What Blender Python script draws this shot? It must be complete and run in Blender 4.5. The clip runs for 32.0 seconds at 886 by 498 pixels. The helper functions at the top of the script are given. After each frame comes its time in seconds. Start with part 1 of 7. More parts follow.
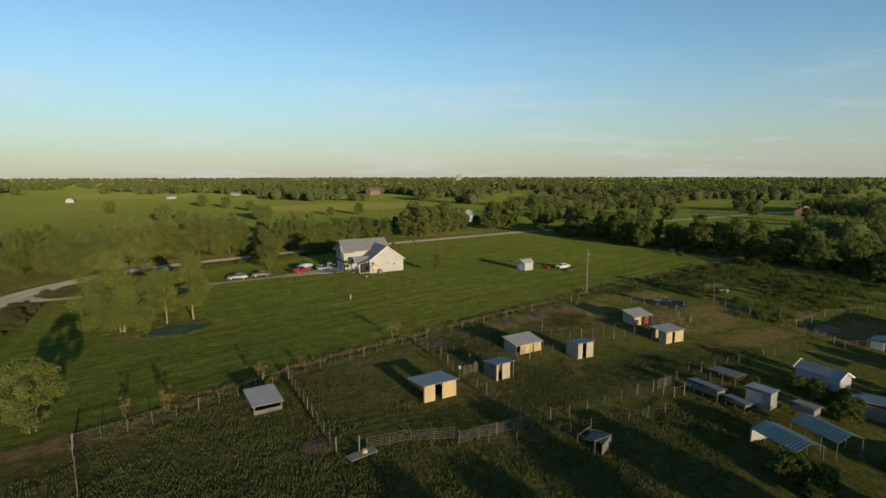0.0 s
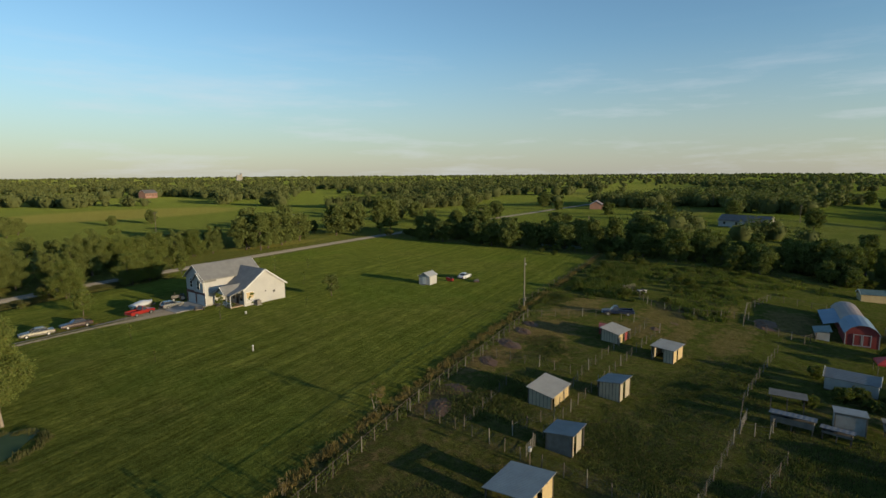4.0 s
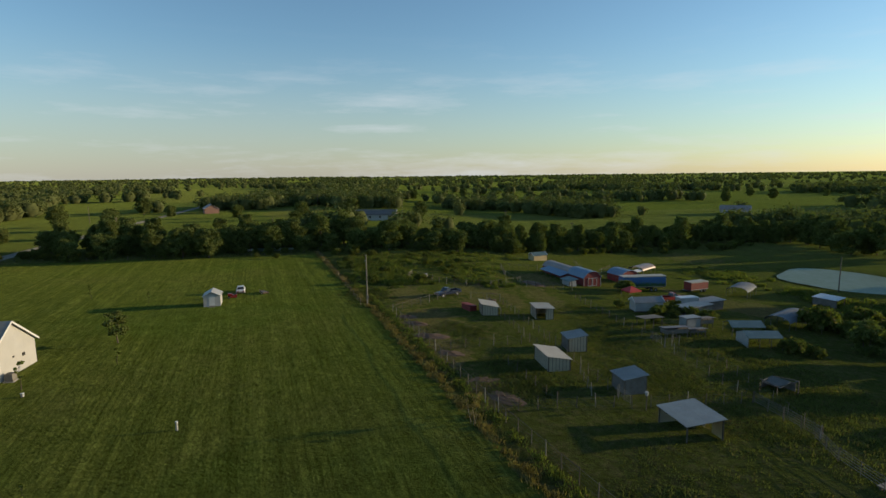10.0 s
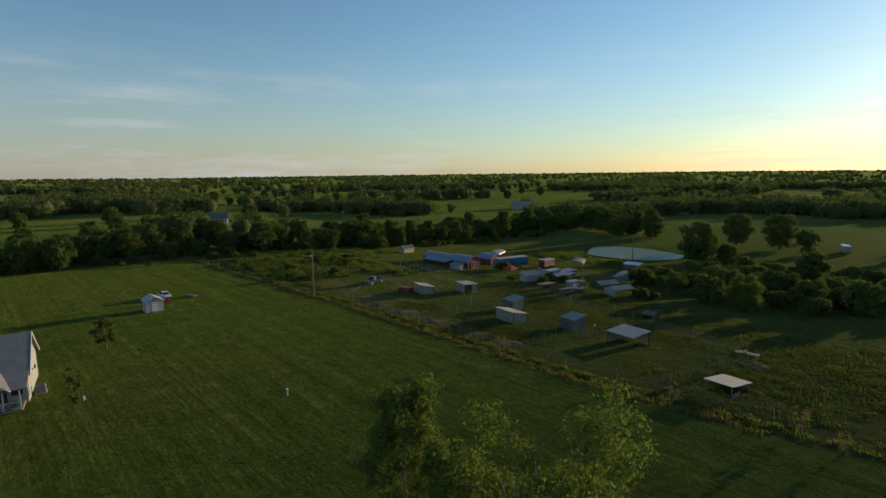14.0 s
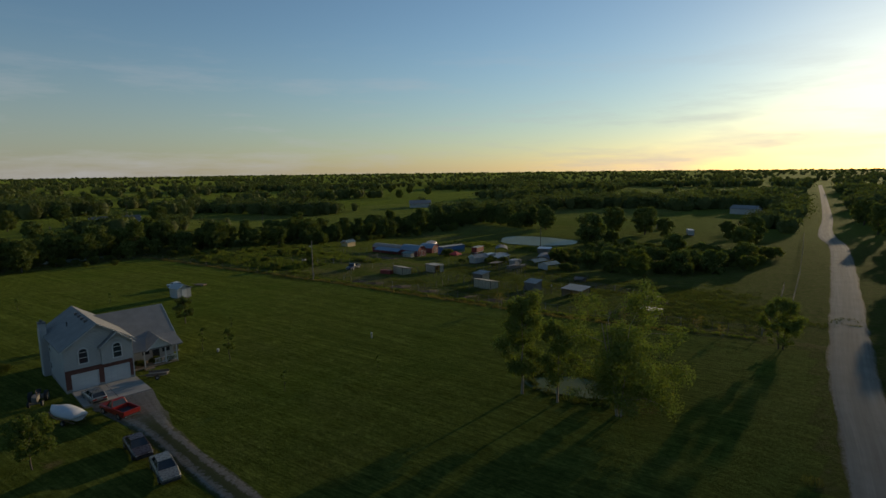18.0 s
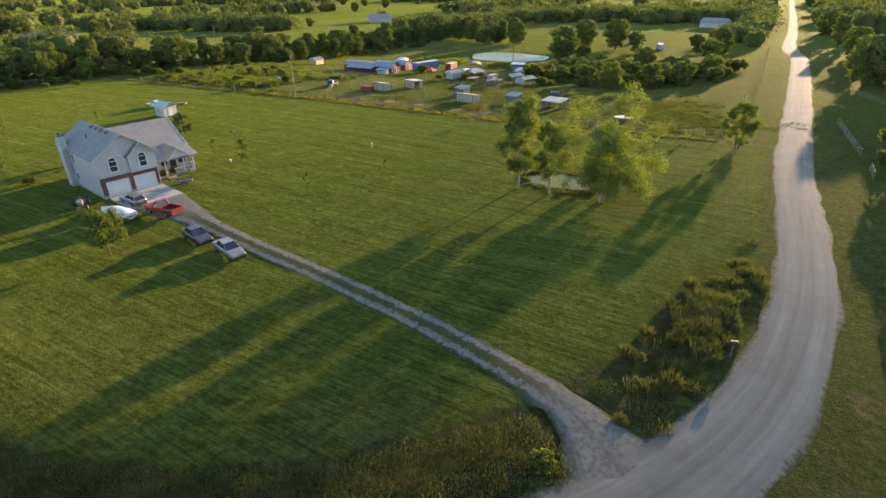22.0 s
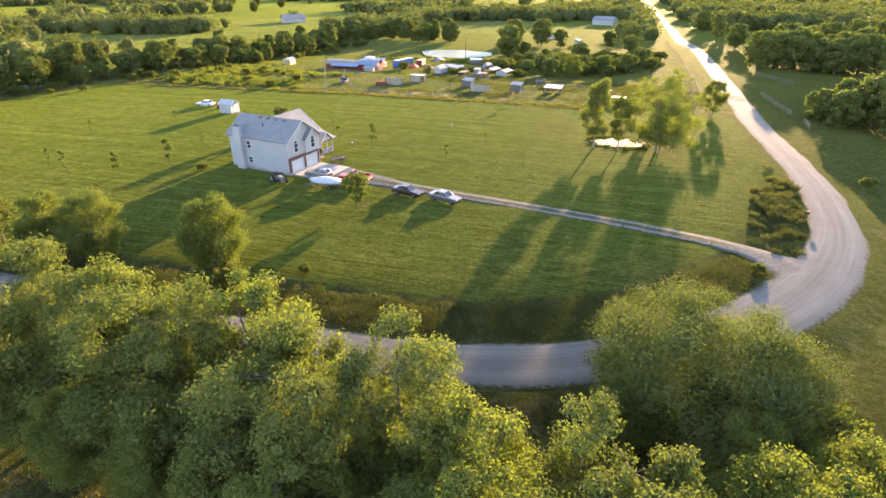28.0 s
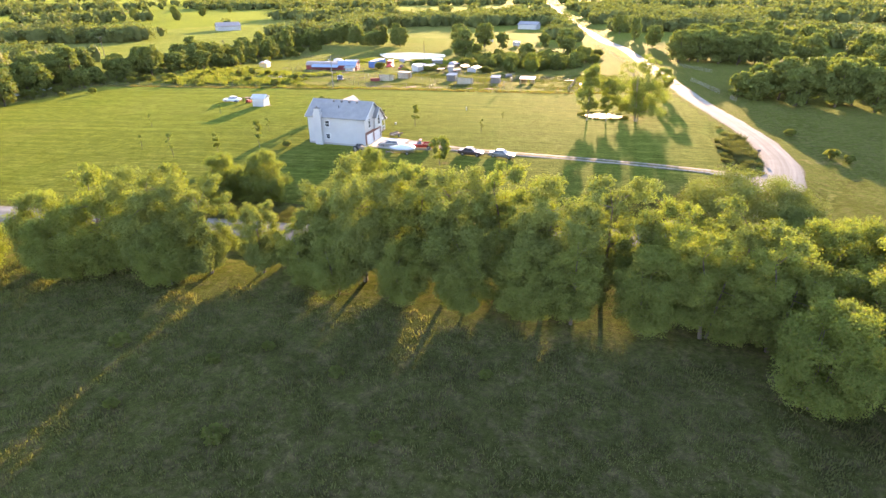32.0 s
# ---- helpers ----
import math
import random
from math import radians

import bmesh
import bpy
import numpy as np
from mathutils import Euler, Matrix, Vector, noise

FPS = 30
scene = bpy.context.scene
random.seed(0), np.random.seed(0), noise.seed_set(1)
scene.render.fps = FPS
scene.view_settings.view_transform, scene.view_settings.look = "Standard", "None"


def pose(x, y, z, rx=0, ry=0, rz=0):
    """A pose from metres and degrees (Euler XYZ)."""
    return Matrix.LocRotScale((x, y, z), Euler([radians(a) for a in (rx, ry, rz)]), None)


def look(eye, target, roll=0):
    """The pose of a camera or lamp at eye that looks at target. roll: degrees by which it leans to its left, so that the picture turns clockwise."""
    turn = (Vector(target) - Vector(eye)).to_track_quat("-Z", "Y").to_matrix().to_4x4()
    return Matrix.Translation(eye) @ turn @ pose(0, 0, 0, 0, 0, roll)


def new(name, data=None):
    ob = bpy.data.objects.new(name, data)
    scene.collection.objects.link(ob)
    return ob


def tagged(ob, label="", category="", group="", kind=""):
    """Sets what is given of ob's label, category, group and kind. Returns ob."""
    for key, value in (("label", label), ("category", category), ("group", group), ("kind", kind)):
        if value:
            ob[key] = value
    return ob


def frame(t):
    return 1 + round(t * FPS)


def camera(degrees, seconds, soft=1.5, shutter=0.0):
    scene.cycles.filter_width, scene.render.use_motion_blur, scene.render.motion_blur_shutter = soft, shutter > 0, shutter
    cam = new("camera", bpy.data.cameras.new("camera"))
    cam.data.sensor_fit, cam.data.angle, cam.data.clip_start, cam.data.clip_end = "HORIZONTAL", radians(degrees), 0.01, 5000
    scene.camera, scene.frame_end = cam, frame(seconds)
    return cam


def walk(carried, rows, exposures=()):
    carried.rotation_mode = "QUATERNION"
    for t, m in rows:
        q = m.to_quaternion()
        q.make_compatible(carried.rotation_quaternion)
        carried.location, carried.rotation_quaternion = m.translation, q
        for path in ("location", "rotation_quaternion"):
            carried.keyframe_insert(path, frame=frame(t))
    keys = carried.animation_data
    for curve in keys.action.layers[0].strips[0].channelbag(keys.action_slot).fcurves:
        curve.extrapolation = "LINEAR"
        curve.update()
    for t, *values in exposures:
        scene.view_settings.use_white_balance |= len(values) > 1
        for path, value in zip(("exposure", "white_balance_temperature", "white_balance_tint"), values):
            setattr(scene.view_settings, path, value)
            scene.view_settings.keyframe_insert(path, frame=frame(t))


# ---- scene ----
cam = camera(79.0, 32.0)
PATH = [
    (0, (-0.402, -0.028, 26.332), (0.567, 1.7, 26.059), -0.1),
    (0.5, (-1.289, 4.32, 26.44), (-0.256, 6.01, 26.164), -0.2),
    (1, (-2.236, 8.639, 26.555), (-1.135, 10.286, 26.277), -0.3),
    (1.5, (-3.15, 12.888, 26.679), (-1.982, 14.488, 26.401), -0.3),
    (2, (-3.933, 17.17, 26.799), (-2.7, 18.719, 26.517), -0.4),
    (2.5, (-4.607, 21.595, 26.894), (-3.301, 23.083, 26.609), -0.4),
    (3, (-5.321, 26.06, 26.948), (-3.933, 27.472, 26.664), -0.4),
    (3.5, (-6.286, 30.438, 26.931), (-4.811, 31.758, 26.649), -0.4),
    (5.5, (-9.342, 48.942, 26.5), (-7.557, 49.8, 26.22), -0.5),
    (6, (-10.071, 53.238, 26.272), (-8.23, 53.97, 25.994), -0.5),
    (6.5, (-10.817, 57.491, 26.015), (-8.935, 58.109, 25.739), -0.5),
    (7, (-11.579, 61.748, 25.79), (-9.66, 62.241, 25.516), -0.5),
    (7.5, (-12.375, 65.919, 25.602), (-10.428, 66.285, 25.327), -0.6),
    (8, (-13.209, 70.028, 25.453), (-11.24, 70.244, 25.178), -0.6),
    (8.5, (-14.043, 74.223, 25.343), (-12.064, 74.303, 25.067), -0.6),
    (9, (-14.878, 78.476, 25.268), (-12.898, 78.432, 24.99), -0.7),
    (9.5, (-15.69, 82.7, 25.223), (-13.717, 82.525, 24.945), -0.7),
    (10, (-16.502, 86.891, 25.211), (-14.545, 86.591, 24.931), -0.7),
    (10.5, (-17.344, 91.112, 25.232), (-15.414, 90.672, 24.952), -0.7),
    (11, (-18.195, 95.357, 25.283), (-16.296, 94.796, 25.002), -0.7),
    (11.5, (-19.048, 99.566, 25.356), (-17.178, 98.918, 25.073), -0.7),
    (12, (-19.917, 103.81, 25.444), (-18.076, 103.081, 25.16), -0.7),
    (12.5, (-20.774, 108.182, 25.549), (-18.97, 107.366, 25.264), -0.7),
    (13, (-21.595, 112.491, 25.678), (-19.832, 111.591, 25.394), -0.7),
    (13.5, (-22.377, 116.68, 25.841), (-20.657, 115.699, 25.556), -0.7),
    (14, (-23.154, 120.958, 26.028), (-21.472, 119.914, 25.742), -0.7),
    (14.5, (-23.966, 125.357, 26.217), (-22.322, 124.254, 25.93), -0.6),
    (15, (-24.778, 129.806, 26.382), (-23.178, 128.641, 26.093), -0.6),
    (15.5, (-25.476, 134.164, 26.503), (-23.914, 132.949, 26.214), -0.6),
    (17.5, (-29.153, 152.252, 26.989), (-27.734, 150.873, 26.699), -0.6),
    (18, (-30.105, 156.362, 27.16), (-28.716, 154.953, 26.868), -0.7),
    (18.5, (-30.951, 159.73, 27.263), (-29.592, 158.292, 26.972), -0.7),
    (18.6, (-31.091, 160.195, 27.259), (-29.742, 158.755, 26.936), -0.7),
    (18.7, (-31.232, 160.66, 27.255), (-29.895, 159.222, 26.872), -0.7),
    (18.8, (-31.372, 161.125, 27.251), (-30.05, 159.692, 26.804), -0.7),
    (18.9, (-31.512, 161.59, 27.247), (-30.204, 160.16, 26.752), -0.7),
    (19, (-31.652, 162.055, 27.243), (-30.351, 160.621, 26.744), -0.7),
    (19.5, (-32.123, 163.549, 27.1), (-30.845, 162.095, 26.601), -0.7),
    (20, (-32.253, 164.27, 26.879), (-30.983, 162.811, 26.372), -0.7),
    (20.1, (-32.231, 164.298, 26.844), (-30.967, 162.845, 26.307), -0.7),
    (20.2, (-32.21, 164.327, 26.808), (-30.952, 162.882, 26.232), -0.7),
    (20.3, (-32.188, 164.355, 26.772), (-30.941, 162.923, 26.143), -0.7),
    (20.4, (-32.166, 164.383, 26.736), (-30.932, 162.966, 26.051), -0.7),
    (20.5, (-32.144, 164.412, 26.7), (-30.925, 163.01, 25.959), -0.7),
    (20.6, (-32.122, 164.44, 26.665), (-30.919, 163.058, 25.863), -0.7),
    (20.7, (-32.1, 164.468, 26.629), (-30.914, 163.105, 25.772), -0.7),
    (20.8, (-32.078, 164.497, 26.593), (-30.903, 163.146, 25.7), -0.7),
    (20.9, (-32.056, 164.525, 26.557), (-30.884, 163.178, 25.657), -0.7),
    (21, (-32.034, 164.553, 26.521), (-30.863, 163.207, 25.619), -0.7),
    (21.5, (-31.658, 165.196, 26.471), (-30.495, 163.841, 25.569), -0.7),
    (22, (-31.052, 166.469, 26.492), (-29.898, 165.107, 25.592), -0.7),
    (22.5, (-30.231, 168.321, 26.564), (-29.09, 166.946, 25.664), -0.6),
    (23, (-29.21, 170.572, 26.671), (-28.073, 169.194, 25.772), -0.6),
    (23.5, (-28.007, 173.188, 26.81), (-26.879, 171.802, 25.912), -0.6),
    (24, (-26.642, 176.191, 26.99), (-25.543, 174.781, 26.093), -0.5),
    (24.5, (-25.137, 179.56, 27.221), (-24.063, 178.131, 26.324), -0.5),
    (25, (-23.561, 183.179, 27.504), (-22.496, 181.744, 26.605), -0.5),
    (25.5, (-22.008, 186.9, 27.846), (-20.954, 185.457, 26.947), -0.4),
    (27.5, (-15.014, 202.829, 29.233), (-14.157, 201.268, 28.324), -0.2),
    (28, (-13.138, 206.904, 29.518), (-12.329, 205.317, 28.609), -0.2),
    (28.5, (-11.255, 210.946, 29.761), (-10.484, 209.342, 28.851), -0.2),
    (29, (-9.371, 214.974, 29.936), (-8.642, 213.349, 29.027), -0.2),
    (29.5, (-7.494, 218.994, 30.03), (-6.807, 217.349, 29.123), -0.2),
    (30, (-5.647, 223.001, 30.053), (-4.979, 221.345, 29.152), -0.2),
    (30.5, (-3.866, 226.992, 30.018), (-3.219, 225.328, 29.116), -0.1),
    (31, (-2.197, 230.964, 29.936), (-1.593, 229.281, 29.039), -0.1),
    (31.5, (-0.669, 234.923, 29.813), (-0.104, 233.225, 28.921), -0.1),
    (32, (0.707, 238.878, 29.651), (1.246, 237.168, 28.764), -0.1),
]
walk(cam, [(t, look(eye, target, roll)) for t, eye, target, roll in PATH],
     [(0, 0.28, 6500, 10), (3, 0.3, 6500, 10), (6, 0.38, 6500, 10), (9, 0.42, 6550, 10), (11, 0.3, 6600, 11), (13, 0.18, 6600, 11), (15, 0.05, 6600, 12), (18, -0.35, 6750, 14), (19, -0.2, 6850, 15), (20.2, 0.2, 7000, 18), (21, 1.05, 7400, 21), (22, 2.25, 7800, 26), (23, 2.85, 8000, 29), (24.5, 3.12, 8000, 32), (28, 3.15, 8000, 37), (32, 3.6, 8000, 39)])

# ---- world, sun ----
SUN_AZ, SUN_EL = 178.0, 7.8          # compass-like: degrees from +y towards +x
sun_dir = Vector((math.sin(radians(SUN_AZ)) * math.cos(radians(SUN_EL)), math.cos(radians(SUN_AZ)) * math.cos(radians(SUN_EL)), math.sin(radians(SUN_EL))))
sun_data = bpy.data.lights.new("sun", "SUN")
sun_data.energy, sun_data.angle, sun_data.color = 4.0, radians(0.6), (1.0, 0.80, 0.50)
sun_lamp = new("sun", sun_data)
sun_lamp.matrix_world = look((0, 0, 300), (-sun_dir.x * 100, -sun_dir.y * 100, 300 - sun_dir.z * 100))

world = bpy.data.worlds.new("evening_sky")
scene.world = world
world.use_nodes = True
wn, wl = world.node_tree.nodes, world.node_tree.links
wn.clear()
w_sky = wn.new("ShaderNodeTexSky")
w_sky.sky_type, w_sky.sun_disc = "NISHITA", False
w_sky.sun_elevation, w_sky.sun_rotation = radians(SUN_EL), radians(SUN_AZ)
w_sky.air_density, w_sky.dust_density, w_sky.ozone_density = 1.0, 0.25, 2.2
w_bg = wn.new("ShaderNodeBackground")
w_bg.inputs["Strength"].default_value = 0.15
w_out = wn.new("ShaderNodeOutputWorld")
# thin cloud streaks low in the sky, opposite the sun
w_tc = wn.new("ShaderNodeTexCoord")
w_map = wn.new("ShaderNodeMapping")
w_map.inputs["Scale"].default_value = (2.2, 2.2, 17.0)
w_noise = wn.new("ShaderNodeTexNoise")
w_noise.inputs["Scale"].default_value, w_noise.inputs["Detail"].default_value = 1.3, 7.0
w_noise.inputs["Roughness"].default_value = 0.62
w_ramp = wn.new("ShaderNodeMapRange")
w_ramp.inputs["From Min"].default_value, w_ramp.inputs["From Max"].default_value = 0.50, 0.72
w_sep = wn.new("ShaderNodeSeparateXYZ")
w_band = wn.new("ShaderNodeMapRange")
w_band.inputs["From Min"].default_value, w_band.inputs["From Max"].default_value = 0.24, 0.08
w_mul = wn.new("ShaderNodeMath")
w_mul.operation = "MULTIPLY"
w_str = wn.new("ShaderNodeMath")
w_str.operation, w_str.inputs[1].default_value = "MULTIPLY", 0.55
w_mix = wn.new("ShaderNodeMix")
w_mix.data_type = "RGBA"
w_mix.inputs["B"].default_value = (4.3, 4.0, 4.0, 1)
# pale haze bank along the whole horizon
w_haze = wn.new("ShaderNodeMapRange")
w_haze.interpolation_type = "SMOOTHSTEP"
w_haze.inputs["From Min"].default_value, w_haze.inputs["From Max"].default_value = 0.24, -0.04
w_haze.inputs["To Max"].default_value = 0.72
w_away = wn.new("ShaderNodeMapRange")
w_away.inputs["From Min"].default_value, w_away.inputs["From Max"].default_value = -0.9, 0.2
w_away.inputs["To Min"].default_value, w_away.inputs["To Max"].default_value = 0.35, 1.0
w_bank = wn.new("ShaderNodeMath")
w_bank.operation = "MULTIPLY"
w_veil = wn.new("ShaderNodeMix")
w_veil.data_type = "RGBA"
w_veil.inputs["B"].default_value = (2.5, 2.25, 2.1, 1)
w_tint = wn.new("ShaderNodeMix")
w_tint.data_type, w_tint.blend_type = "RGBA", "MULTIPLY"
w_tint.inputs["Factor"].default_value = 1.0
w_tint.inputs["B"].default_value = (0.86, 0.985, 1.06, 1)
for a, b in ((w_tc.outputs["Generated"], w_map.inputs["Vector"]), (w_map.outputs["Vector"], w_noise.inputs["Vector"]),
             (w_noise.outputs["Fac"], w_ramp.inputs["Value"]), (w_tc.outputs["Generated"], w_sep.inputs["Vector"]),
             (w_sep.outputs["Z"], w_band.inputs["Value"]), (w_ramp.outputs["Result"], w_mul.inputs[0]),
             (w_band.outputs["Result"], w_mul.inputs[1]), (w_mul.outputs["Value"], w_str.inputs[0]),
             (w_str.outputs["Value"], w_mix.inputs["Factor"]), (w_sep.outputs["Z"], w_haze.inputs["Value"]),
             (w_sep.outputs["Y"], w_away.inputs["Value"]), (w_haze.outputs["Result"], w_bank.inputs[0]), (w_away.outputs["Result"], w_bank.inputs[1]), (w_bank.outputs["Value"], w_veil.inputs["Factor"]), (w_sky.outputs["Color"], w_veil.inputs["A"]), (w_veil.outputs["Result"], w_mix.inputs["A"]),
             (w_mix.outputs["Result"], w_tint.inputs["A"]), (w_tint.outputs["Result"], w_bg.inputs["Color"]), (w_bg.outputs["Background"], w_out.inputs["Surface"])):
    wl.new(a, b)


# ---- materials ----
def node_mat(name):
    m = bpy.data.materials.new(name)
    m.use_nodes = True
    return m, m.node_tree.nodes, m.node_tree.links, m.node_tree.nodes["Principled BSDF"]


def mixrgb(nd, lk, fac, a, b, how="MIX"):
    n = nd.new("ShaderNodeMix")
    n.data_type, n.blend_type = "RGBA", how
    for socket, v in ((n.inputs["Factor"], fac), (n.inputs["A"], a), (n.inputs["B"], b)):
        if isinstance(v, bpy.types.NodeSocket):
            lk.new(v, socket)
        else:
            socket.default_value = v if isinstance(v, (int, float)) else (*v, 1)
    return n.outputs["Result"]


def mathn(nd, lk, op, a, b=0.0):
    n = nd.new("ShaderNodeMath")
    n.operation = op
    for socket, v in ((n.inputs[0], a), (n.inputs[1], b)):
        if isinstance(v, bpy.types.NodeSocket):
            lk.new(v, socket)
        else:
            socket.default_value = v
    return n.outputs["Value"]


def noisen(nd, lk, scale, detail=3.0, rough=0.55, vec=None):
    n = nd.new("ShaderNodeTexNoise")
    n.inputs["Scale"].default_value, n.inputs["Detail"].default_value, n.inputs["Roughness"].default_value = scale, detail, rough
    if vec is not None:
        lk.new(vec, n.inputs["Vector"])
    return n.outputs["Fac"]


def rangen(nd, lk, v, a, b, lo=0.0, hi=1.0):
    n = nd.new("ShaderNodeMapRange")
    n.inputs["From Min"].default_value, n.inputs["From Max"].default_value = a, b
    n.inputs["To Min"].default_value, n.inputs["To Max"].default_value = lo, hi
    lk.new(v, n.inputs["Value"])
    return n.outputs["Result"]


def bumpn(nd, lk, h, strength, dist, bsdf):
    n = nd.new("ShaderNodeBump")
    n.inputs["Strength"].default_value, n.inputs["Distance"].default_value = strength, dist
    lk.new(h, n.inputs["Height"])
    lk.new(n.outputs["Normal"], bsdf.inputs["Normal"])


def surf(name, c1, c2, scale=1.0, grain=25.0, rough=0.8, bump=0.25, dist=0.02, metal=0.0, vary=0.0, stain=None, ridges=None):
    """A painted, wooden, stone or metal surface: two colours in patches, fine grain, stains, and ridges (axis, pitch) for sheet metal."""
    m, nd, lk, b = node_mat(name)
    tc = nd.new("ShaderNodeTexCoord")
    v = tc.outputs["Object"]
    big = rangen(nd, lk, noisen(nd, lk, scale, 4, 0.6, v), 0.3, 0.7)
    col = mixrgb(nd, lk, big, c1, c2)
    fine = noisen(nd, lk, grain, 3, 0.6, v)
    col = mixrgb(nd, lk, 0.35, col, mixrgb(nd, lk, fine, (0.25, 0.25, 0.25), (1.0, 1.0, 1.0)), "MULTIPLY")
    if stain:
        sp = rangen(nd, lk, noisen(nd, lk, scale * 2.3, 6, 0.7, v), 0.56, 0.72, 0, 0.8)
        col = mixrgb(nd, lk, sp, col, stain)
    if vary:
        oi = nd.new("ShaderNodeObjectInfo")
        hv = nd.new("ShaderNodeHueSaturation")
        lk.new(rangen(nd, lk, oi.outputs["Random"], 0, 1, 1 - vary, 1 + vary), hv.inputs["Value"])
        lk.new(col, hv.inputs["Color"])
        col = hv.outputs["Color"]
    lk.new(col, b.inputs["Base Color"])
    lk.new(rangen(nd, lk, fine, 0.2, 0.8, max(rough - 0.12, 0.04), min(rough + 0.12, 1)), b.inputs["Roughness"])
    b.inputs["Metallic"].default_value = metal
    h = fine
    if ridges:
        mp = nd.new("ShaderNodeSeparateXYZ")
        lk.new(v, mp.inputs["Vector"])
        saw = mathn(nd, lk, "SINE", mathn(nd, lk, "MULTIPLY", mp.outputs[ridges[0]], 6.2832 / ridges[1]))
        h = mathn(nd, lk, "ADD", mathn(nd, lk, "MULTIPLY", saw, 1.4), mathn(nd, lk, "MULTIPLY", fine, 0.4))
    bumpn(nd, lk, h, bump, dist, b)
    return m


def leafmat(name, c1, c2, trans=0.4, island=0.35, dead=None):
    """Leaves: colour shifts from leaf to leaf and tree to tree, and light shines through them."""
    m, nd, lk, b = node_mat(name)
    g = nd.new("ShaderNodeNewGeometry")
    oi = nd.new("ShaderNodeObjectInfo")
    tc = nd.new("ShaderNodeTexCoord")
    t = mathn(nd, lk, "MULTIPLY", g.outputs["Random Per Island"], 0.45)
    t = mathn(nd, lk, "ADD", t, mathn(nd, lk, "ADD", mathn(nd, lk, "MULTIPLY", oi.outputs["Random"], 0.45), 0.05))
    col = mixrgb(nd, lk, t, c1, c2)
    patch = rangen(nd, lk, noisen(nd, lk, 0.35, 2, 0.5, tc.outputs["Object"]), 0.35, 0.7)
    col = mixrgb(nd, lk, mathn(nd, lk, "MULTIPLY", patch, 0.5), col, tuple(v * 1.5 for v in c2))
    if dead:
        lot = rangen(nd, lk, g.outputs["Random Per Island"], 0.90, 0.93)
        col = mixrgb(nd, lk, lot, col, dead)
    lk.new(col, b.inputs["Base Color"])
    b.inputs["Roughness"].default_value = 0.8
    b.inputs["Diffuse Roughness"].default_value = 0.8
    b.inputs["Specular IOR Level"].default_value = 0.05
    tr = nd.new("ShaderNodeBsdfTranslucent")
    lk.new(mixrgb(nd, lk, 1.0, col, (1.15, 1.36, 0.50), "MULTIPLY"), tr.inputs["Color"])
    ms = nd.new("ShaderNodeMixShader")
    ms.inputs["Fac"].default_value = trans
    lk.new(b.outputs["BSDF"], ms.inputs[1])
    lk.new(tr.outputs["BSDF"], ms.inputs[2])
    lk.new(ms.outputs["Shader"], nd["Material Output"].inputs["Surface"])
    return m


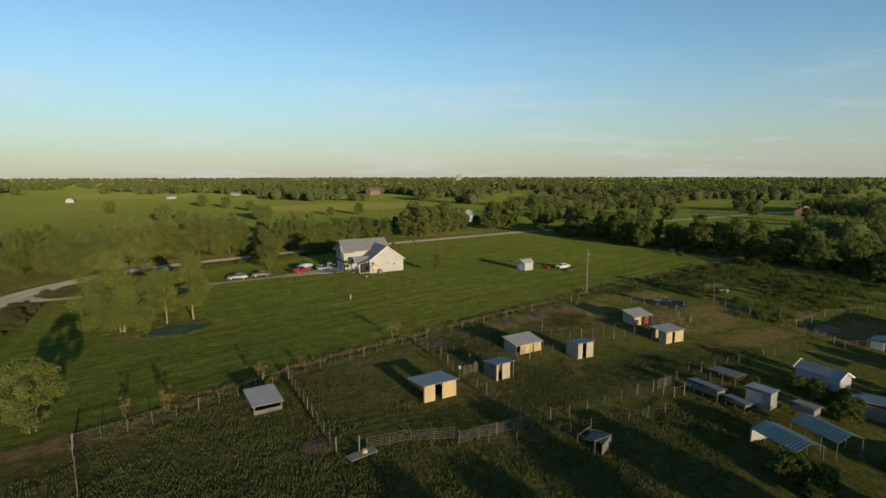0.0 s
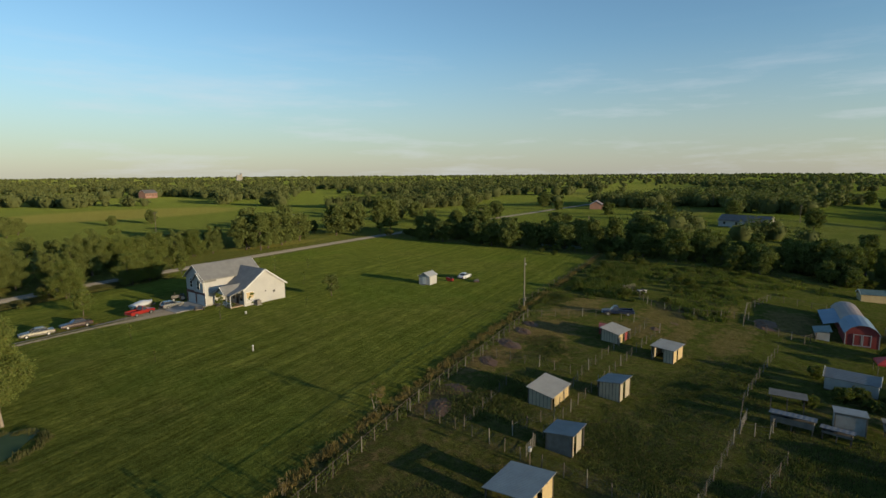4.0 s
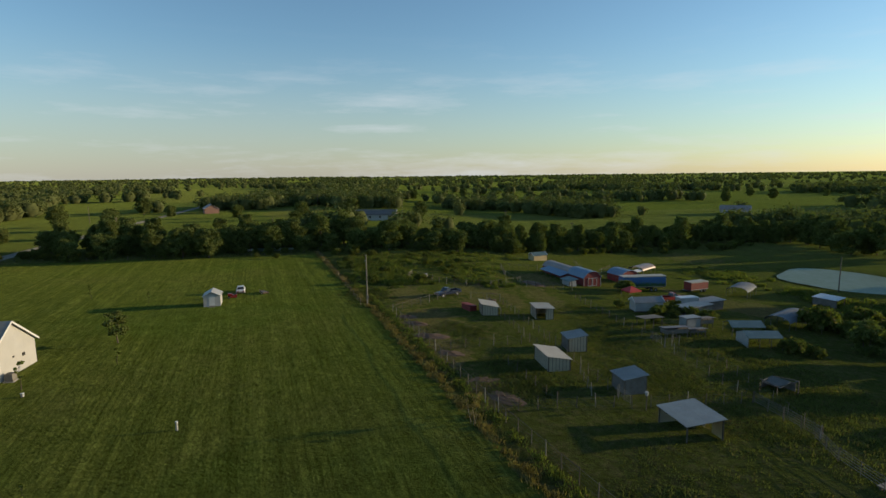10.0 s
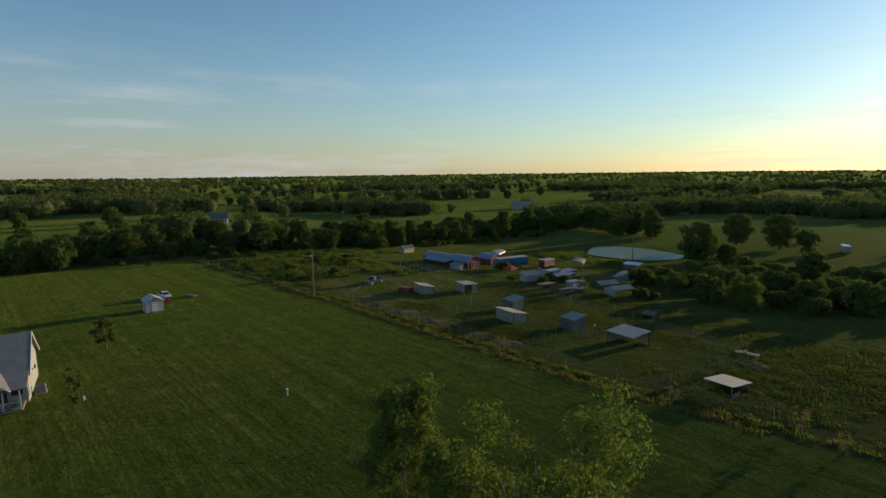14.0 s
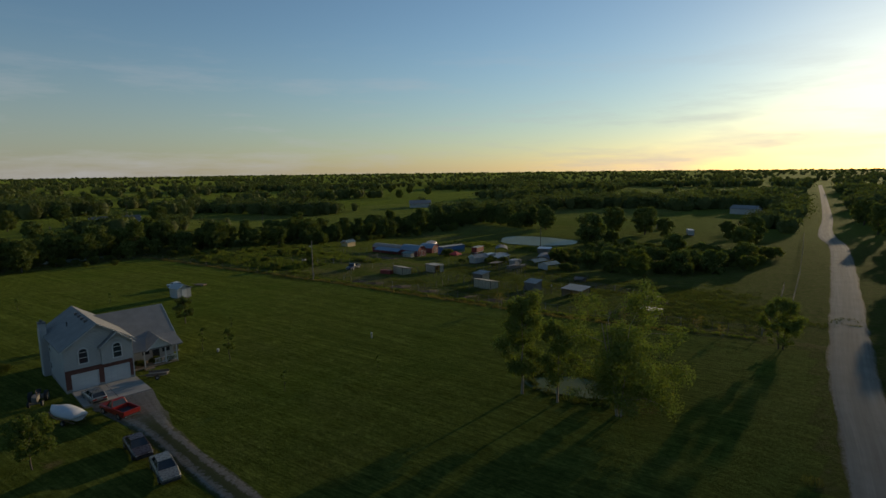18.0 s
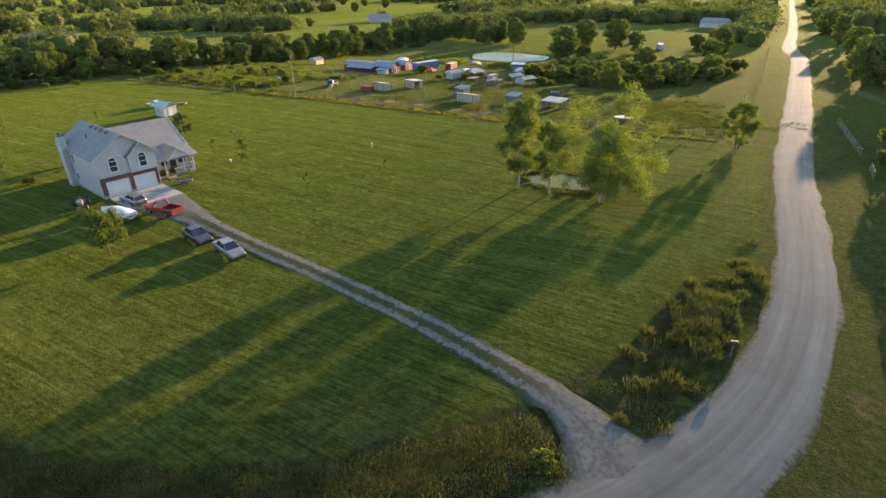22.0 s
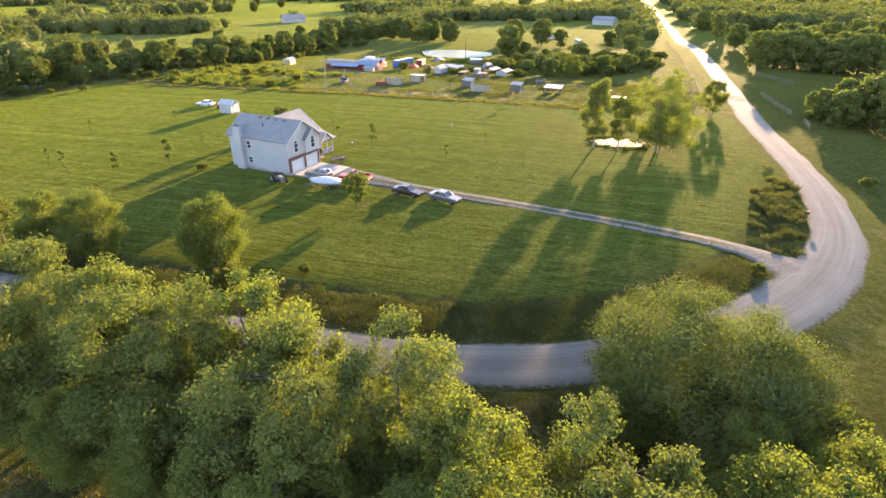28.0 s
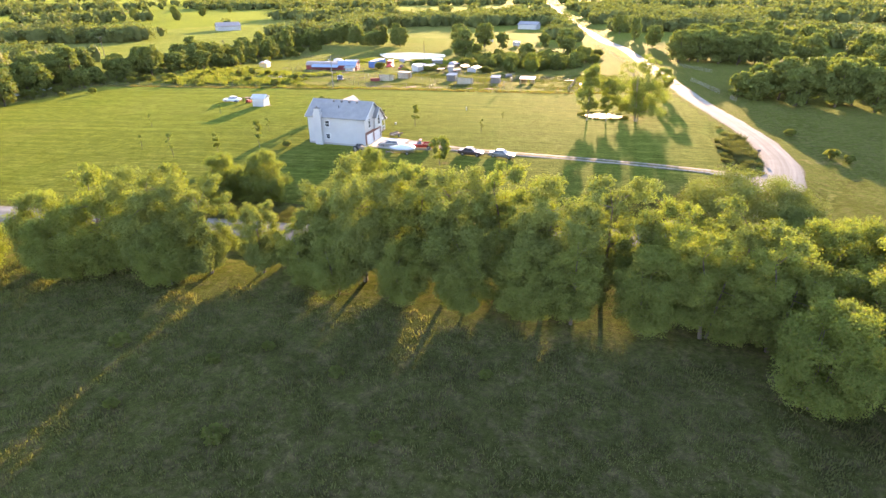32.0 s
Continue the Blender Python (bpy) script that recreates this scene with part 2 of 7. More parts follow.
def ground_material():
    m, nd, lk, b = node_mat("ground_cover")
    tc = nd.new("ShaderNodeTexCoord")
    v = tc.outputs["Object"]
    at = nd.new("ShaderNodeAttribute")
    at.attribute_name = "zone"
    sp = nd.new("ShaderNodeSeparateColor")
    lk.new(at.outputs["Color"], sp.inputs["Color"])
    n_big = noisen(nd, lk, 0.012, 4, 0.6, v)
    n_mid = noisen(nd, lk, 0.11, 5, 0.62, v)
    n_small = noisen(nd, lk, 0.7, 5, 0.65, v)
    n_fine = noisen(nd, lk, 5.0, 4, 0.7, v)
    # rough pasture
    past = mixrgb(nd, lk, rangen(nd, lk, n_mid, 0.3, 0.7), (0.036, 0.037, 0.013), (0.064, 0.061, 0.023))
    past = mixrgb(nd, lk, rangen(nd, lk, n_small, 0.46, 0.64, 0.0, 0.85), past, (0.092, 0.065, 0.038))
    # far fields in a patchwork
    vo = nd.new("ShaderNodeTexVoronoi")
    vo.distance = "CHEBYCHEV"
    vo.inputs["Scale"].default_value = 0.0045
    lk.new(v, vo.inputs["Vector"])
    vs = nd.new("ShaderNodeSeparateColor")
    lk.new(vo.outputs["Color"], vs.inputs["Color"])
    far = mixrgb(nd, lk, vs.outputs["Red"], (0.066, 0.080, 0.024), (0.092, 0.098, 0.034))
    far = mixrgb(nd, lk, rangen(nd, lk, vs.outputs["Green"], 0.68, 0.70), far, (0.130, 0.112, 0.048))
    far = mixrgb(nd, lk, rangen(nd, lk, n_mid, 0.35, 0.65, 0.0, 0.8), far, (0.056, 0.060, 0.021))
    farmask = at.outputs["Alpha"]
    col = mixrgb(nd, lk, farmask, past, far)
    # mown lawn: long uneven swaths along the fence line, and round the bend beside the road
    mp = nd.new("ShaderNodeMapping")
    mp.inputs["Rotation"].default_value = (0, 0, radians(-10.8))
    mp.vector_type = "POINT"
    lk.new(v, mp.inputs["Vector"])

    def stretched(vec, sx, sy, detail):
        m2 = nd.new("ShaderNodeMapping")
        m2.inputs["Scale"].default_value = (sx, sy, 1.0)
        lk.new(vec, m2.inputs["Vector"])
        return noisen(nd, lk, 1.0, detail, 0.6, m2.outputs["Vector"])

    rd = nd.new("ShaderNodeAttribute")
    rd.attribute_name = "road_side"
    rs = nd.new("ShaderNodeSeparateColor")
    lk.new(rd.outputs["Color"], rs.inputs["Color"])
    ring = nd.new("ShaderNodeCombineXYZ")
    lk.new(mathn(nd, lk, "MULTIPLY", rs.outputs["Red"], 100.0), ring.inputs["Y"])
    lk.new(mathn(nd, lk, "MULTIPLY", n_big, 30.0), ring.inputs["X"])
    along_fence = stretched(mp.outputs["Vector"], 0.012, 0.62, 4)
    along_road = stretched(ring.outputs["Vector"], 0.05, 0.80, 4)
    stripe = mixrgb(nd, lk, rs.outputs["Green"], along_fence, along_road)
    lawn = mixrgb(nd, lk, rangen(nd, lk, n_mid, 0.32, 0.68), (0.051, 0.060, 0.017), (0.072, 0.082, 0.022))
    lawn = mixrgb(nd, lk, rangen(nd, lk, stripe, 0.40, 0.60, 0.0, 0.9), lawn, (0.102, 0.111, 0.028))
    lawn = mixrgb(nd, lk, rangen(nd, lk, stretched(mp.outputs["Vector"], 0.03, 2.3, 3), 0.50, 0.66, 0.0, 0.65), lawn, (0.036, 0.042, 0.011))
    lawn = mixrgb(nd, lk, rangen(nd, lk, noisen(nd, lk, 0.045, 6, 0.7, v), 0.50, 0.72, 0, 0.55), lawn, (0.100, 0.084, 0.034))
    lawn = mixrgb(nd, lk, rangen(nd, lk, noisen(nd, lk, 0.03, 4, 0.6, v), 0.36, 0.50, 0.5, 0.0), lawn, (0.048, 0.078, 0.016))
    lawn = mixrgb(nd, lk, 0.7, lawn, mixrgb(nd, lk, rangen(nd, lk, stretched(mp.outputs["Vector"], 0.35, 3.6, 4), 0.36, 0.64), (0.55, 0.56, 0.54), (1.40, 1.40, 1.34)), "MULTIPLY")
    lawn = mixrgb(nd, lk, 0.6, lawn, mixrgb(nd, lk, rangen(nd, lk, noisen(nd, lk, 0.42, 5, 0.7, v), 0.34, 0.66), (0.52, 0.54, 0.52), (1.42, 1.40, 1.30)), "MULTIPLY")
    edge = mathn(nd, lk, "MULTIPLY", mathn(nd, lk, "SUBTRACT", n_small, 0.5), 0.9)

    def cut(channel):
        return rangen(nd, lk, mathn(nd, lk, "ADD", channel, edge), 0.40, 0.60)

    col = mixrgb(nd, lk, cut(sp.outputs["Red"]), col, lawn)
    dirt = mixrgb(nd, lk, rangen(nd, lk, n_small, 0.3, 0.7), (0.095, 0.054, 0.032), (0.155, 0.098, 0.058))
    col = mixrgb(nd, lk, cut(sp.outputs["Green"]), col, dirt)
    dry = mixrgb(nd, lk, n_small, (0.095, 0.075, 0.030), (0.155, 0.125, 0.050))
    col = mixrgb(nd, lk, cut(sp.outputs["Blue"]), col, dry)
    col = mixrgb(nd, lk, 0.55, col, mixrgb(nd, lk, rangen(nd, lk, n_fine, 0.25, 0.75), (0.35, 0.35, 0.35), (1.25, 1.25, 1.2)), "MULTIPLY")
    n_tuft = noisen(nd, lk, 1.7, 6, 0.72, v)
    tuft_w = mathn(nd, lk, "SUBTRACT", 0.8, mathn(nd, lk, "MULTIPLY", sp.outputs["Red"], 0.10))
    col = mixrgb(nd, lk, tuft_w, col, mixrgb(nd, lk, rangen(nd, lk, n_tuft, 0.30, 0.70), (0.30, 0.32, 0.30), (1.60, 1.52, 1.38)), "MULTIPLY")
    lk.new(col, b.inputs["Base Color"])
    b.inputs["Roughness"].default_value = 0.95
    b.inputs["Diffuse Roughness"].default_value = 1.0
    b.inputs["Specular IOR Level"].default_value = 0.004
    b.inputs["Sheen Weight"].default_value, b.inputs["Sheen Roughness"].default_value = 0.16, 0.5
    b.inputs["Sheen Tint"].default_value = (0.33, 0.46, 0.04, 1)
    h = mathn(nd, lk, "ADD", mathn(nd, lk, "MULTIPLY", n_small, 0.6), mathn(nd, lk, "MULTIPLY", n_fine, 0.4))
    h = mathn(nd, lk, "ADD", h, mathn(nd, lk, "MULTIPLY", stripe, 0.10))
    h = mathn(nd, lk, "ADD", h, mathn(nd, lk, "MULTIPLY", n_tuft, 0.5))
    bumpn(nd, lk, h, 0.85, 0.32, b)
    return m


def gravel_material(name, grassy):
    """Pale crushed stone with wheel tracks; grass grows in at the edges and, on a drive, along the middle."""
    m, nd, lk, b = node_mat(name)
    tc = nd.new("ShaderNodeTexCoord")
    v = tc.outputs["Object"]
    at = nd.new("ShaderNodeAttribute")
    at.attribute_name = "across"
    n1, n2, n3 = noisen(nd, lk, 0.25, 5, 0.6, v), noisen(nd, lk, 1.6, 5, 0.7, v), noisen(nd, lk, 14, 3, 0.7, v)
    col = mixrgb(nd, lk, rangen(nd, lk, n1, 0.3, 0.7), (0.222, 0.196, 0.158), (0.300, 0.268, 0.220))
    a = mathn(nd, lk, "ABSOLUTE", at.outputs["Fac"])
    tracks = mathn(nd, lk, "ABSOLUTE", mathn(nd, lk, "SUBTRACT", a, 0.48))
    col = mixrgb(nd, lk, rangen(nd, lk, mathn(nd, lk, "ADD", tracks, mathn(nd, lk, "MULTIPLY", n2, 0.25)), 0.10, 0.42, 0.0, 0.5), col, (0.165, 0.15, 0.125))
    col = mixrgb(nd, lk, 0.5, col, mixrgb(nd, lk, n3, (0.5, 0.5, 0.5), (1.15, 1.15, 1.15)), "MULTIPLY")
    # long streaks left by wheels
    sx = nd.new("ShaderNodeSeparateXYZ")
    lk.new(v, sx.inputs["Vector"])
    cx = nd.new("ShaderNodeCombineXYZ")
    lk.new(mathn(nd, lk, "MULTIPLY", at.outputs["Fac"], 7.0), cx.inputs["X"])
    lk.new(mathn(nd, lk, "MULTIPLY", sx.outputs["Y"], 0.06), cx.inputs["Y"])
    streak = noisen(nd, lk, 1.0, 4, 0.65, cx.outputs["Vector"])
    col = mixrgb(nd, lk, 0.6, col, mixrgb(nd, lk, rangen(nd, lk, streak, 0.32, 0.68), (0.66, 0.65, 0.63), (1.18, 1.18, 1.18)), "MULTIPLY")
    n4 = noisen(nd, lk, 2.6, 6, 0.75, v)
    grass = mixrgb(nd, lk, n4, (0.036, 0.045, 0.011), (0.070, 0.070, 0.022))
    wob = mathn(nd, lk, "ADD", mathn(nd, lk, "MULTIPLY", mathn(nd, lk, "SUBTRACT", n2, 0.5), 0.7), mathn(nd, lk, "MULTIPLY", mathn(nd, lk, "SUBTRACT", n4, 0.5), 0.8))
    rim = rangen(nd, lk, mathn(nd, lk, "ADD", a, mathn(nd, lk, "MULTIPLY", wob, 0.5)), 0.84, 0.98)
    col = mixrgb(nd, lk, rim, col, grass)
    if grassy:
        soil = rangen(nd, lk, mathn(nd, lk, "ADD", n4, mathn(nd, lk, "MULTIPLY", n1, 0.3)), 0.60, 0.76, 0.0, 0.65)
        col = mixrgb(nd, lk, soil, col, (0.105, 0.082, 0.058))
        mid = rangen(nd, lk, mathn(nd, lk, "ADD", mathn(nd, lk, "MULTIPLY", tracks, 1.0), mathn(nd, lk, "MULTIPLY", wob, 0.9)), 0.14, 0.26, 0.0, 0.9)
        wn_at = nd.new("ShaderNodeAttribute")
        wn_at.attribute_name = "bare"
        mid = mathn(nd, lk, "MULTIPLY", mid, mathn(nd, lk, "SUBTRACT", 1.0, wn_at.outputs["Fac"]))
        col = mixrgb(nd, lk, mid, col, grass)
    lk.new(col, b.inputs["Base Color"])
    b.inputs["Roughness"].default_value = 0.92
    b.inputs["Specular IOR Level"].default_value = 0.06
    b.inputs["Diffuse Roughness"].default_value = 1.0
    bumpn(nd, lk, mathn(nd, lk, "ADD", n2, mathn(nd, lk, "MULTIPLY", n3, 0.6)), 0.35, 0.05, b)
    return m


def plainmat(name, col, rough=0.5, metal=0.0, grain=6.0):
    return surf(name, col, tuple(c * 0.8 for c in col), 0.8, grain, rough, 0.1, 0.005, metal)


M = dict(
    ground=ground_material(),
    gravel=gravel_material("gravel_road", False),
    drive=gravel_material("gravel_drive", True),
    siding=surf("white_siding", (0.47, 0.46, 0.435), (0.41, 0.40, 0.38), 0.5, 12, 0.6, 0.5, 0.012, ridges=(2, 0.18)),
    trim=surf("white_trim", (0.66, 0.66, 0.64), (0.58, 0.58, 0.56), 1.0, 15, 0.5),
    shingle=surf("grey_shingles", (0.19, 0.186, 0.178), (0.25, 0.245, 0.232), 0.8, 9, 0.85, 0.25, 0.012, ridges=(1, 0.16)),
    brickband=surf("brown_brick", (0.17, 0.065, 0.045), (0.12, 0.045, 0.033), 2.0, 18, 0.85),
    door=surf("white_garage_door", (0.64, 0.64, 0.63), (0.56, 0.56, 0.55), 0.6, 14, 0.45),
    glass=surf("dark_window_glass", (0.03, 0.035, 0.04), (0.05, 0.055, 0.06), 0.5, 4, 0.08, 0.02),
    concrete=surf("pale_concrete", (0.29, 0.27, 0.24), (0.37, 0.345, 0.305), 0.4, 8, 0.9, 0.2, 0.02, stain=(0.28, 0.25, 0.21)),
    post=surf("weathered_post", (0.15, 0.12, 0.09), (0.085, 0.07, 0.053), 1.5, 20, 0.9, vary=0.25),
    whitepost=surf("pale_post", (0.25, 0.22, 0.17), (0.17, 0.15, 0.12), 1.5, 20, 0.85),
    wire=surf("galvanised_wire", (0.13, 0.125, 0.115), (0.09, 0.086, 0.08), 2, 10, 0.7, metal=0.2),
    rust=surf("rusty_pipe", (0.26, 0.20, 0.15), (0.16, 0.10, 0.07), 2, 15, 0.75, metal=0.3),
    tin=surf("galvanised_roof", (0.27, 0.27, 0.262), (0.195, 0.192, 0.187), 0.5, 6, 0.62, 0.5, 0.02, 0.25, stain=(0.24, 0.19, 0.15), ridges=(0, 0.22)),
    tinpale=surf("pale_roof_sheet", (0.40, 0.38, 0.335), (0.31, 0.295, 0.26), 0.6, 6, 0.75, 0.5, 0.02, 0.05, stain=(0.40, 0.34, 0.26), ridges=(0, 0.22)),
    tinwall=surf("tan_wall_sheet", (0.50, 0.43, 0.31), (0.40, 0.345, 0.25), 0.8, 8, 0.55, 0.6, 0.02, 0.1, stain=(0.25, 0.20, 0.15), ridges=(0, 0.2)),
    ply=surf("yellow_plywood", (0.56, 0.43, 0.22), (0.46, 0.34, 0.17), 0.9, 10, 0.8, stain=(0.33, 0.23, 0.12)),
    board=surf("grey_boards", (0.21, 0.19, 0.165), (0.13, 0.12, 0.10), 1.4, 14, 0.9, vary=0.2, stain=(0.16, 0.13, 0.1)),
    barnred=surf("barn_red_paint", (0.27, 0.035, 0.028), (0.20, 0.03, 0.025), 0.9, 10, 0.7, 0.4, 0.015, ridges=(0, 0.25)),
    blueroof=surf("blue_roof_sheet", (0.15, 0.23, 0.32), (0.21, 0.29, 0.37), 0.5, 6, 0.6, 0.4, 0.015, 0.1, ridges=(0, 0.3)),
    brownroof=surf("brown_roof_sheet", (0.28, 0.21, 0.18), (0.36, 0.28, 0.24), 0.5, 6, 0.5, 0.4, 0.015, 0.2, ridges=(0, 0.3)),
    greenroof=surf("faded_green_tarp_roof", (0.09, 0.145, 0.14), (0.13, 0.19, 0.18), 0.5, 5, 0.5, 0.4, 0.02, 0.15, stain=(0.22, 0.27, 0.25), ridges=(0, 0.4)),
    greyblue=surf("grey_blue_tarp", (0.11, 0.125, 0.145), (0.155, 0.17, 0.19), 0.6, 5, 0.85, 0.3, 0.02, ridges=(0, 0.5)),
    tarpwhite=surf("white_tarp", (0.58, 0.59, 0.60), (0.50, 0.51, 0.53), 0.8, 5, 0.45, 0.5, 0.04),
    whitebox=surf("white_panel", (0.44, 0.44, 0.42), (0.34, 0.34, 0.325), 0.7, 8, 0.5, stain=(0.42, 0.38, 0.31)),
    tarpred=surf("red_canopy_cloth", (0.55, 0.035, 0.03), (0.42, 0.03, 0.025), 0.8, 6, 0.6),
    tyre=surf("black_rubber", (0.02, 0.02, 0.02), (0.03, 0.03, 0.03), 3, 30, 0.85),
    rim=surf("grey_rim", (0.42, 0.42, 0.42), (0.30, 0.30, 0.30), 3, 10, 0.4, metal=0.7),
    chrome=surf("chrome", (0.6, 0.6, 0.6), (0.5, 0.5, 0.5), 3, 10, 0.2, metal=0.9),
    paint_grey=plainmat("grey_beige_car_paint", (0.25, 0.235, 0.20), 0.3, 0.3),
    paint_dark=plainmat("dark_maroon_car_paint", (0.075, 0.05, 0.045), 0.3, 0.2),
    paint_red=plainmat("red_truck_paint", (0.33, 0.024, 0.018), 0.35),
    paint_silver=plainmat("silver_car_paint", (0.36, 0.35, 0.32), 0.3, 0.5),
    paint_blue=plainmat("dark_blue_truck_paint", (0.022, 0.034, 0.075), 0.3, 0.2),
    paint_white=plainmat("white_car_paint", (0.74, 0.74, 0.72), 0.3),
    lens=plainmat("lamp_lens", (0.55, 0.5, 0.42), 0.2),
    redlens=plainmat("tail_lamp", (0.35, 0.02, 0.015), 0.25),
    blackplastic=plainmat("black_plastic", (0.03, 0.03, 0.032), 0.55),
    trailerblue=surf("blue_trailer_side", (0.03, 0.11, 0.28), (0.04, 0.15, 0.34), 0.5, 6, 0.45),
    trailergreen=plainmat("green_mural_paint", (0.07, 0.20, 0.09), 0.5),
    trailertop=surf("pale_trailer_roof", (0.50, 0.44, 0.34), (0.42, 0.36, 0.28), 0.7, 8, 0.6, stain=(0.3, 0.25, 0.2)),
    bark=surf("brown_bark", (0.15, 0.115, 0.085), (0.09, 0.07, 0.052), 2.5, 12, 0.95, 0.8, 0.05),
    barkpale=surf("pale_bark", (0.34, 0.28, 0.21), (0.22, 0.18, 0.14), 2.5, 12, 0.95, 0.8, 0.05),
    leaf=leafmat("green_leaves", (0.082, 0.106, 0.030), (0.138, 0.156, 0.048), 0.30),
    leafyel=leafmat("yellow_green_leaves", (0.092, 0.120, 0.028), (0.148, 0.170, 0.048), 0.38, dead=(0.17, 0.16, 0.05)),
    leafdark=leafmat("dark_green_leaves", (0.078, 0.100, 0.030), (0.128, 0.146, 0.044), 0.26),
    leaffar=leafmat("far_leaves", (0.070, 0.086, 0.030), (0.114, 0.126, 0.046), 0.26),
    tallgrass=leafmat("tall_grass", (0.062, 0.070, 0.025), (0.096, 0.096, 0.038), 0.26, dead=(0.125, 0.100, 0.050)),
    meadowgrass=leafmat("meadow_grass", (0.060, 0.062, 0.024), (0.100, 0.094, 0.038), 0.36, dead=(0.13, 0.10, 0.05)),
    penweed=leafmat("pen_weeds", (0.056, 0.070, 0.020), (0.096, 0.102, 0.035), 0.35, dead=(0.14, 0.105, 0.055)),
    weed=leafmat("weed_leaves", (0.070, 0.090, 0.024), (0.122, 0.132, 0.038), 0.45, dead=(0.16, 0.13, 0.06)),
    straw=leafmat("dry_weeds", (0.13, 0.092, 0.036), (0.21, 0.160, 0.068), 0.35),
    water=surf("still_water", (0.15, 0.20, 0.125), (0.18, 0.23, 0.15), 0.02, 0.6, 0.45, 0.04, 0.02),
    algae=surf("algae_water", (0.060, 0.100, 0.045), (0.095, 0.135, 0.065), 0.3, 3, 0.7, 0.08, 0.01),
    brickfar=surf("far_brick", (0.33, 0.18, 0.13), (0.27, 0.15, 0.11), 0.4, 3, 0.9),
    roofdark=surf("dark_roof", (0.11, 0.10, 0.10), (0.16, 0.15, 0.14), 0.6, 5, 0.85),
    porchwood=surf("porch_wood", (0.40, 0.30, 0.20), (0.30, 0.22, 0.15), 1.5, 12, 0.8),
    cooler=surf("weathered_grey_panel", (0.30, 0.31, 0.30), (0.22, 0.23, 0.225), 0.8, 8, 0.6, stain=(0.18, 0.16, 0.13)),
    firewood=surf("bare_dirt_heap", (0.17, 0.085, 0.042), (0.10, 0.054, 0.028), 1.2, 6, 0.95, 0.6, 0.06),
)
M["algae"].node_tree.nodes["Principled BSDF"].inputs["Specular IOR Level"].default_value = 0.05
M["water"].node_tree.nodes["Principled BSDF"].inputs["Specular IOR Level"].default_value = 0.10


# ---- building blocks ----
def sstep(a, b, v):
    k = np.clip((v - a) / (b - a), 0.0, 1.0)
    return k * k * (3 - 2 * k)


def height(x, y):
    """The lie of the land: a low rise under the house, falling to the pond."""
    h = 0.9 * np.exp(-((x - 64.0) ** 2 + (y - 120.0) ** 2) / (2 * 36.0 ** 2))
    h = h - 4.2 * sstep(75.0, -20.0, y) * sstep(0.0, 40.0, x)
    h = h - 0.8 * sstep(90.0, 160.0, x) * sstep(90.0, 30.0, y)
    return h + 0.95 * np.exp(-((x - 63.0) ** 2 + (y - 32.0) ** 2) / (2 * 11.0 ** 2))


def hz(x, y):
    return float(height(np.float64(x), np.float64(y)))


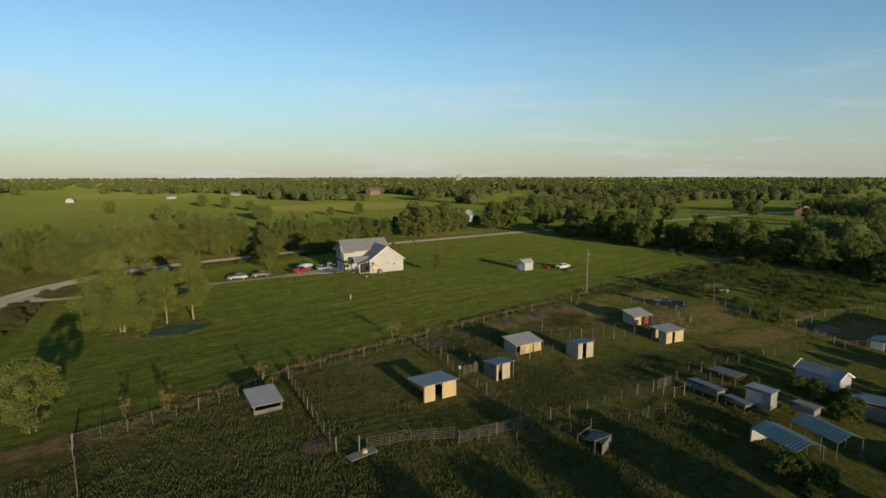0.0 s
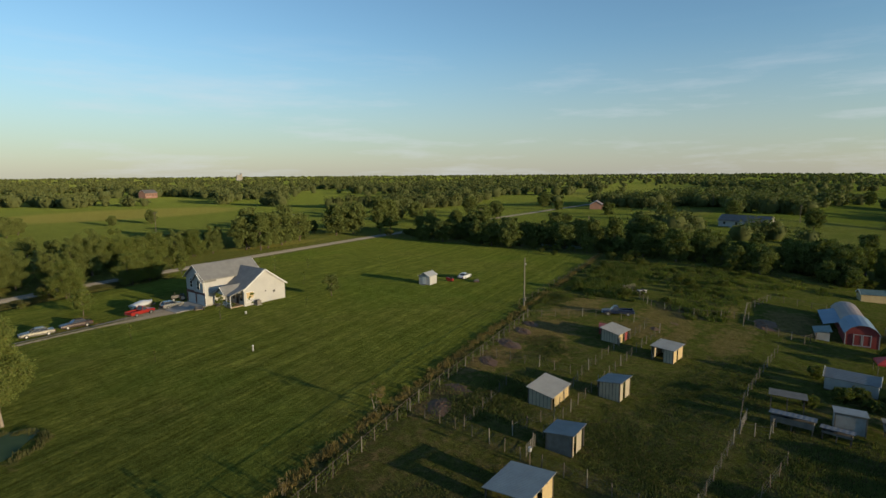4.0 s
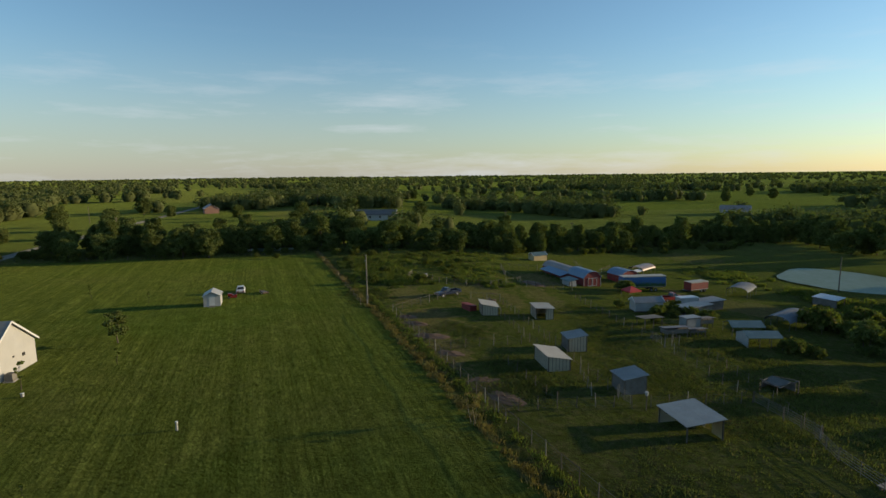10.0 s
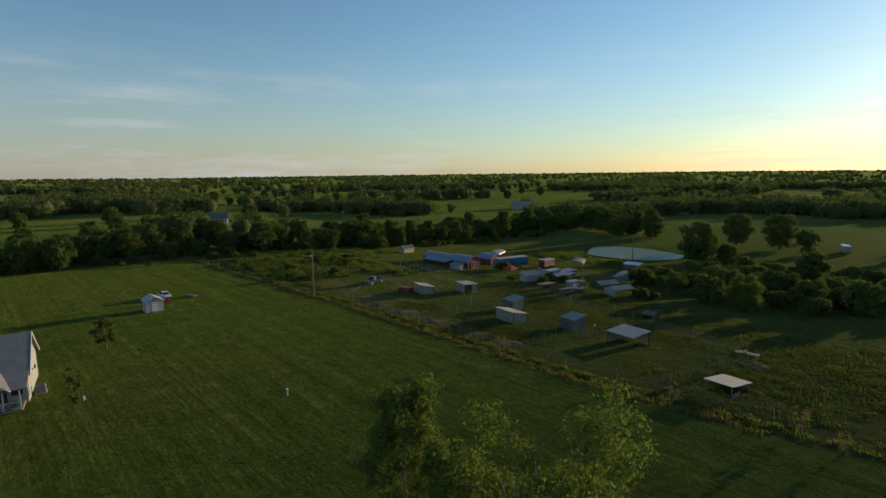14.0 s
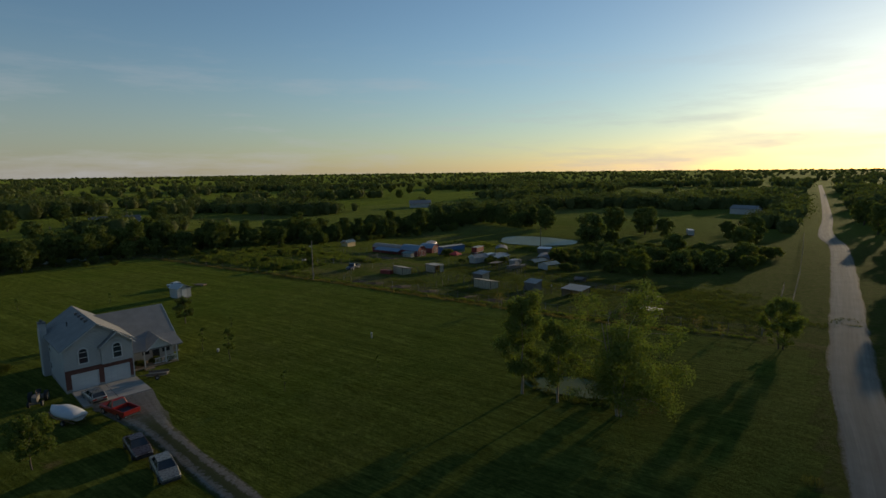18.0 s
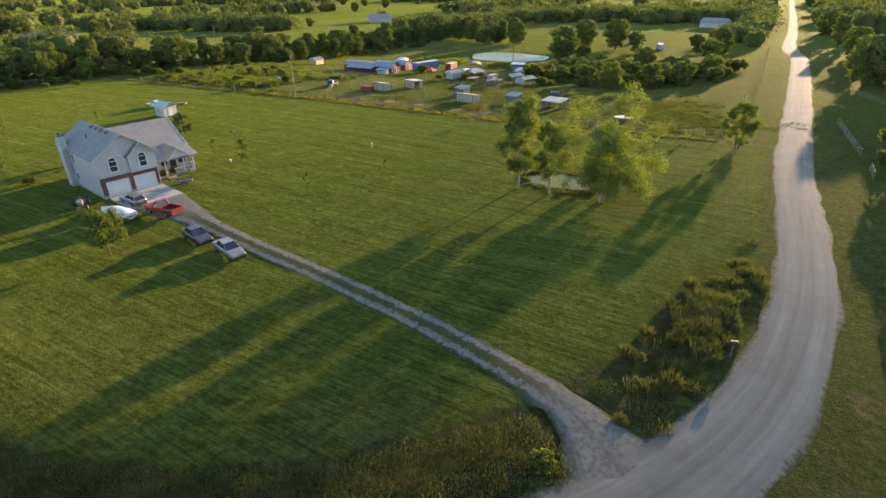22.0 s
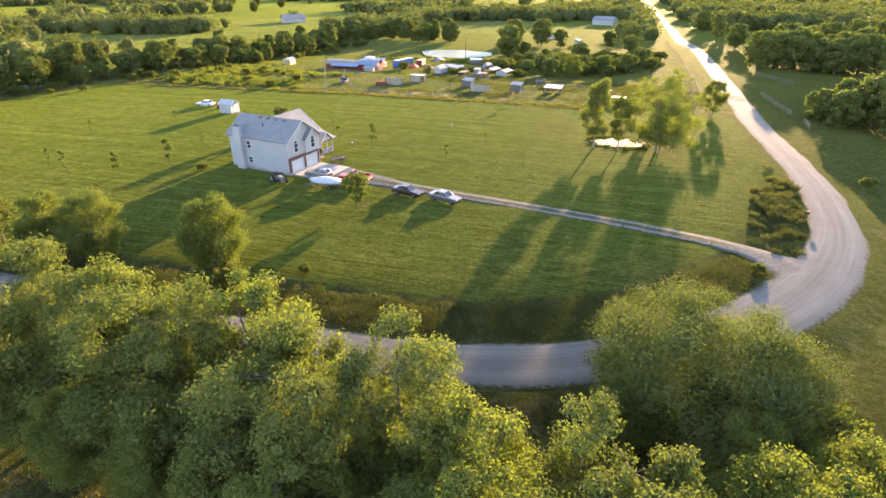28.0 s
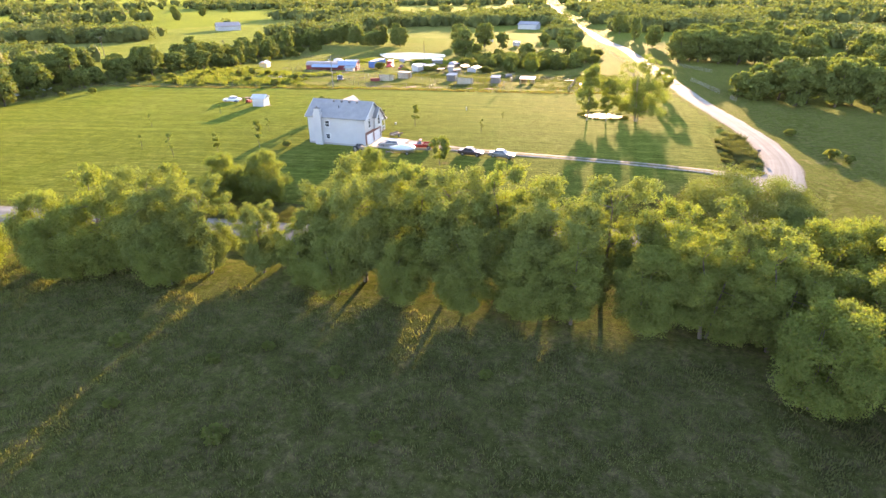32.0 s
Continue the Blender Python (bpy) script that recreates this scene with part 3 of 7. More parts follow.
class Solid:
    """Collects the corners and faces of one mesh."""

    def __init__(self):
        self.v, self.f = [], []

    def add(self, vs, fs):
        n = len(self.v)
        self.v += [tuple(p) for p in vs]
        self.f += [tuple(n + i for i in f) for f in fs]
        return self

    def box(self, x0, x1, y0, y1, z0, z1, m=None):
        vs = [Vector((x, y, z)) for z in (z0, z1) for y in (y0, y1) for x in (x0, x1)]
        if m is not None:
            vs = [m @ p for p in vs]
        return self.add(vs, [(0, 2, 3, 1), (4, 5, 7, 6), (0, 1, 5, 4), (2, 6, 7, 3), (0, 4, 6, 2), (1, 3, 7, 5)])

    def beam(self, a, b, w, h=None):
        """A straight bar from a to b."""
        a, b = Vector(a), Vector(b)
        d = b - a
        m = Matrix.Translation(a) @ d.to_track_quat("Z", "Y").to_matrix().to_4x4()
        h = h or w
        return self.box(-w / 2, w / 2, -h / 2, h / 2, 0, d.length, m)

    def tube(self, a, b, r0, r1=None, n=8, caps=True):
        a, b = Vector(a), Vector(b)
        r1 = r0 if r1 is None else r1
        m = (b - a).to_track_quat("Z", "Y").to_matrix()
        vs = [p + m @ Vector((r * math.cos(k * 2 * math.pi / n), r * math.sin(k * 2 * math.pi / n), 0)) for p, r in ((a, r0), (b, r1)) for k in range(n)]
        fs = [(k, (k + 1) % n, n + (k + 1) % n, n + k) for k in range(n)]
        if caps:
            fs += [tuple(reversed(range(n))), tuple(range(n, 2 * n))]
        return self.add(vs, fs)

    def slab(self, corners, thick):
        """A sheet through four or more corners, thick downwards."""
        n = len(corners)
        top = [Vector(c) for c in corners]
        low = [c - Vector((0, 0, thick)) for c in top]
        fs = [tuple(range(n)), tuple(reversed(range(n, 2 * n)))] + [(k, n + k, n + (k + 1) % n, (k + 1) % n) for k in range(n)]
        return self.add(top + low, fs)

    def line(self, points, r, n=4):
        """A thin rod that bends from point to point."""
        pts = [Vector(p) for p in points]
        rings = []
        for i, p in enumerate(pts):
            d = (pts[min(i + 1, len(pts) - 1)] - pts[max(i - 1, 0)]).to_track_quat("Z", "Y").to_matrix()
            rings.append([p + d @ Vector((r * math.cos(k * 2 * math.pi / n), r * math.sin(k * 2 * math.pi / n), 0)) for k in range(n)])
        return self.loft(rings)

    def gable(self, x0, x1, y0, y1, z0, zr, axis="x"):
        """A triangular prism: the wall piece under a gable."""
        if axis == "x":
            ym = (y0 + y1) / 2
            vs = [(x0, y0, z0), (x0, y1, z0), (x0, ym, zr), (x1, y0, z0), (x1, y1, z0), (x1, ym, zr)]
        else:
            xm = (x0 + x1) / 2
            vs = [(x1, y0, z0), (x0, y0, z0), (xm, y0, zr), (x1, y1, z0), (x0, y1, z0), (xm, y1, zr)]
        return self.add(vs, [(0, 2, 1), (3, 4, 5), (0, 1, 4, 3), (1, 2, 5, 4), (2, 0, 3, 5)])

    def loft(self, rings, caps=True):
        n = len(rings[0])
        vs = [p for r in rings for p in r]
        fs = [(i * n + k, i * n + (k + 1) % n, (i + 1) * n + (k + 1) % n, (i + 1) * n + k) for i in range(len(rings) - 1) for k in range(n)]
        if caps:
            fs += [tuple(reversed(range(n))), tuple((len(rings) - 1) * n + k for k in range(n))]
        return self.add(vs, fs)


def mesh_of(name, solid, mat, smooth=False):
    me = bpy.data.meshes.new(name)
    me.from_pydata(solid.v, [], solid.f)
    if mat is not None:
        me.materials.append(M[mat])
    if smooth:
        me.polygons.foreach_set("use_smooth", [True] * len(me.polygons))
    me.update()
    return me


def part(name, solid, mat, parent=None, label="", smooth=False):
    ob = new(name, solid if isinstance(solid, bpy.types.Mesh) else mesh_of(name, solid, mat, smooth))
    if parent is not None:
        ob.parent = parent
    if label:
        ob["label"] = label
    return ob


def thing(name, x, y, turn=0.0, label="", category="", group="", z=None, kind=""):
    ob = new(name)
    ob.empty_display_size = 0.3
    ob.matrix_basis = pose(x, y, hz(x, y) if z is None else z, 0, 0, turn)
    return tagged(ob, label, category, group, kind)


def arrays_mesh(name, verts, quads, mat, smooth=False):
    """A mesh of quads from numpy arrays."""
    me = bpy.data.meshes.new(name)
    nv, nf = len(verts), len(quads)
    k = quads.shape[1]
    me.vertices.add(nv)
    me.vertices.foreach_set("co", np.asarray(verts, np.float32).ravel())
    me.loops.add(nf * k)
    me.loops.foreach_set("vertex_index", np.asarray(quads, np.int32).ravel())
    me.polygons.add(nf)
    me.polygons.foreach_set("loop_start", np.arange(0, nf * k, k, dtype=np.int32))
    me.polygons.foreach_set("loop_total", np.full(nf, k, np.int32))
    if smooth:
        me.polygons.foreach_set("use_smooth", np.ones(nf, bool))
    me.materials.append(M[mat])
    me.update(calc_edges=True)
    me.validate()
    return me


def spline(points, step):
    """Points every step metres along a smooth curve through the given ones."""
    p = [Vector((*q, 0)) for q in points]
    p = [p[0] * 2 - p[1]] + p + [p[-1] * 2 - p[-2]]
    out = []
    for i in range(1, len(p) - 2):
        a, b, c, d = p[i - 1], p[i], p[i + 1], p[i + 2]
        n = max(1, int((c - b).length / step))
        for k in range(n):
            t = k / n
            out.append(0.5 * ((2 * b) + (c - a) * t + (2 * a - 5 * b + 4 * c - d) * t * t + (3 * b - a - 3 * c + d) * t ** 3))
    return out + [p[-2]]


ROAD = [(149, -900), (42, -298), (12.5, -115), (-0.2, -60), (-13.2, 20), (-21.3, 72), (-26.5, 97), (-29.2, 112), (-30.0, 124), (-29.4, 133),
        (-27.3, 141.5), (-24.4, 148.5), (-20.6, 155), (-14, 163), (-6, 169.6), (2, 173.8), (12, 177), (27.5, 180.6), (40, 183), (61, 186.3), (92, 191.3),
        (141, 197.5), (163, 199.5), (230, 204), (420, 214), (900, 240)]
DRIVE = [(40.3, 139.8), (34, 139.8), (20.4, 139.4), (6, 138.6), (-4, 138.4), (-12, 138.7), (-18.5, 139.4), (-22.6, 141.2), (-26.4, 143.6)]
road_line = spline(ROAD, 3.0)
road_np = np.array([(p.x, p.y) for p in road_line])
drive_line = spline(DRIVE, 1.2)
drive_np = np.array([(p.x, p.y) for p in drive_line])


def fence_y(x):
    """The boundary between the lawn and the pens."""
    return np.where(x < 26, 62.0 + (x + 9.3) * 0.275, np.where(x < 80, 71.7 + (x - 26) * 0.198, 82.4 + (x - 80) * 0.2))


def near_line(x, y, line):
    d = np.full(x.shape, 1e9)
    for px, py in line:
        d = np.minimum(d, (x - px) ** 2 + (y - py) ** 2)
    return np.sqrt(d)


# ---- ground ----
def axis_steps(lo, hi, fine, far):
    mid = list(np.arange(lo, hi + fine, fine))
    step, out_hi, out_lo = fine, [], []
    v = mid[-1]
    while v < far:
        step *= 1.16
        v += step
        out_hi.append(v)
    step, v = fine, mid[0]
    while v > -far:
        step *= 1.16
        v -= step
        out_lo.append(v)
    return np.array(out_lo[::-1] + mid + out_hi)


gx, gy = axis_steps(-70, 190, 1.5, 4700), axis_steps(-70, 260, 1.5, 4700)
GX, GY = np.meshgrid(gx, gy)
inside = (GX > -75) & (GX < 195) & (GY > -75) & (GY < 265)
bumps = np.sin(GX * 0.31 + 1.7 * np.sin(GY * 0.13)) * np.sin(GY * 0.27 + 1.3 * np.sin(GX * 0.17)) * 0.05
GZ = height(GX, GY) + bumps * inside
# a shallow ditch along the field side of the road and along the boundary fence
d_road = near_line(GX, GY, road_np[(road_np[:, 1] > -120) & (road_np[:, 0] < 260)])
ditch = np.exp(-((d_road - 7.5) / 2.2) ** 2) * sstep(92.0, 114.0, GY) * (GX < 60)
GZ -= 0.55 * ditch
fl = GY - fence_y(GX)
GZ -= 0.30 * np.exp(-((fl - 1.4) / 0.9) ** 2) * sstep(-8.0, 6.0, GX) * (GX < 150)
GZ -= 0.06 * (d_road < 4)
GZ -= 0.9 * np.exp(-(((GX - 105.5) / 16.0) ** 2 + ((GY + 40.0) / 15.0) ** 2) ** 2)
lawn_m = (fl > 3.2) & (GX < 158) & (d_road > 4.5)
south_of_road = (GX < 165) & (GY < np.interp(GX, road_np[road_np[:, 1] > 140][:, 0], road_np[road_np[:, 1] > 140][:, 1]))
east_of_road = GX > np.interp(GY, road_np[road_np[:, 1] < 141][:, 1], road_np[road_np[:, 1] < 141][:, 0])
lawn_m &= np.where(GY > 141, south_of_road, east_of_road)
lawn_m &= ~((ditch > 0.25) & (GY > 112))
pens = (fl < 0) & (GX > -8) & (GX < 95) & (GY > 44)
rng = np.random.RandomState(5)
dirt_v = np.zeros_like(GX)
for cx, cy, rx, ry, s in ((40, 72.5, 5, 2.6, 0.9), (56, 75.5, 9, 3.5, 0.85), (72, 76, 9, 5.5, 0.9), (64, 69, 10, 4, 0.5), (84, 64, 7, 8, 0.65), (92, 78, 14, 5, 0.75), (97, 62, 12, 6, 0.8),
                          (88, 50, 14, 4, 0.72), (104, 44, 10, 5, 0.7), (66, 34, 8, 6, 0.5), (80, 8, 9, 7, 0.85), (72, 1, 10, 3.5, 0.8), (25, 70, 6, 2, 0.5), (88, 18, 6, 6, 0.7),
                          (112, 44, 7, 5, 0.8), (150, -25, 22, 14, 0.6), (96, 15.5, 7, 2.2, 0.95), (88, 9, 7, 2.4, 0.95), (80, 3, 7, 2.4, 0.95), (72, -4, 7, 2.4, 0.9), (86, 57, 10, 2.0, 0.8), (108, 54, 12, 2.0, 0.75), (-1, 63.6, 9, 0.9, 0.9), (-10, 61.6, 8, 1.1, 0.98), (-17, 61.2, 6, 1.1, 0.95), (5, 96, 9, 6, 0.35), (-4, 99, 5, 4, 0.6), (29, 149, 2, 1.5, 0.6), (-36, 60, 7, 1.3, 0.8), (-36, 126, 9, 2.0, 0.6), (26, 141, 9, 2.2, 0.55)):
    dirt_v = np.maximum(dirt_v, s * np.exp(-(((GX - cx) / rx) ** 2 + ((GY - cy) / ry) ** 2) * 0.7))
dry_v = 0.85 * np.exp(-((fl - 2.6) / 0.75) ** 2) * (GX > 14) * (GX < 165)
dry_v = np.maximum(dry_v, 0.5 * ditch * (GY > 140))
dry_v = np.maximum(dry_v, 0.5 * np.exp(-((GX - 160) / 3.0) ** 2) * (GY > 100) * (GY < 200))
dry_v = np.maximum(dry_v, 0.30 * (GY > 196) * (GY < 262) * (GX > -60) * (GX < 80))
dry_v = np.maximum(dry_v, 0.75 * np.exp(-(((GX - 360) / 60) ** 2 + ((GY - 130) / 26) ** 2) ** 2))
dry_v = np.maximum(dry_v, 0.55 * np.exp(-(((GX - 590) / 110) ** 2 + ((GY - 232) / 46) ** 2) ** 2))
dry_v = np.maximum(dry_v, 0.85 * np.exp(-(((GX - 150) / 95) ** 2 + ((GY - 440) / 62) ** 2) ** 2))
dry_v = np.maximum(dry_v, 0.6 * np.exp(-(((GX - 118) / 30) ** 2 + ((GY - 211) / 8) ** 2) ** 2))
dist0 = np.hypot(GX - 40, GY - 90)
far_v = sstep(150.0, 230.0, dist0)
zone = np.stack([lawn_m * 1.0, dirt_v, dry_v, far_v], -1).reshape(-1, 4).astype(np.float32)
ny, nx = GX.shape
idx = np.arange(nx * ny).reshape(ny, nx)
quads = np.stack([idx[:-1, :-1], idx[:-1, 1:], idx[1:, 1:], idx[1:, :-1]], -1).reshape(-1, 4)
ground_me = arrays_mesh("ground", np.stack([GX, GY, GZ], -1).reshape(-1, 3), quads, "ground", True)
attr = ground_me.attributes.new("zone", "FLOAT_COLOR", "POINT")
attr.data.foreach_set("color", zone.ravel())
near_np = np.array([(p.x, p.y) for p in spline(ROAD[5:22], 0.8)])
side = np.zeros((nx * ny, 4), np.float32)
close = ((GX > -45) & (GX < 100) & (GY > 100) & (GY < 215)).ravel()
side[close, 0] = near_line(GX.ravel()[close], GY.ravel()[close], near_np) / 100
side[close, 1] = (sstep(27.0, 20.0, side[close, 0] * 100) * sstep(142.0, 148.0, GY.ravel()[close]))
attr = ground_me.attributes.new("road_side", "FLOAT_COLOR", "POINT")
attr.data.foreach_set("color", side.ravel())
tagged(new("ground", ground_me), "mown lawn, weedy pens and rough pasture on gently falling land", "ground", kind="structure")


def ribbon(name, line, widths, mat, lift, label, category, jag=0.25, seed=1, bare=None):
    """A strip of loose stone along a line, slightly crowned, with uneven edges."""
    r = random.Random(seed)
    cols = [-1, -0.8, -0.5, -0.2, 0.0, 0.2, 0.5, 0.8, 1]
    vs, across, worn = [], [], []
    for i, p in enumerate(line):
        d = (line[min(i + 1, len(line) - 1)] - line[max(i - 1, 0)]).normalized()
        side = Vector((-d.y, d.x, 0))
        w = widths(i / (len(line) - 1), p) / 2
        e0, e1 = r.uniform(-jag, jag), r.uniform(-jag, jag)
        for c in cols:
            q = p + side * (c * w + (e0 if c == -1 else e1 if c == 1 else 0))
            vs.append((q.x, q.y, hz(q.x, q.y) + lift + 0.10 * (1 - c * c) - (0.10 if abs(c) == 1 else 0)))
            across.append(c)
            worn.append(bare(p) if bare else 0.0)
    n = len(cols)
    qs = np.array([(i * n + k, i * n + k + 1, (i + 1) * n + k + 1, (i + 1) * n + k) for i in range(len(line) - 1) for k in range(n - 1)])
    me = arrays_mesh(name, np.array(vs), qs, mat, True)
    a = me.attributes.new("across", "FLOAT", "POINT")
    a.data.foreach_set("value", np.array(across, np.float32))
    a = me.attributes.new("bare", "FLOAT", "POINT")
    a.data.foreach_set("value", np.array(worn, np.float32))
    return tagged(new(name, me), label, category, kind="structure")


ribbon("road", road_line, lambda k, p: 5.7 + 1.7 * math.exp(-((p.x + 24) ** 2 + (p.y - 148) ** 2) / 300), "gravel", 0.02, "pale crushed-stone country road with wheel tracks, bending round the lawn", "road")
ribbon("driveway", drive_line, lambda k, p: 3.3 + 4.5 * max(0, (p.x - 28) / 12) * (p.x > 28) + 5.0 * max(0, (-20.5 - p.x) / 5), "drive", -0.012, "two-track crushed-stone driveway with grass along its middle", "driveway", 0.35, 2, lambda p: min(1.0, max(0.0, (-15.5 - p.x) / 4, (p.x - 30) / 5)))

apron = Solid()
for i in range(2):
    for j in range(2):
        apron.slab([(40.2 + i * 3.05, 136.7 + j * 3.6, hz(43, 140) + 0.14), (43.2 + i * 3.05, 136.7 + j * 3.6, hz(43, 140) + 0.14), (43.2 + i * 3.05, 140.25 + j * 3.6, hz(43, 140) + 0.14), (40.2 + i * 3.05, 140.25 + j * 3.6, hz(43, 140) + 0.14)], 0.3)
tagged(part("concrete_apron", apron, "concrete"), "pale concrete slab in front of the garage doors", "pavement", kind="structure")


def pond(name, cx, cy, rx, ry, turn, mat, z, label, seed):
    r = random.Random(seed)
    ph = [r.uniform(0, 6.28) for _ in range(4)]
    vs = [(cx, cy, z)]
    for k in range(48):
        a = k * 2 * math.pi / 48
        q = 1 + 0.10 * math.sin(2 * a + ph[0]) + 0.07 * math.sin(3 * a + ph[1]) + 0.04 * math.sin(5 * a + ph[2])
        u, v = rx * q * math.cos(a), ry * q * math.sin(a)
        c, s = math.cos(radians(turn)), math.sin(radians(turn))
        vs.append((cx + c * u - s * v, cy + s * u + c * v, z))
    so = Solid().add(vs, [(0, 1 + k, 1 + (k + 1) % 48) for k in range(48)])
    return tagged(part(name, so, mat), label, "pond", kind="structure")


pond("pond", 105.5, -40, 16.5, 15.5, 0, "water", -4.40, "pale still farm pond with grassy banks", 3)
pond("small_pond", 3.2, 99.9, 5.2, 3.3, 25, "algae", hz(2, 100) + 0.10, "small green pond under the trees", 4)


# ---- house ----
def arched_window(parent, y, z, w, h, x, arch):
    """A white-framed sash window in a wall that faces -x."""
    win = part("window", Solid().box(x - 0.03, x + 0.05, y - w / 2, y + w / 2, z, z + h), "glass", parent, "dark sash window with a white frame" + (" and an arched top" if arch else ""))
    fr = Solid()
    for a, b, c, d in ((-w / 2 - 0.12, -w / 2, 0, h), (w / 2, w / 2 + 0.12, 0, h), (-w / 2 - 0.12, w / 2 + 0.12, -0.12, 0), (-w / 2, w / 2, h * 0.48, h * 0.53)):
        fr.box(x - 0.09, x + 0.02, y + a, y + b, z + c, z + d)
    if arch:
        pane = Solid()
        ring = [(x - 0.03, y + w / 2 * math.cos(k * math.pi / 10), z + h + w / 2 * math.sin(k * math.pi / 10)) for k in range(11)]
        pane.add(ring + [(x - 0.03, y, z + h)], [(11, k + 1, k) for k in range(10)])
        part("pane", pane, "glass", win)
        for k in range(10):
            a0, a1 = k * math.pi / 10, (k + 1) * math.pi / 10
            r0, r1 = w / 2, w / 2 + 0.13
            q = [(y + r * math.cos(a), z + h + r * math.sin(a)) for r, a in ((r0, a0), (r1, a0), (r1, a1), (r0, a1))]
            fr.add([(xx, u, v) for xx in (x - 0.09, x + 0.02) for u, v in q], [(0, 1, 2, 3), (7, 6, 5, 4), (0, 4, 5, 1), (1, 5, 6, 2), (2, 6, 7, 3), (3, 7, 4, 0)])
        fr.box(x - 0.08, x + 0.02, y - w / 2, y + w / 2, z + h - 0.03, z + h + 0.03)
    else:
        fr.box(x - 0.09, x + 0.02, y - w / 2 - 0.12, y + w / 2 + 0.12, z + h, z + h + 0.12)
    part("frame", fr, "trim", win)
    return win


def roof_pair(parent, name, axis, a0, a1, b0, b1, ze, zr, over=0.4, th=0.16, mat="shingle"):
    """Two roof planes over a gable; axis is the way the ridge runs, a its length, b the span."""
    bm_, k = (b0 + b1) / 2, (zr - ze) / ((b1 - b0) / 2)
    for s in (0, 1):
        be = b0 - over if s == 0 else b1 + over
        z = ze - k * over
        if axis == "x":
            c = [(a0, be, z), (a1, be, z), (a1, bm_, zr), (a0, bm_, zr)]
        else:
            c = [(be, a0, z), (be, a1, z), (bm_, a1, zr), (bm_, a0, zr)]
        c = [Vector(p) + Vector((0, 0, th + 0.02)) for p in c]
        if (s == 1) == (axis == "x"):
            c = c[::-1]
        part(name, Solid().slab(c, th), mat, parent)
    for a in (a0, a1):
        fas = Solid()
        for be, z in ((b0 - over, ze - k * over), (b1 + over, ze - k * over)):
            p, q = ((a, be, z + 0.06), (a, bm_, zr + 0.06)) if axis == "x" else ((be, a, z + 0.06), (bm_, a, zr + 0.06))
            fas.beam(p, q, 0.05, 0.24) if axis == "y" else fas.beam(p, q, 0.24, 0.05)
        part("rake_board", fas, "trim", parent, "white rake boards")


HX, HY, HZ = 46.4, 136.9, 0.72
house = thing("house", HX, HY, 0, "white two-storey house with grey shingle roofs and double garage", "house", z=HZ)
L, W, EV, RG = 12.4, 7.4, 5.45, 7.95
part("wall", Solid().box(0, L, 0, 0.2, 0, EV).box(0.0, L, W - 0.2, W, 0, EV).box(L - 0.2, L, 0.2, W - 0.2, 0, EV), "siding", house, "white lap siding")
front = Solid()
g1, g2 = (3.95, 6.75), (0.45, 3.25)
front.box(0, 0.2, 0.2, W - 0.2, 2.7, EV).box(0, 0.2, 0.2, g2[0], 0, 2.7).box(0, 0.2, g2[1], g1[0], 0, 2.7).box(0, 0.2, g1[1], W - 0.2, 0, 2.7).box(0, 0.2, g2[0], g2[1], 2.1, 2.7).box(0, 0.2, g1[0], g1[1], 2.1, 2.7)
part("front_wall", front, "siding", house)
part("gable_wall", Solid().gable(0, 0.2, 0, W, EV, RG), "siding", house)
part("gable_wall", Solid().gable(L - 0.2, L, 0, W, EV, RG), "siding", house)
brick = Solid()
brick.box(-0.09, -0.002, 0.0, g2[0] - 0.06, 0.35, 2.72).box(-0.09, -0.002, g2[1] + 0.06, g1[0] - 0.06, 0.35, 2.72).box(-0.09, -0.002, g1[1] + 0.06, W, 0.35, 2.72)
brick.box(-0.09, -0.002, g2[0] - 0.06, g2[1] + 0.06, 2.16, 2.72).box(-0.09, -0.002, g1[0] - 0.06, g1[1] + 0.06, 2.16, 2.72)
part("brick_band", brick, "brickband", house, "brown brick facing round the garage doors")
part("foundation", Solid().box(-0.07, 0, -0.02, g2[0] - 0.06, -0.4, 0.35).box(-0.07, 0, g2[1] + 0.06, g1[0] - 0.06, -0.4, 0.35).box(-0.07, 0, g1[1] + 0.06, W + 0.02, -0.4, 0.35).box(-0.02, L, -0.03, -0.002, -0.4, 0.3).box(-0.02, L, W + 0.002, W + 0.03, -0.4, 0.3), "concrete", house)
for y0, y1 in (g1, g2):
    gd = part("garage_door", Solid().box(0.05, 0.10, y0, y1, -0.02, 2.1), "door", house, "white panelled garage door")
    for r in range(4):
        for c in range(4):
            w = (y1 - y0) / 4
            part("panel", Solid().box(0.03, 0.052, y0 + c * w + 0.07, y0 + (c + 1) * w - 0.07, r * 0.525 + 0.07, (r + 1) * 0.525 - 0.09), "trim", gd)
    part("door_frame", Solid().box(-0.1, 0.06, y0 - 0.06, y0, 0, 2.16).box(-0.1, 0.06, y1, y1 + 0.06, 0, 2.16).box(-0.1, 0.06, y0, y1, 2.1, 2.16), "trim", gd)
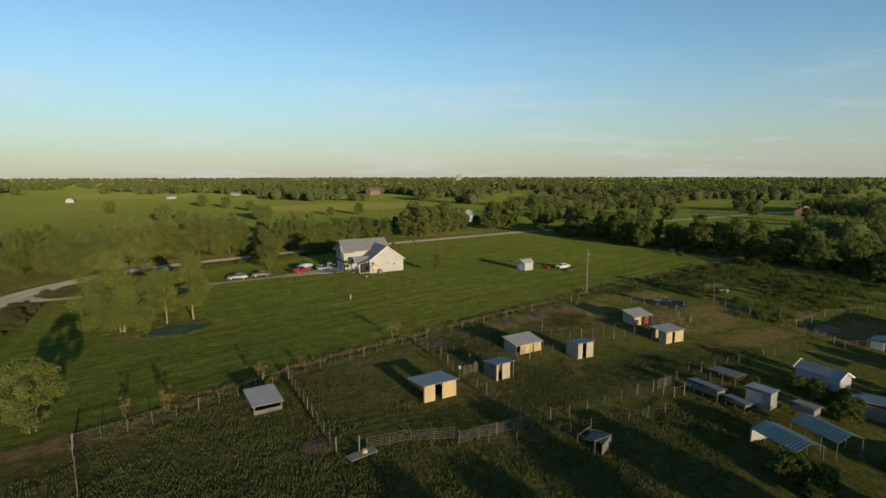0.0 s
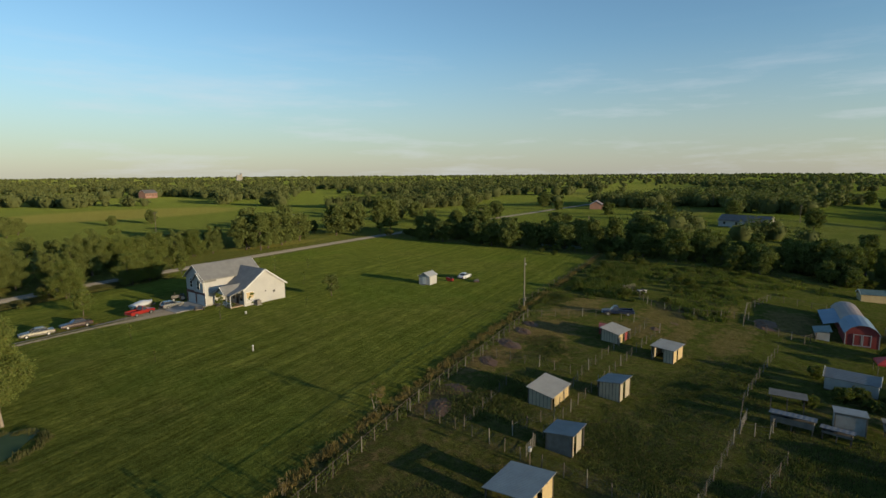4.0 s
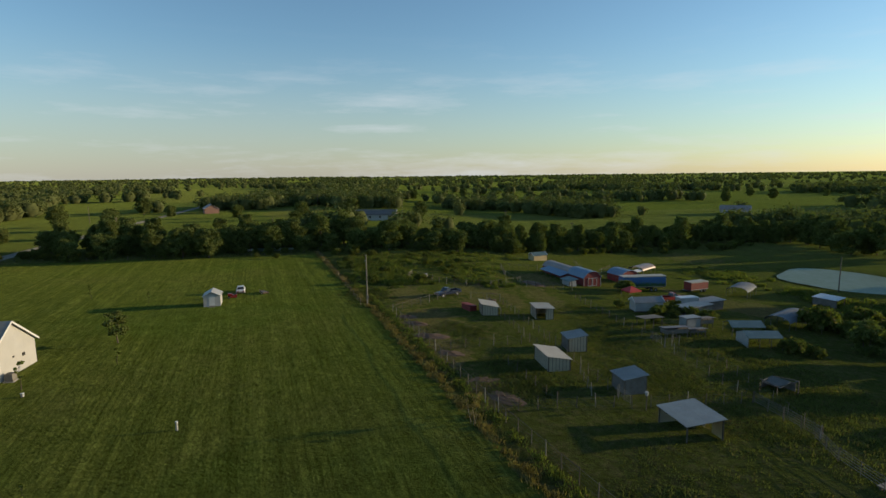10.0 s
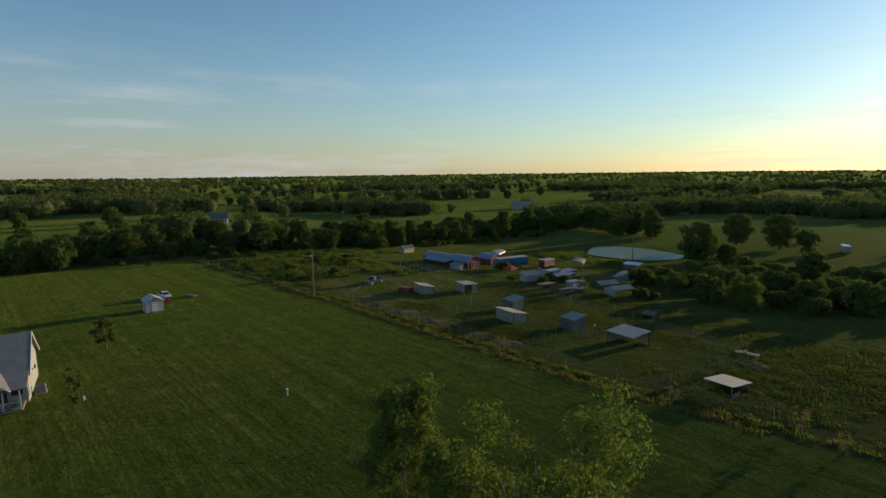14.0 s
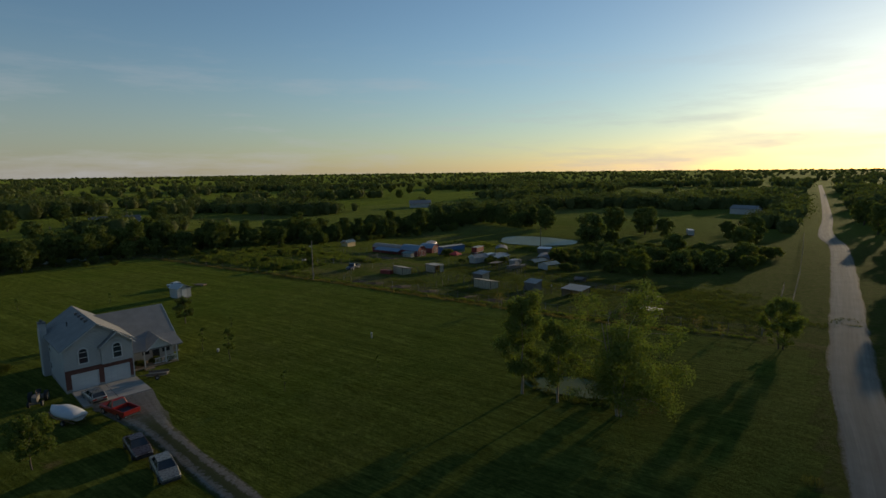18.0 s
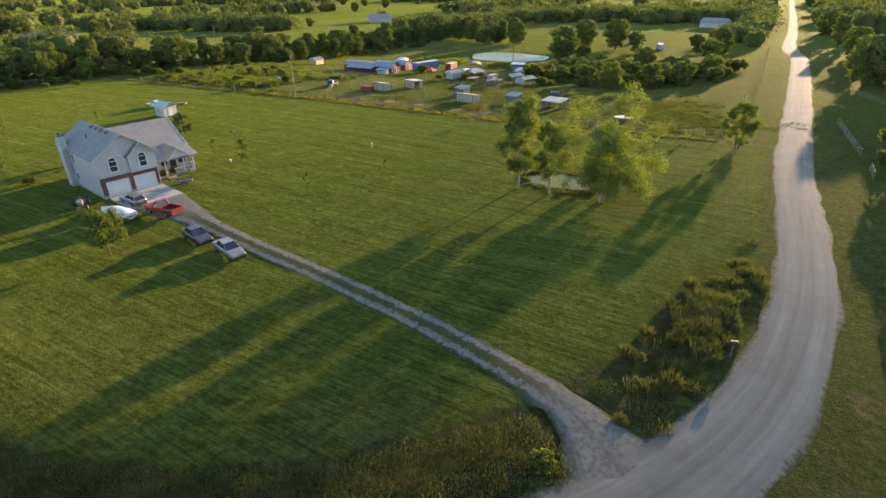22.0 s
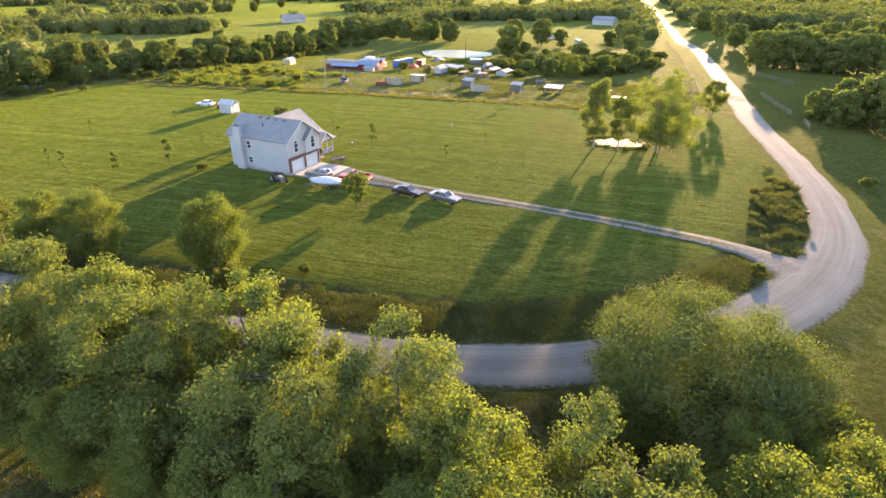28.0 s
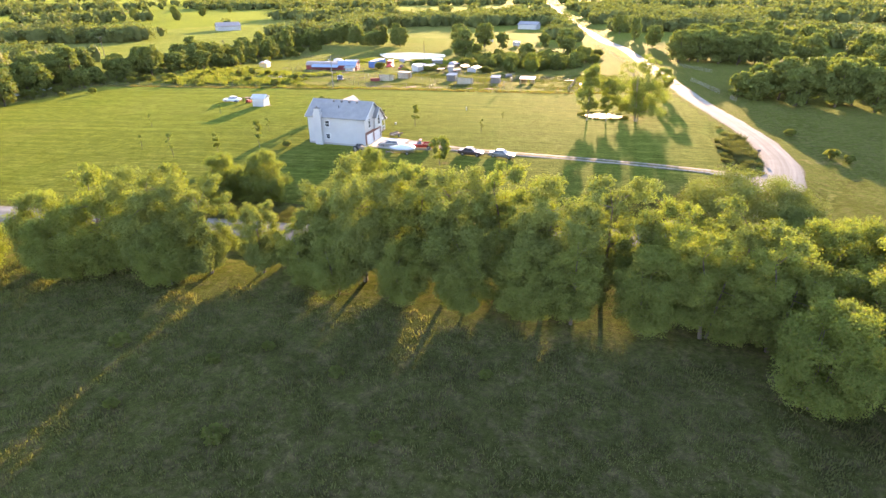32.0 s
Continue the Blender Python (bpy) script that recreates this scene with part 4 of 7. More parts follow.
# the smaller gable that stands proud over the second garage door
part("gable_bay", Solid().box(-0.45, -0.002, 0.0, 3.5, 2.74, 5.1).gable(-0.45, -0.002, 0.0, 3.5, 5.1, 6.6), "siding", house)
roof_pair(house, "bay_roof", "x", -0.85, 2.3, 0.0, 3.5, 5.1, 6.6, 0.3, 0.12)
arched_window(house, 1.75, 3.35, 0.9, 1.35, -0.46, True)
arched_window(house, 5.35, 3.35, 0.9, 1.35, -0.01, True)
roof_pair(house, "roof", "x", -0.45, L + 0.35, 0, W, EV, RG)
for k in range(4):
    part("roof_vent", Solid().box(2.6 + 1.7 * k, 3.0 + 1.7 * k, W / 2 + 0.25, W / 2 + 0.65, RG - 0.35, RG + 0.12), "roofdark", house)
part("vent_pipe", Solid().tube((6.2, 5.6, 6.4), (6.2, 5.6, 7.4), 0.07), "blackplastic", house)
ch = part("chimney", Solid().box(9.1, 10.7, W + 0.002, W + 0.75, -0.5, 6.2).box(9.3, 10.5, W - 0.05, W + 0.7, 6.2, 7.0), "siding", house, "sided chimney chase on the outer wall")
part("chimney_cap", Solid().box(9.25, 10.55, W - 0.1, W + 0.75, 7.0, 7.1).tube((9.9, W + 0.35, 7.1), (9.9, W + 0.35, 7.45), 0.16), "roofdark", ch)
for wx, wz, wh in ((8.1, 3.5, 1.1), (8.1, 1.1, 0.9)):
    wn_ = part("window", Solid().box(wx - 0.4, wx + 0.4, W + 0.002, W + 0.04, wz, wz + wh), "glass", house, "small dark window beside the chimney")
    part("frame", Solid().box(wx - 0.5, wx - 0.4, W + 0.002, W + 0.07, wz - 0.1, wz + wh + 0.1).box(wx + 0.4, wx + 0.5, W + 0.002, W + 0.07, wz - 0.1, wz + wh + 0.1).box(wx - 0.4, wx + 0.4, W + 0.002, W + 0.07, wz + wh, wz + wh + 0.1).box(wx - 0.4, wx + 0.4, W + 0.002, W + 0.07, wz - 0.1, wz).box(wx - 0.4, wx + 0.4, W + 0.002, W + 0.06, wz + wh * 0.48, wz + wh * 0.54), "trim", wn_)
# lower wing, its gable towards the sun
EX0, EX1, EY0, EZ, EE, ER = 4.4, 14.0, -6.5, 0.2, 3.45, 6.85
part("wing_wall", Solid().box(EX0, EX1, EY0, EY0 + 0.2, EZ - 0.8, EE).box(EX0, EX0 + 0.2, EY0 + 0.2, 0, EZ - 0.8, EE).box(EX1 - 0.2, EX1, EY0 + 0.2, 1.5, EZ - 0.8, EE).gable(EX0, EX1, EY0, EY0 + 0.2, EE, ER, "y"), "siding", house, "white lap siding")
roof_pair(house, "wing_roof", "y", EY0 - 0.4, 3.4, EX0, EX1, EE, ER, 0.35, 0.15)
pw = part("picture_window", Solid().box(EX0 + 0.5, EX0 + 2.1, EY0 - 0.04, EY0 - 0.002, 1.55, 2.75), "ply", house, "window covered with a tan board")
part("frame", Solid().box(EX0 + 0.38, EX0 + 0.5, EY0 - 0.07, EY0 - 0.002, 0.6, 2.87).box(EX0 + 2.1, EX0 + 2.22, EY0 - 0.07, EY0 - 0.002, 0.6, 2.87).box(EX0 + 0.5, EX0 + 2.1, EY0 - 0.07, EY0 - 0.002, 2.75, 2.87).box(EX0 + 0.5, EX0 + 2.1, EY0 - 0.07, EY0 - 0.002, 1.4, 1.55).box(EX0 + 0.5, EX0 + 2.1, EY0 - 0.06, EY0 - 0.002, 0.75, 0.85), "trim", pw)
part("meter_box", Solid().box(EX0 + 6.7, EX0 + 7.1, EY0 - 0.14, EY0 - 0.002, 1.9, 2.3), "blackplastic", house)
part("wall_lamp", Solid().box(EX0 + 4.8, EX0 + 5.0, EY0 - 0.1, EY0 - 0.002, 2.3, 2.5), "blackplastic", house)
# porch between the two wings
porch = part("porch_floor", Solid().box(1.6, EX0 - 0.002, EY0 + 0.3, -0.002, 0.15, 0.35).box(1.0, 1.6, -2.9, -1.7, -0.1, 0.2), "porchwood", house, "wooden porch floor with a step")
for px, py in ((1.7, EY0 + 0.45), (1.7, -4.6), (1.7, -1.9), (1.7, -0.2)):
    part("porch_post", Solid().box(px - 0.07, px + 0.07, py - 0.07, py + 0.07, 0.35, 2.75), "trim", house)
for y0, y1 in ((EY0 + 0.5, -4.7), (-4.5, -3.0)):
    rail = part("porch_railing", Solid().box(1.66, 1.74, y0, y1, 1.15, 1.23), "trim", house, "white porch railing with thin balusters")
    part("bottom_rail", Solid().box(1.66, 1.74, y0, y1, 0.5, 0.56), "trim", rail)
    for k in range(int((y1 - y0) / 0.14)):
        part("baluster", Solid().box(1.68, 1.72, y0 + k * 0.14, y0 + k * 0.14 + 0.04, 0.56, 1.15), "trim", rail)
part("porch_roof", Solid().slab([(1.2, EY0 - 0.3, 2.78), (1.2, 0.0, 2.78), (EX0 + 0.2, 0.0, 3.75), (EX0 + 0.2, EY0 - 0.3, 3.75)][::-1], 0.14), "shingle", house)
roof_pair(house, "porch_gable_roof", "x", 0.9, EX0 + 1.6, -5.2, -2.2, 2.85, 4.15, 0.25, 0.12)
part("porch_gable", Solid().gable(1.25, 1.33, -5.2, -2.2, 2.85, 4.1), "trim", house)
for y0, y1, z0, z1 in ((-4.6, -3.7, 0.4, 2.4), (-3.3, -2.4, 1.2, 2.4), (-6.0, -5.0, 1.1, 2.4)):
    part("porch_window", Solid().box(EX0 - 0.04, EX0 - 0.002, y0, y1, z0, z1), "glass", house)
part("downspout", Solid().box(-0.13, -0.04, -0.1, -0.02, 0, EV - 0.3), "trim", house)

ac = thing("air_conditioner", HX + 6.9, HY - 7.4, 0, "grey outdoor cooling unit on a pad by the house wall", "appliance")
part("case", Solid().box(-0.45, 0.45, -0.45, 0.45, 0.05, 0.95), "board", ac)
part("grille", Solid().tube((0, 0, 0.95), (0, 0, 1.0), 0.36, n=12), "blackplastic", ac)
part("pad", Solid().box(-0.6, 0.6, -0.6, 0.6, -0.1, 0.05), "concrete", ac)


# ---- sheds, shelters and barns ----
def shelter(x, y, turn, w, d, hs, hn, label, walls, roof="tin", skew=0.0, posts="post", over=0.25):
    """A single-slope animal shelter: hs is the height of its sunward side, hn of the other. walls: (side, from, to, z0, z1, material)."""
    t = thing("animal_shelter", x, y, turn, label, "shed", "animal shelters in the pens")
    for sx in (-1, 1):
        for sy in (-1, 1):
            h = hs if sy < 0 else hn
            part("post", Solid().box(sx * w / 2 - 0.06, sx * w / 2 + 0.06, sy * d / 2 - 0.06, sy * d / 2 + 0.06, -0.2, h), posts, t)
    zs, zn = hs + 0.03 + (hs - hn) * over / d, hn + 0.03 - (hs - hn) * over / d
    part("roof", Solid().slab([(-w / 2 - over, -d / 2 - over, zs + 0.05), (w / 2 + over, -d / 2 - over, zs + 0.05 + skew), (w / 2 + over, d / 2 + over, zn + 0.05 + skew), (-w / 2 - over, d / 2 + over, zn + 0.05)], 0.05), roof, t)
    for k in range(4):
        px = -w / 2 + 0.1 + k * (w - 0.2) / 3
        part("rafter", Solid().beam((px, -d / 2 - over, zs - 0.06), (px, d / 2 + over, zn - 0.06), 0.06, 0.1), "post", t)
    for side, a, b, z0, z1, m in walls:
        s = Solid()
        if side == "s":
            s.box(-w / 2 + a * w, -w / 2 + b * w, -d / 2 - 0.03, -d / 2, z0, min(z1, hs))
        elif side == "n":
            s.box(-w / 2 + a * w, -w / 2 + b * w, d / 2, d / 2 + 0.03, z0, min(z1, hn))
        else:
            px = -w / 2 - 0.03 if side == "w" else w / 2
            y0, y1 = -d / 2 + a * d, -d / 2 + b * d
            h0, h1 = hs + (hn - hs) * a, hs + (hn - hs) * b
            vs = [(px + dx, yy, zz) for dx in (0, 0.03) for yy, zz in ((y0, z0), (y1, z0), (y1, min(z1, h1)), (y0, min(z1, h0)))]
            s.add(vs, [(0, 3, 2, 1), (4, 5, 6, 7), (0, 1, 5, 4), (1, 2, 6, 5), (2, 3, 7, 6), (3, 0, 4, 7)])
        wall = part("wall", s, m, t)
        if m == "tinwall" and side in "wn" and b - a > 0.4:
            # dark gaps and cover strips between the upright sheets
            n = int((w if side == "n" else d) * (b - a) / 0.42)
            for k in range(n + 1):
                q = a + (b - a) * (0.02 + 0.96 * k / n)
                if side == "n":
                    st = Solid().box(-w / 2 + q * w - 0.035, -w / 2 + q * w + 0.035, d / 2 + 0.03, d / 2 + 0.05, z0 + 0.05, hn - 0.03)
                else:
                    st = Solid().box(-w / 2 - 0.05, -w / 2 - 0.03, -d / 2 + q * d - 0.035, -d / 2 + q * d + 0.035, z0 + 0.05, hs + (hn - hs) * q - 0.03)
                part("cover_strip", st, "board", wall)
    return t


FULL = ("n", 0, 1, 0, 9, "tinwall")
shelter(10.3, 61.2, 3, 3.0, 4.0, 1.1, 1.55, "low open shelter with a sloping pale roof on reddish posts", [("s", 0, 1, 0, 0.55, "board"), ("w", 0.5, 1, 0, 0.6, "board")], "tinpale", posts="rust")
shelter(29.2, 55.5, 2, 4.5, 3.8, 2.05, 1.75, "open shelter with a pale roof and yellow plywood on one side", [("s", 0.0, 0.34, 0, 9, "ply"), ("s", 0.56, 1, 0, 9, "ply"), ("e", 0, 1, 0, 9, "tinwall")], "tinpale")
shelter(39.7, 56.4, 2, 2.8, 2.7, 2.2, 1.85, "small grey shed with a sheet roof and a dark doorway", [("w", 0, 1, 0, 9, "board"), ("n", 0, 1, 0, 9, "board"), ("s", 0.0, 0.12, 0, 9, "tinwall"), ("s", 0.35, 0.8, 0, 9, "tinwall"), ("e", 0.3, 1, 0, 9, "tinwall")], "tin")
shelter(48.5, 62.6, 2, 4.8, 2.9, 1.45, 2.0, "tan sheet-metal animal shed with a pale roof", [("w", 0, 1, 0, 9, "tinwall"), ("n", 0.0, 1, 0, 9, "tinwall"), ("s", 0.15, 1, 0, 9, "ply"), ("e", 0, 1, 0, 9, "tinwall")], "tinpale")
shelter(54.7, 57.0, -3, 2.9, 2.6, 2.3, 1.95, "small grey shed, its doorway towards the lane", [("w", 0, 1, 0, 9, "tinwall"), ("n", 0, 1, 0, 9, "board"), ("s", 0.0, 0.3, 0, 9, "tinwall"), ("s", 0.55, 1, 0, 9, "tinwall"), ("e", 0.4, 1, 0, 9, "board")], "tin")
shelter(72.4, 55.7, -4, 3.9, 3.0, 1.9, 2.05, "cream shed with a pale sheet roof and an open bay", [("w", 0.0, 0.45, 0, 9, "tinwall"), ("n", 0, 1, 0, 9, "tinwall"), ("s", 0.0, 0.35, 0, 9, "ply"), ("s", 0.5, 1, 0, 9, "ply"), ("e", 0, 1, 0, 9, "tinwall")], "tinpale")
shelter(75.6, 64.6, -5, 3.9, 2.8, 1.5, 2.05, "ribbed cream shed with a worn pale roof", [("w", 0, 1, 0, 9, "tinwall"), ("n", 0, 1, 0, 9, "tinwall"), ("s", 0, 0.4, 0, 9, "ply"), ("s", 0.6, 0.85, 0, 9, "barnred"), ("e", 0, 1, 0, 9, "tinwall")], "tinpale")
red_box = thing("feed_bin", 78.4, 67.6, 20, "low dark red wooden feed bin against the shed", "bin")
part("body", Solid().box(-1.5, 1.5, -0.7, 0.7, 0, 0.9), "barnred", red_box)
part("lid", Solid().slab([(-1.6, -0.8, 0.93), (1.6, -0.8, 0.93), (1.6, 0.8, 1.1), (-1.6, 0.8, 1.1)], 0.05), "barnred", red_box)
wreck = thing("collapsed_pen", 38.6, 37.6, 25, "half-collapsed grey board pen with a tilted roof frame", "pen")
part("side", Solid().box(-1.4, 1.4, -1.2, -1.14, 0, 1.1), "board", wreck)
part("side", Solid().box(1.34, 1.4, -1.14, 1.2, 0, 1.1), "board", wreck)
part("roof_frame", Solid().beam((-1.9, -0.6, 1.6), (-0.6, 1.7, 1.0), 0.1).beam((-1.9, -0.6, 1.6), (1.2, -1.2, 1.15), 0.1).beam((-0.6, 1.7, 1.0), (1.6, 1.2, 1.2), 0.1).beam((-1.9, -0.6, 0), (-1.9, -0.6, 1.7), 0.09).beam((-0.6, 1.7, 0), (-0.6, 1.7, 1.2), 0.09), "post", wreck)
part("panel", Solid().slab([(-0.9, -1.0, 1.15), (1.3, -1.1, 1.2), (1.4, 0.9, 0.8), (-0.7, 1.1, 0.75)], 0.05), "board", wreck)


def folded_sheet(prof, x0, x1, th):
    """One bent sheet along x over the points of a profile."""
    n = len(prof)
    vs = [(x, p[0], p[1] + d) for x in (x0, x1) for d in (th, 0) for p in prof]
    fs = [(k, k + 2 * n, k + 1 + 2 * n, k + 1) for k in range(n - 1)] + [(k + n, k + 1 + n, k + 1 + 3 * n, k + 3 * n) for k in range(n - 1)]
    fs += [(k, k + 1, k + 1 + n, k + n) for k in range(n - 1)] + [(k + 2 * n, k + 3 * n, k + 1 + 3 * n, k + 1 + 2 * n) for k in range(n - 1)]
    fs += [(0, n, 3 * n, 2 * n), (n - 1, 3 * n - 1, 4 * n - 1, 2 * n - 1)]
    return Solid().add(vs, fs)


def gambrel(t, x0, x1, w, he, hr, wall, roof, ends=True, th=0.08, walls=True):
    """A barn piece with a rounded roof, its length along x."""
    prof = [(-w / 2 - 0.15, he - 0.15), (-w * 0.36, he + (hr - he) * 0.62), (-w * 0.16, hr - 0.06), (0, hr), (w * 0.16, hr - 0.06), (w * 0.36, he + (hr - he) * 0.62), (w / 2 + 0.15, he - 0.15)]
    part("roof", folded_sheet(prof, x0 - 0.2, x1 + 0.1, th), roof, t)
    if walls:
        part("side_wall", Solid().box(x0, x1, -w / 2, -w / 2 + 0.1, -0.3, he), wall, t)
        part("side_wall", Solid().box(x0, x1, w / 2 - 0.1, w / 2, -0.3, he), wall, t)
    if ends:
        for xe in (x0, x1 - 0.1):
            pts = [(-w / 2, -0.3)] + [(max(-w / 2, min(w / 2, p[0])), p[1] - 0.02) for p in prof] + [(w / 2, -0.3)]
            n = len(pts)
            vs = [(xe + dx, p[0], p[1]) for dx in (0, 0.1) for p in pts]
            part("end_wall", Solid().add(vs, [tuple(reversed(range(n))), tuple(range(n, 2 * n))] + [(k, (k + 1) % n, n + (k + 1) % n, n + k) for k in range(n)]), wall, t)


def barn_doors(t, x, w, h):
    for s in (-1, 1):
        y0, y1 = (0.03, w / 2) if s > 0 else (-w / 2, -0.03)
        d = part("barn_door", Solid().box(x - 0.05, x - 0.002, y0, y1, 0.05, h), "barnred", t)
        part("door_trim", Solid().box(x - 0.08, x - 0.052, y0, y0 + 0.12, 0.05, h).box(x - 0.08, x - 0.052, y1 - 0.12, y1, 0.05, h).box(x - 0.08, x - 0.052, y0 + 0.12, y1 - 0.12, h - 0.12, h).box(x - 0.08, x - 0.052, y0 + 0.12, y1 - 0.12, 0.05, 0.17), "whitebox", d, "white door trim")


barn = thing("barn", 101.4, 33.2, 8, "long red barn with blue and brown roof and white-trimmed doors", "barn")
gambrel(barn, 0, 7.5, 4.6, 2.1, 3.5, "barnred", "blueroof")
gambrel(barn, 7.6, 21, 4.2, 1.9, 3.0, "barnred", "brownroof")
barn_doors(barn, 0, 2.4, 2.0)
part("lean_to_roof", Solid().slab([(7.0, 2.0, 2.2), (18, 2.0, 2.2), (18, 4.6, 1.5), (7.0, 4.6, 1.5)], 0.07), "blueroof", barn, "pale blue lean-to roof along the side")
for k in range(5):
    part("lean_to_post", Solid().box(7.2 + 2.6 * k, 7.32 + 2.6 * k, 4.3, 4.42, -0.3, 1.5), "post", barn)
part("corner_trim", Solid().box(-0.03, 0.0, -2.32, -2.18, -0.2, 2.1).box(-0.03, 0.0, 2.18, 2.32, -0.2, 2.1), "whitebox", barn)
coop = thing("coop", 102.2, 38.6, 8, "low white coop with a dark green roof beside the barn", "coop")
part("body", Solid().box(-1.7, 1.7, -0.9, 0.9, -0.1, 1.2), "whitebox", coop)
part("roof", Solid().slab([(-2.2, -1.2, 1.75), (2.2, -1.2, 1.75), (2.2, 1.3, 1.3), (-2.2, 1.3, 1.3)], 0.07), "greenroof", coop)
for px in (-2.0, 2.0):
    part("post", Solid().box(px - 0.06, px + 0.06, 1.0, 1.12, -0.2, 1.3), "post", coop)
barn_s = thing("small_barn", 107.3, 20.6, 12, "small red barn with a blue sheet roof and white-trimmed doors", "barn")
gambrel(barn_s, 0, 5.5, 5.2, 2.0, 3.1, "barnred", "blueroof")
barn_doors(barn_s, 0, 2.2, 1.8)


def box_trailer(x, y, turn, l, w, h, side, top, label, deck=0.9, cat="trailer"):
    """A box trailer, its length along y."""
    t = thing("box_trailer", x, y, turn, label, cat)
    body = part("body", Solid().box(-w / 2, w / 2, -l / 2, l / 2, deck, h), side, t)
    part("roof", Solid().slab([(-w / 2 - 0.03, -l / 2 - 0.03, h + 0.08), (w / 2 + 0.03, -l / 2 - 0.03, h + 0.08), (w / 2 + 0.03, l / 2 + 0.03, h + 0.08), (-w / 2 - 0.03, l / 2 + 0.03, h + 0.08)], 0.078), top, t)
    part("frame", Solid().box(-w / 2 + 0.2, w / 2 - 0.2, -l / 2, l / 2 + 0.9, deck - 0.18, deck), "blackplastic", t)
    for sx in (-1, 1):
        for k in (-0.5, 0.5):
            wh = part("wheel", Solid().tube((sx * (w / 2 - 0.28), -l * 0.22 + k, 0.38), (sx * (w / 2 - 0.02), -l * 0.22 + k, 0.38), 0.38, n=14), "tyre", t)
            part("rim", Solid().tube((sx * (w / 2 - 0.03), -l * 0.22 + k, 0.38), (sx * (w / 2 + 0.005), -l * 0.22 + k, 0.38), 0.2, n=10), "rim", wh)
    part("jack", Solid().box(-0.08, 0.08, l / 2 + 0.6, l / 2 + 0.76, 0, deck), "rust", t)
    part("corner_trim", Solid().box(-w / 2 - 0.02, -w / 2 + 0.1, -l / 2 - 0.02, -l / 2 - 0.001, deck, h).box(w / 2 - 0.1, w / 2 + 0.02, -l / 2 - 0.02, -l / 2 - 0.001, deck, h).box(-w / 2 - 0.02, -w / 2 - 0.001, -l / 2, l / 2, deck, deck + 0.12).box(-w / 2 - 0.02, -w / 2 - 0.001, -l / 2, l / 2, h - 0.12, h), "whitebox" if side != "trailerblue" else "trailertop", t)
    return t, body


semi, semi_body = box_trailer(97.4, 22.8, -4, 10.2, 2.5, 3.5, "trailerblue", "trailertop", "long blue trailer with a painted green mural and a pale roof", 1.1)
mural = Solid()
rr = random.Random(8)
for k in range(46):
    yy = -4.9 + 9.2 * k / 46
    mural.slab([(-1.262, yy, 1.15), (-1.262, yy + 0.26, 1.15), (-1.262, yy + 0.22, 1.6 + rr.random() * 0.9), (-1.262, yy + 0.02, 1.5 + rr.random() * 0.9)], 0.002)
part("mural", mural, "trailergreen", semi, "green leafy mural along the lower side")
box_trailer(97.2, 9.2, 12, 5.2, 2.2, 2.5, "barnred", "trailertop", "dark red enclosed trailer", 0.7)
box_trailer(80.6, 22.4, 3, 4.0, 1.9, 2.1, "whitebox", "tarpwhite", "small white enclosed trailer", 0.6)
stock = thing("poultry_house", 75.3, 34.2, -4, "long low white poultry house with a ribbed grey gable roof", "shed")
part("wall", Solid().box(-1.25, 1.25, -2.7, 2.7, 0.4, 2.1), "whitebox", stock)
part("gable", Solid().gable(-1.25, 1.25, -2.68, 2.68, 2.1, 2.8, "y"), "whitebox", stock)
roof_pair(stock, "roof", "y", -2.9, 2.9, -1.25, 1.25, 2.1, 2.8, 0.25, 0.06, "tin")
part("skid", Solid().box(-1.0, -0.8, -2.7, 2.7, -0.2, 0.4).box(0.8, 1.0, -2.7, 2.7, -0.2, 0.4), "post", stock)
canopy = thing("pop_up_canopy", 88.6, 30.2, 10, "bright red pop-up canopy on thin legs", "canopy")
for sx in (-1, 1):
    for sy in (-1, 1):
        part("leg", Solid().tube((sx * 1.4, sy * 1.4, -0.1), (sx * 1.4, sy * 1.4, 1.8), 0.03, n=6), "wire", canopy)
part("cover", Solid().add([(-1.5, -1.5, 1.8), (1.5, -1.5, 1.8), (1.5, 1.5, 1.8), (-1.5, 1.5, 1.8), (0, 0, 2.7), (-1.5, -1.5, 1.55), (1.5, -1.5, 1.55), (1.5, 1.5, 1.55), (-1.5, 1.5, 1.55)], [(0, 1, 4), (1, 2, 4), (2, 3, 4), (3, 0, 4), (5, 6, 1, 0), (6, 7, 2, 1), (7, 8, 3, 2), (8, 5, 0, 3)]), "tarpred", canopy)


